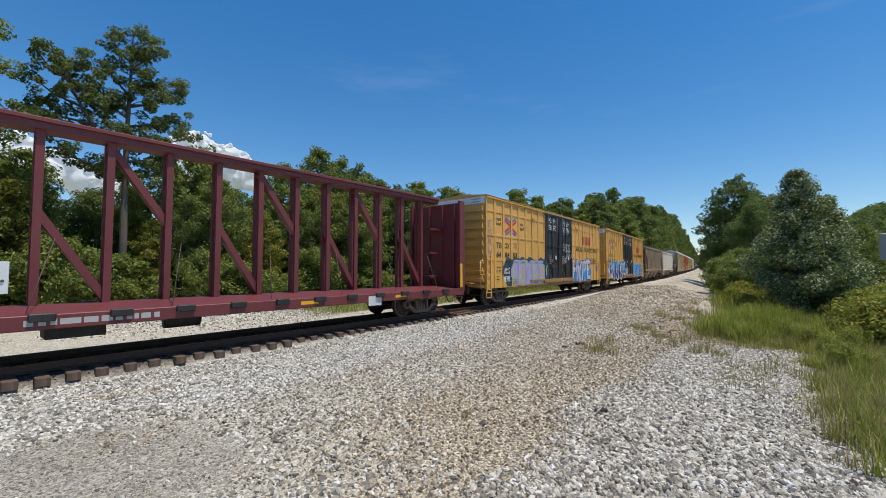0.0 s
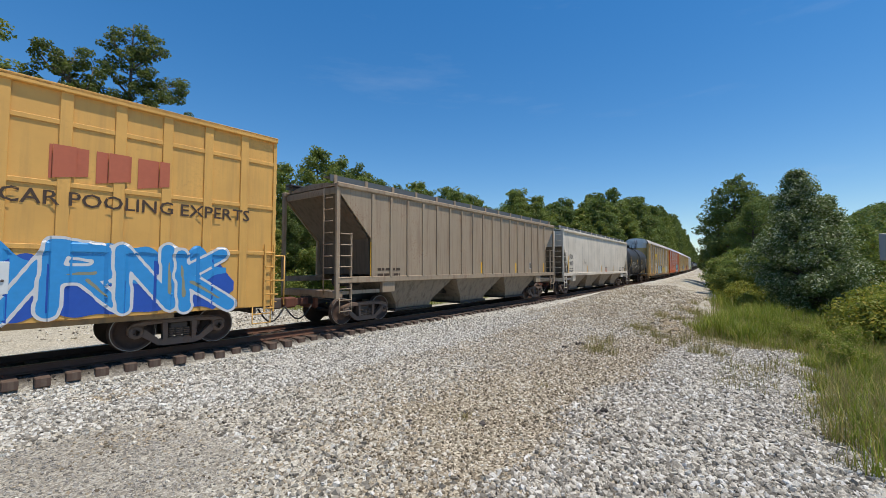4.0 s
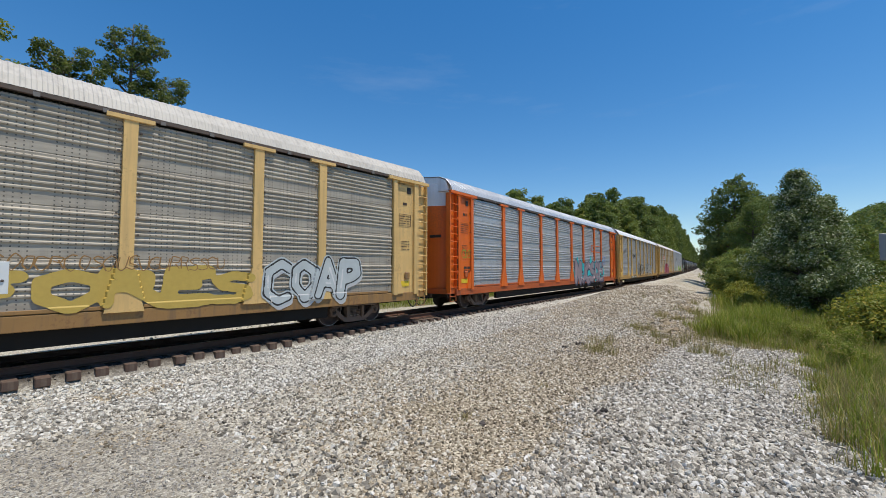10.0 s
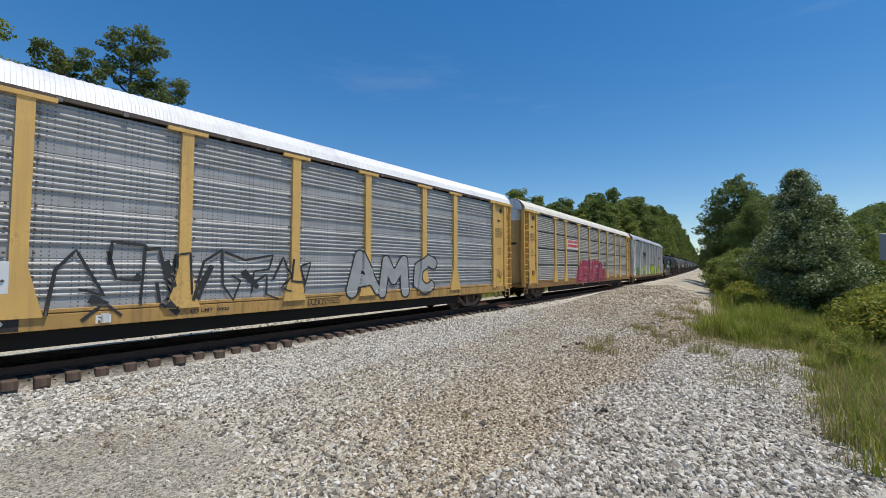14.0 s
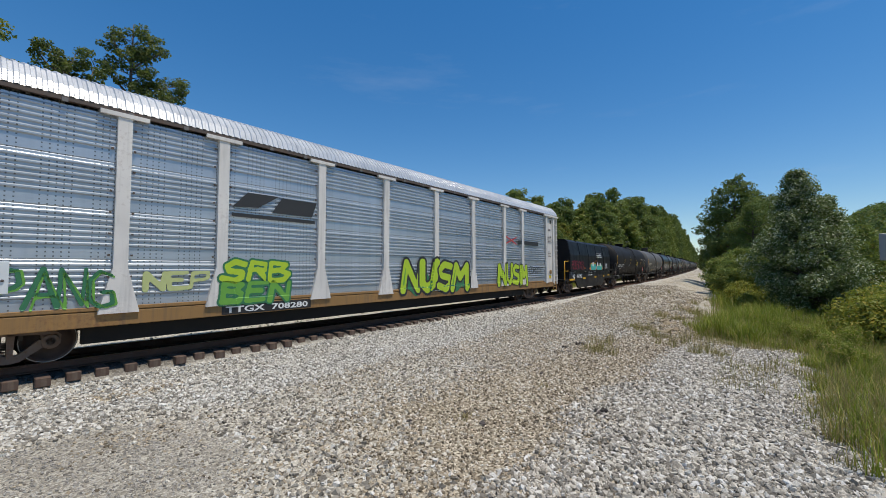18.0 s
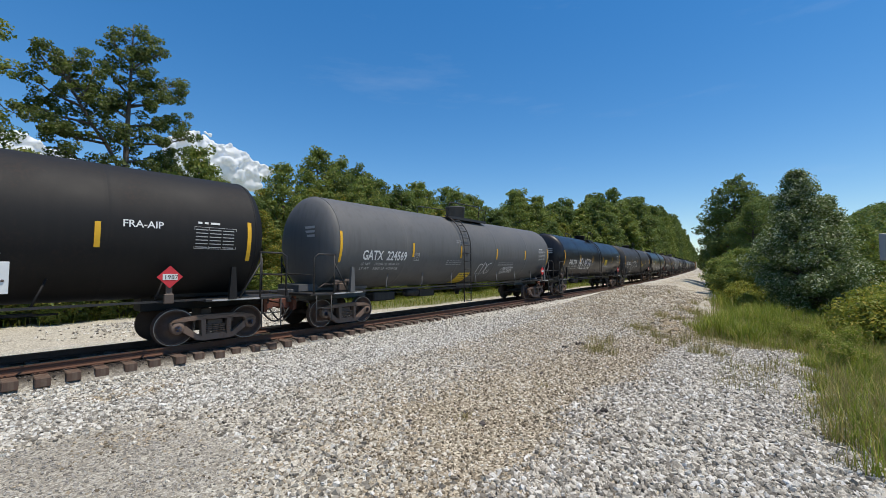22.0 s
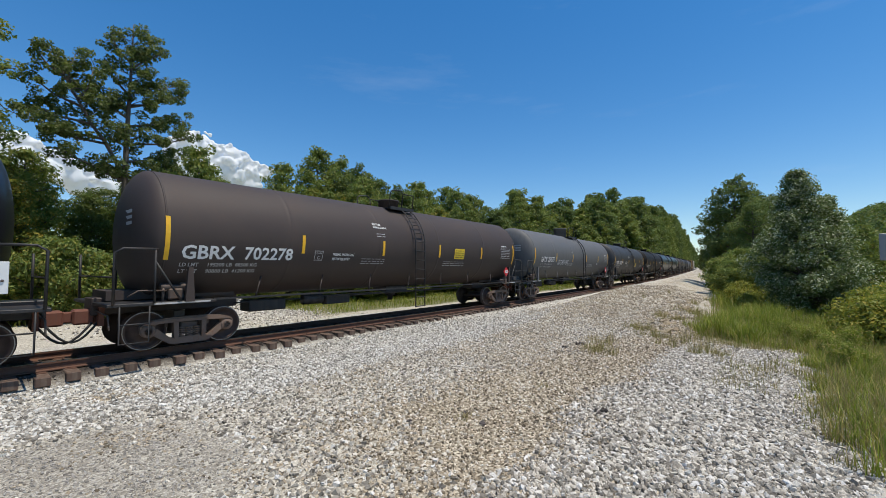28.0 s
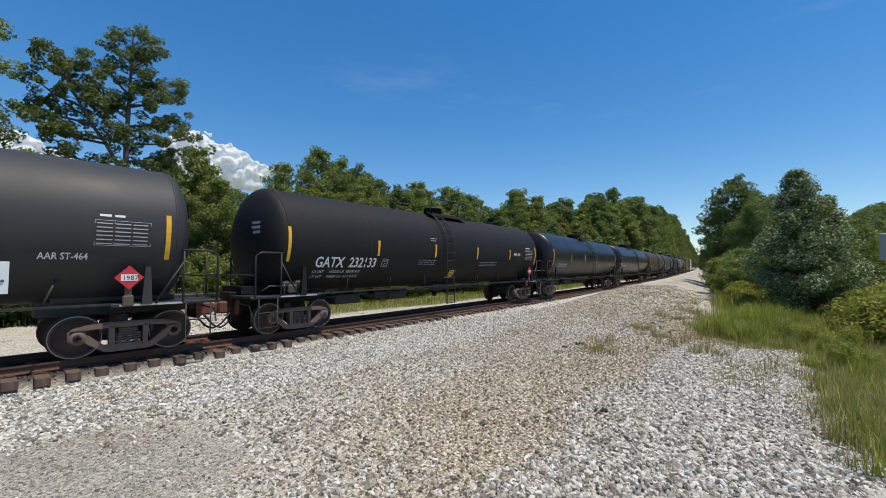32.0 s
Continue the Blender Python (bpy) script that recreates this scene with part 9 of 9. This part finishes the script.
def coil_car(f, r):
    half = (r - f) / 2
    car = tagged(new("coil_car"), "black covered coil car with teal graffiti and yellow strips", "coil car", "freight cars of the train")
    g = Geo()
    prof = [(-1.60, 1.70), (-1.60, 2.90), (-1.42, 3.86), (-1.20, 4.02), (0, 4.10), (1.20, 4.02), (1.42, 3.86), (1.60, 2.90), (1.60, 1.70)]
    part("cover", Geo().prism(prof, "x", -half, half - 0.25), MAT_COIL, car, "black steel cover over the coil troughs")
    for k in range(6):
        x = -half + 0.08 + k * (2 * half - 0.45) / 5
        rim = [(y * 1.012, z + 0.01) for y, z in prof]
        part("cover_seam", Geo().prism(rim, "x", x - 0.03, x + 0.03), MAT_COIL, car)
    for s in (-1, 1):
        pts = [(-half, 1.72), (half - 0.2, 1.72), (half - 0.2, 1.0), (half - 2.0, 1.0), (half - 3.0, 0.42), (-half + 2.0, 0.42), (-half + 1.35, 0.95), (-half, 0.98)]
        part("side_sill", Geo().prism(pts, "y", min(s * 1.44, s * 1.54), max(s * 1.44, s * 1.54)), MAT_COIL, car)
        part("sill_lip", Geo().box(-half, half - 0.2, min(s * 1.44, s * 1.64), max(s * 1.44, s * 1.64), 1.68, 1.75), MAT_COIL, car)
    part("trough", Geo().box(-half + 0.4, half - 0.6, -1.4, 1.4, 0.95, 1.68).box(-half, half, -0.3, 0.3, 0.72, 1.0), MAT_BLACKIRON, car)
    for s in (-1, 1):
        e = s * half
        part("end_platform", Geo().box(min(e, e + s * 0.9), max(e, e + s * 0.9), -1.5, 1.5, 0.98, 1.08), MAT_COIL, car)
        for y in (-1.5, 1.5):
            g = Geo().tube([(e + s * 0.85, y, 1.05), (e + s * 0.85, y, 2.4), (e + s * 0.1, y, 2.4)], 0.03)
            g.tube([(e + s * 0.85, y, 1.7), (e + s * 0.1, y, 1.7)], 0.02)
            part("end_railing", g, MAT_YELLOWREF if s < 0 else MAT_COIL, car)
        step_iron(car, e + s * 0.5, -1.5, MAT_COIL, 0.5, 0.4, 1.0)
        coupler(car, e + s * 0.7, s, MAT_COUPLER)
        truck(car, s * (half - 1.05), MAT_GREYCAP)
    at = flat_side(-1.547)
    write(car, "NS", -half + 0.72, 1.14, 0.48, MAT_WHITE, at, 0.52, 0.014)
    write(car, "161962", -half + 1.62, 1.18, 0.42, MAT_WHITE, at, 1.25, 0.012)
    for i, (ta, tb) in enumerate((("LD LMT", "228000"), ("LT WT", "56000"))):
        write(car, ta, -half + 4.5, 1.50 - 0.19 * i, 0.15, MAT_WHITE, at, 0.5, 0.003)
        write(car, tb, -half + 5.12, 1.50 - 0.19 * i, 0.15, MAT_WHITE, at, 0.52, 0.003)
    for tx, x in (("40-90 INCH", 1.0), ("40-72 INCH", 3.6), ("40-84 INCH", 6.1), ("40-72 INCH", 8.6), ("40-90 INCH", 10.6)):
        write(car, tx, -half + x, 1.60, 0.075, MAT_WHITE, at, 0.5, 0.002)
    for x, w, z in ((0.03, 1.1, 1.0), (3.2, 0.62, 1.06), (6.3, 0.5, 1.1), (8.9, 0.4, 1.14), (10.5, 0.6, 1.22)):
        patch(car, -half + x, -half + x + w, z, z + 0.12, MAT_YELLOWREF, at, "reflective_strip")
    write(car, "COVER IS THE PROPERTY OF", 1.0, 3.10, 0.13, MAT_WHITE, flat_side(-1.585), 1.45, 0.003)
    bars(car, 0.95, 2.95, 1.6, 2, MAT_WHITE, flat_side(-1.605), 0.13, 0.07, 4)
    cover = flat_side(-1.604)
    sprayed_field(car, -1.1, 2.9, 1.76, 2.02, MAT_SPRAYORANGE, cover, 24, 0.001, 0.10)
    sprayed_field(car, -0.75, 0.75, 1.76, 2.28, MAT_TEAL, cover, 25, 0.003, 0.02, "graffiti", "teal sprayed blocks with orange and white")
    sprayed_field(car, 0.95, 2.75, 1.76, 2.20, MAT_TEAL, cover, 26, 0.003, 0.03, "graffiti")
    spray_lines(car, [[(-0.75, 1.78), (-0.75, 2.28), (0.7, 2.28)], [(0.95, 1.78), (1.0, 2.15), (2.4, 2.2), (2.75, 1.8)], [(0.78, 2.3), (0.85, 1.8)]], MAT_LOGO_Y, cover, 0.05, 0.006)
    for k, (x, z, d) in enumerate(((-0.05, 2.24, 0.22), (1.25, 2.24, 0.20), (2.1, 2.2, 0.2), (0.9, 1.95, 0.12), (0.85, 2.5, 0.1), (-2.3, 1.9, 0.1), (0.3, 2.38, 0.06))):
        sprayed_field(car, x - d, x + d, z - d * 0.8, z + d * 0.8, MAT_SPRAY_WHITE if k < 4 else MAT_SPRAYORANGE, cover, 40 + k, 0.008, 0.03, "spray_dot")
    scrawl(car, -half + 0.35, -half + 3.1, 1.85, 2.45, MAT_CRIMSON, cover, 81, 0.05)
    sprayed(car, "LUSO", half - 2.05, half - 1.45, 1.85, 2.35, MAT_SPRAY_WHITE, None, cover, 82, "", 0.05, lift=0.004, wide=1.2)
    scrawl(car, -half + 0.1, -half + 1.0, 1.42, 1.6, MAT_DIMWHITE, at, 83, 0.02)
    roll_out(car, f, r, half - 1.05)
    return car


coil_car(263.78, 275.31)


# ---------------------------------------------------------------- centre-beam flat car
MAT_MAROON = painted("maroon_paint", (0.155, 0.032, 0.034), 0.5, 0, 0.3, 0.25, grime=(0.11, 0.06, 0.05))


def centre_beam(f, r):
    half = (r - f) / 2
    car = tagged(new("centre_beam_car"), "empty maroon centre-beam flat car with open truss", "flat car", "freight cars of the train")
    part("deck", Geo().prism([(-1.45, 0.86), (1.45, 0.86), (1.5, 1.0), (0.35, 1.12), (-0.35, 1.12), (-1.5, 1.0)], "x", -half + 0.2, half - 0.2), MAT_MAROON, car)
    for s in (-1, 1):
        part("side_sill", Geo().box(-half, half, min(s * 1.42, s * 1.56), max(s * 1.42, s * 1.56), 0.74, 1.03, c=0.015), MAT_MAROON, car)
    part("centre_sill", Geo().box(-half, half, -0.3, 0.3, 0.60, 0.9), MAT_BLACKIRON, car)
    part("top_chord", Geo().box(-half + 0.3, half - 0.3, -0.36, 0.36, 5.12, 5.22, c=0.015).box(-half + 0.3, half - 0.3, -0.30, 0.30, 4.98, 5.12), MAT_MAROON, car)
    n = int((2 * half - 3.0) / 1.24)
    xs = [half - 1.35 - 1.24 * k for k in range(n + 1)]
    for k, x in enumerate(xs):
        for y in (-0.14, 0.14):
            part("truss_post", Geo().box(x - 0.075, x + 0.075, y - 0.05, y + 0.05, 1.1, 5.0), MAT_MAROON, car)
        if k % 3 != 1 and k < n:
            up = (k // 3) % 2 == 0
            a, b = (x, xs[k + 1])
            z0, z1 = (1.2, 3.2) if k % 3 == 0 else (3.1, 4.9)
            if k % 3 == 2:
                z0, z1 = 3.1, 4.9
            g = Geo()
            d = Vector((b - a, 0, z1 - z0)).normalized()
            nn = Vector((-d.z, 0, d.x)) * 0.08
            pts = [(a - nn.x, z0 - nn.z), (b - nn.x, z1 - nn.z), (b + nn.x, z1 + nn.z), (a + nn.x, z0 + nn.z)]
            part("truss_brace", g.prism(pts, "y", -0.12, 0.12), MAT_MAROON, car)
    for k in range(len(xs) - 1):
        if k % 2 == 0:
            part("tie_down_cable", Geo().tube([(xs[k] + 0.3, -0.2, 2.6), (xs[k] - 0.2, -1.3, 1.06)], 0.010, 5), MAT_STEEL, car)
        part("winch", Geo().box(xs[k] - 0.2, xs[k] + 0.2, -1.64, -1.54, 0.90, 1.06, c=0.02), MAT_BLACKIRON, car)
        part("winch", Geo().box(xs[k] - 0.2, xs[k] + 0.2, 1.54, 1.64, 0.90, 1.06, c=0.02), MAT_BLACKIRON, car)
    for s in (-1, 1):
        e = s * half
        g = Geo().box(min(e - s * 0.12, e), max(e - s * 0.12, e), -1.5, 1.5, 1.0, 4.95, c=0.02)
        board = part("bulkhead", g, MAT_MAROON, car)
        for y in (-1.1, -0.4, 0.4, 1.1):
            part("stiffener", Geo().box(min(e - s * 0.22, e - s * 0.12), max(e - s * 0.22, e - s * 0.12), y - 0.05, y + 0.05, 1.02, 4.9), MAT_MAROON, board)
        for y in (-1.5, 1.5):
            part("bulkhead_post", Geo().box(min(e - s * 0.3, e + s * 0.05), max(e - s * 0.3, e + s * 0.05), y - 0.06, y + 0.06, 0.9, 5.0, c=0.01), MAT_MAROON, car)
        for z in (1.5, 2.6, 3.7):
            part("bulkhead_beam", Geo().box(min(e - s * 0.9, e), max(e - s * 0.9, e), -0.3, 0.3, z, z + 0.1), MAT_MAROON, car)
        patch(car, min(e - s * 0.28, e - s * 0.12), max(e - s * 0.28, e - s * 0.12), 1.1, 2.15, MAT_YELLOWREF, flat_side(-1.563), "reflective_strip")
        step_iron(car, e - s * 0.35, -1.5, MAT_MAROON, 0.5, 0.42, 0.9)
        coupler(car, e - s * 0.05, s, MAT_STEEL)
        truck(car, s * (half - 2.3), MAT_GREYCAP)
    at = flat_side(-1.562)
    for x in (half - 8.2, half - 4.3):
        patch(car, x, x + 0.6, 0.84, 0.94, MAT_YELLOWREF, at, "reflective_strip")
    patch(car, half - 5.6, half - 5.0, 0.62, 0.96, MAT_SPRAY_WHITE, flat_side(-1.566), "notice_board", "white notice board on the sill")
    bars(car, half - 14.0, 0.82, 2.2, 1, MAT_DIMWHITE, at, 0.1, 0.12, 8)
    part("brake_cylinder", Geo().box(-2.2, -1.2, -0.9, -0.3, 0.45, 0.75, c=0.02), MAT_BLACKIRON, car)
    part("air_tank", Geo().lathe([(-0.4, 0), (-0.4, 0.2), (0.4, 0.2), (0.4, 0)], 12, c=(0.4, -0.6, 0.62)), MAT_BLACKIRON, car)
    roll_out(car, f, r, half - 2.3)
    return car


centre_beam(-8.0, 14.86)


# ---------------------------------------------------------------- signs, hill, clouds
MAT_SIGN = plain("white_sign_plate", (0.66, 0.68, 0.68), 0.4)
MAT_SIGNBACK = plain("grey_sign_back", (0.20, 0.21, 0.22), 0.5, 0.3)


def sign(name, label, x, y, z0, z1, w, turn, mat, dx):
    ob = tagged(new(name), label, "sign")
    ob.matrix_basis = Matrix.Translation((x, y, 0)) @ Euler((0, 0, radians(turn))).to_matrix().to_4x4()
    plate = part("plate", Geo().box(-w, 0.0, -0.006, 0.006, z0, z1, c=0.004), mat, ob)
    part("bolt", Geo().lathe([(-0.014, 0.0), (-0.014, 0.012), (0.0, 0.014), (0.006, 0.014)], 10, axis="y", c=(-0.045, -0.004, (z0 + z1) / 2 - 0.03)), MAT_STEEL, plate)
    h = float(ground_z(x - w / 2, y))
    part("post", Geo().box(-w / 2 - 0.03, -w / 2 + 0.03, 0.008, 0.05, h - 0.3, z1 - 0.02, c=0.005), MAT_STEEL, ob)
    return ob


sign("sign", "white metal sign plate on a steel post by the track", 0.355, -6.5, 1.685, 2.01, 0.42, -2, MAT_SIGN, 0)
grey = tagged(new("road_sign"), "grey back of a metal sign above the grass", "sign")
grey.matrix_basis = Matrix.Translation((11.9, -14.0, 0)) @ Euler((0, 0, radians(-82))).to_matrix().to_4x4()
part("plate", Geo().box(0.0, 0.6, -0.006, 0.006, 2.12, 2.66, c=0.005), MAT_SIGNBACK, grey)
part("post", Geo().box(0.27, 0.33, -0.05, -0.008, float(ground_z(11.9, -14.3)) - 0.3, 2.6, c=0.005), MAT_STEEL, grey)


def build_hill():
    """A wooded hill far beyond the verge."""
    r = np.random.RandomState(5)
    n = 2600
    x, y = r.uniform(260, 520, n), r.uniform(-190, -28, n)
    top = 46 * np.exp(-((x - 420) / 110) ** 2) * smooth(-5, -70, y)
    keep = top > 2
    x, y, top = x[keep], y[keep], top[keep]
    vs, fs = [], []
    c = np.stack([x, y, top], -1)
    me = leaf_cloud("wooded_hill", c, np.full(len(c), 5.0), 60000, 1.5, MAT_LEAF, 6)
    g = np.linspace(0, 1, 40)
    hill = new("wooded_hill", me)
    tagged(hill, "dark green wooded hill in the far distance", "hill", kind="structure")
    X, Y = np.meshgrid(240 + 300 * g, -200 + 180 * g)
    Z = 46 * np.exp(-((X - 420) / 110) ** 2) * smooth(-5, -70, Y) - 1.0
    i = np.arange(1600).reshape(40, 40)
    f = np.stack([i[:-1, :-1], i[:-1, 1:], i[1:, 1:], i[1:, :-1]], -1).reshape(-1, 4)
    slope = part("slope", soup("slope", np.stack([X, Y, Z], -1).reshape(-1, 3), f, MAT_LEAF, smooth=True), None, hill)


build_hill()


def cloud_mat():
    m, n, l, b = material("cloud_white")
    b.inputs["Base Color"].default_value = (0.93, 0.94, 0.96, 1)
    b.inputs["Roughness"].default_value = 1.0
    b.inputs["Specular IOR Level"].default_value = 0.0
    tr, mx = n.new("ShaderNodeBsdfTranslucent"), n.new("ShaderNodeMixShader")
    tr.inputs[0].default_value = (0.93, 0.94, 0.96, 1)
    mx.inputs[0].default_value = 0.45
    l.new(b.outputs[0], mx.inputs[1]), l.new(tr.outputs[0], mx.inputs[2]), l.new(mx.outputs[0], n["Material Output"].inputs[0])
    return m


MAT_CLOUD = cloud_mat()


def cloud(lumps, seed):
    """A heaped cloud: bulging lumps over a flat foot, far away."""
    r = random.Random(seed)
    bm = bmesh.new()
    for x, z, w in lumps:
        for k in range(22):
            s = w * r.uniform(0.30, 0.5)
            a, d = r.uniform(0, 6.28), r.uniform(0, 0.7) ** 0.7
            bmesh.ops.create_icosphere(bm, subdivisions=2, radius=s, matrix=Matrix.Translation((x + math.cos(a) * d * w, 1420 + r.uniform(-20, 20), z + math.sin(a) * d * w * 0.55)))
        # small heads swelling out of the upper edge
        for k in range(46):
            s = w * r.uniform(0.10, 0.20)
            a, d = r.uniform(-0.4, 3.54), r.uniform(0.75, 1.05)
            bmesh.ops.create_icosphere(bm, subdivisions=2, radius=s, matrix=Matrix.Translation((x + math.cos(a) * d * w, 1405 + r.uniform(-25, 15), z + math.sin(a) * d * w * 0.80)))
    for v in bm.verts:
        k = noise.noise(v.co * 0.06) * 4 + noise.noise(v.co * 0.16) * 3
        v.co += v.normal * k if v.normal.length else Vector()
    me = bpy.data.meshes.new("cloud")
    bm.to_mesh(me)
    bm.free()
    me.materials.append(MAT_CLOUD)
    me.polygons.foreach_set("use_smooth", [True] * len(me.polygons))
    ob = new("cloud", me)
    melt = ob.modifiers.new("melt", "REMESH")
    melt.mode, melt.voxel_size, melt.use_smooth_shade = "VOXEL", 3.6, True
    soften = ob.modifiers.new("soften", "SMOOTH")
    soften.factor, soften.iterations = 0.5, 12
    return tagged(ob, "white heaped summer cloud low over the wood", "cloud", "clouds", "structure")


cloud([(75, 275, 62), (140, 255, 58), (205, 235, 52), (20, 275, 55), (265, 230, 48)], 3)
cloud([(455, 372, 56), (486, 395, 48), (530, 366, 48), (580, 382, 42), (640, 355, 40), (692, 342, 36), (560, 315, 56), (480, 310, 60), (640, 300, 50)], 4)


# ---------------------------------------------------------------- movement
def car_pose(s, half):
    """A car whose trucks stand on the track either side of s."""
    a, b = Vector(beside(s - half, 0)), Vector(beside(s + half, 0))
    d = (b - a).normalized()
    return Matrix.Translation((a + b) / 2) @ Euler((0, -math.asin(d.z), math.atan2(d.y, d.x))).to_matrix().to_4x4()


def motions():
    where = {}
    for car, p, half in TRAIN:
        where[car.name] = p
        walk(car, [(t, car_pose(p - rolled(t), half)) for t in range(0, 33)])
    # wheels roll while their car is near; far off they are at rest in their trucks
    for w, car, d in WHEELS:
        p = where[car.name]
        near = [k / 30 for k in range(0, 961) if -16 < p - rolled(k / 30) < 40]
        if not near:
            continue
        rows = [(t, pose(d, 0, WR, 0, -math.degrees((rolled(t) - rolled(near[0])) / WR), 0)) for t in near]
        if rows[0][0] > 0:
            rows.insert(0, (0.0, rows[0][1]))
        if rows[-1][0] < 32:
            rows.append((32.0, rows[-1][1]))
        walk(w, rows)


motions()
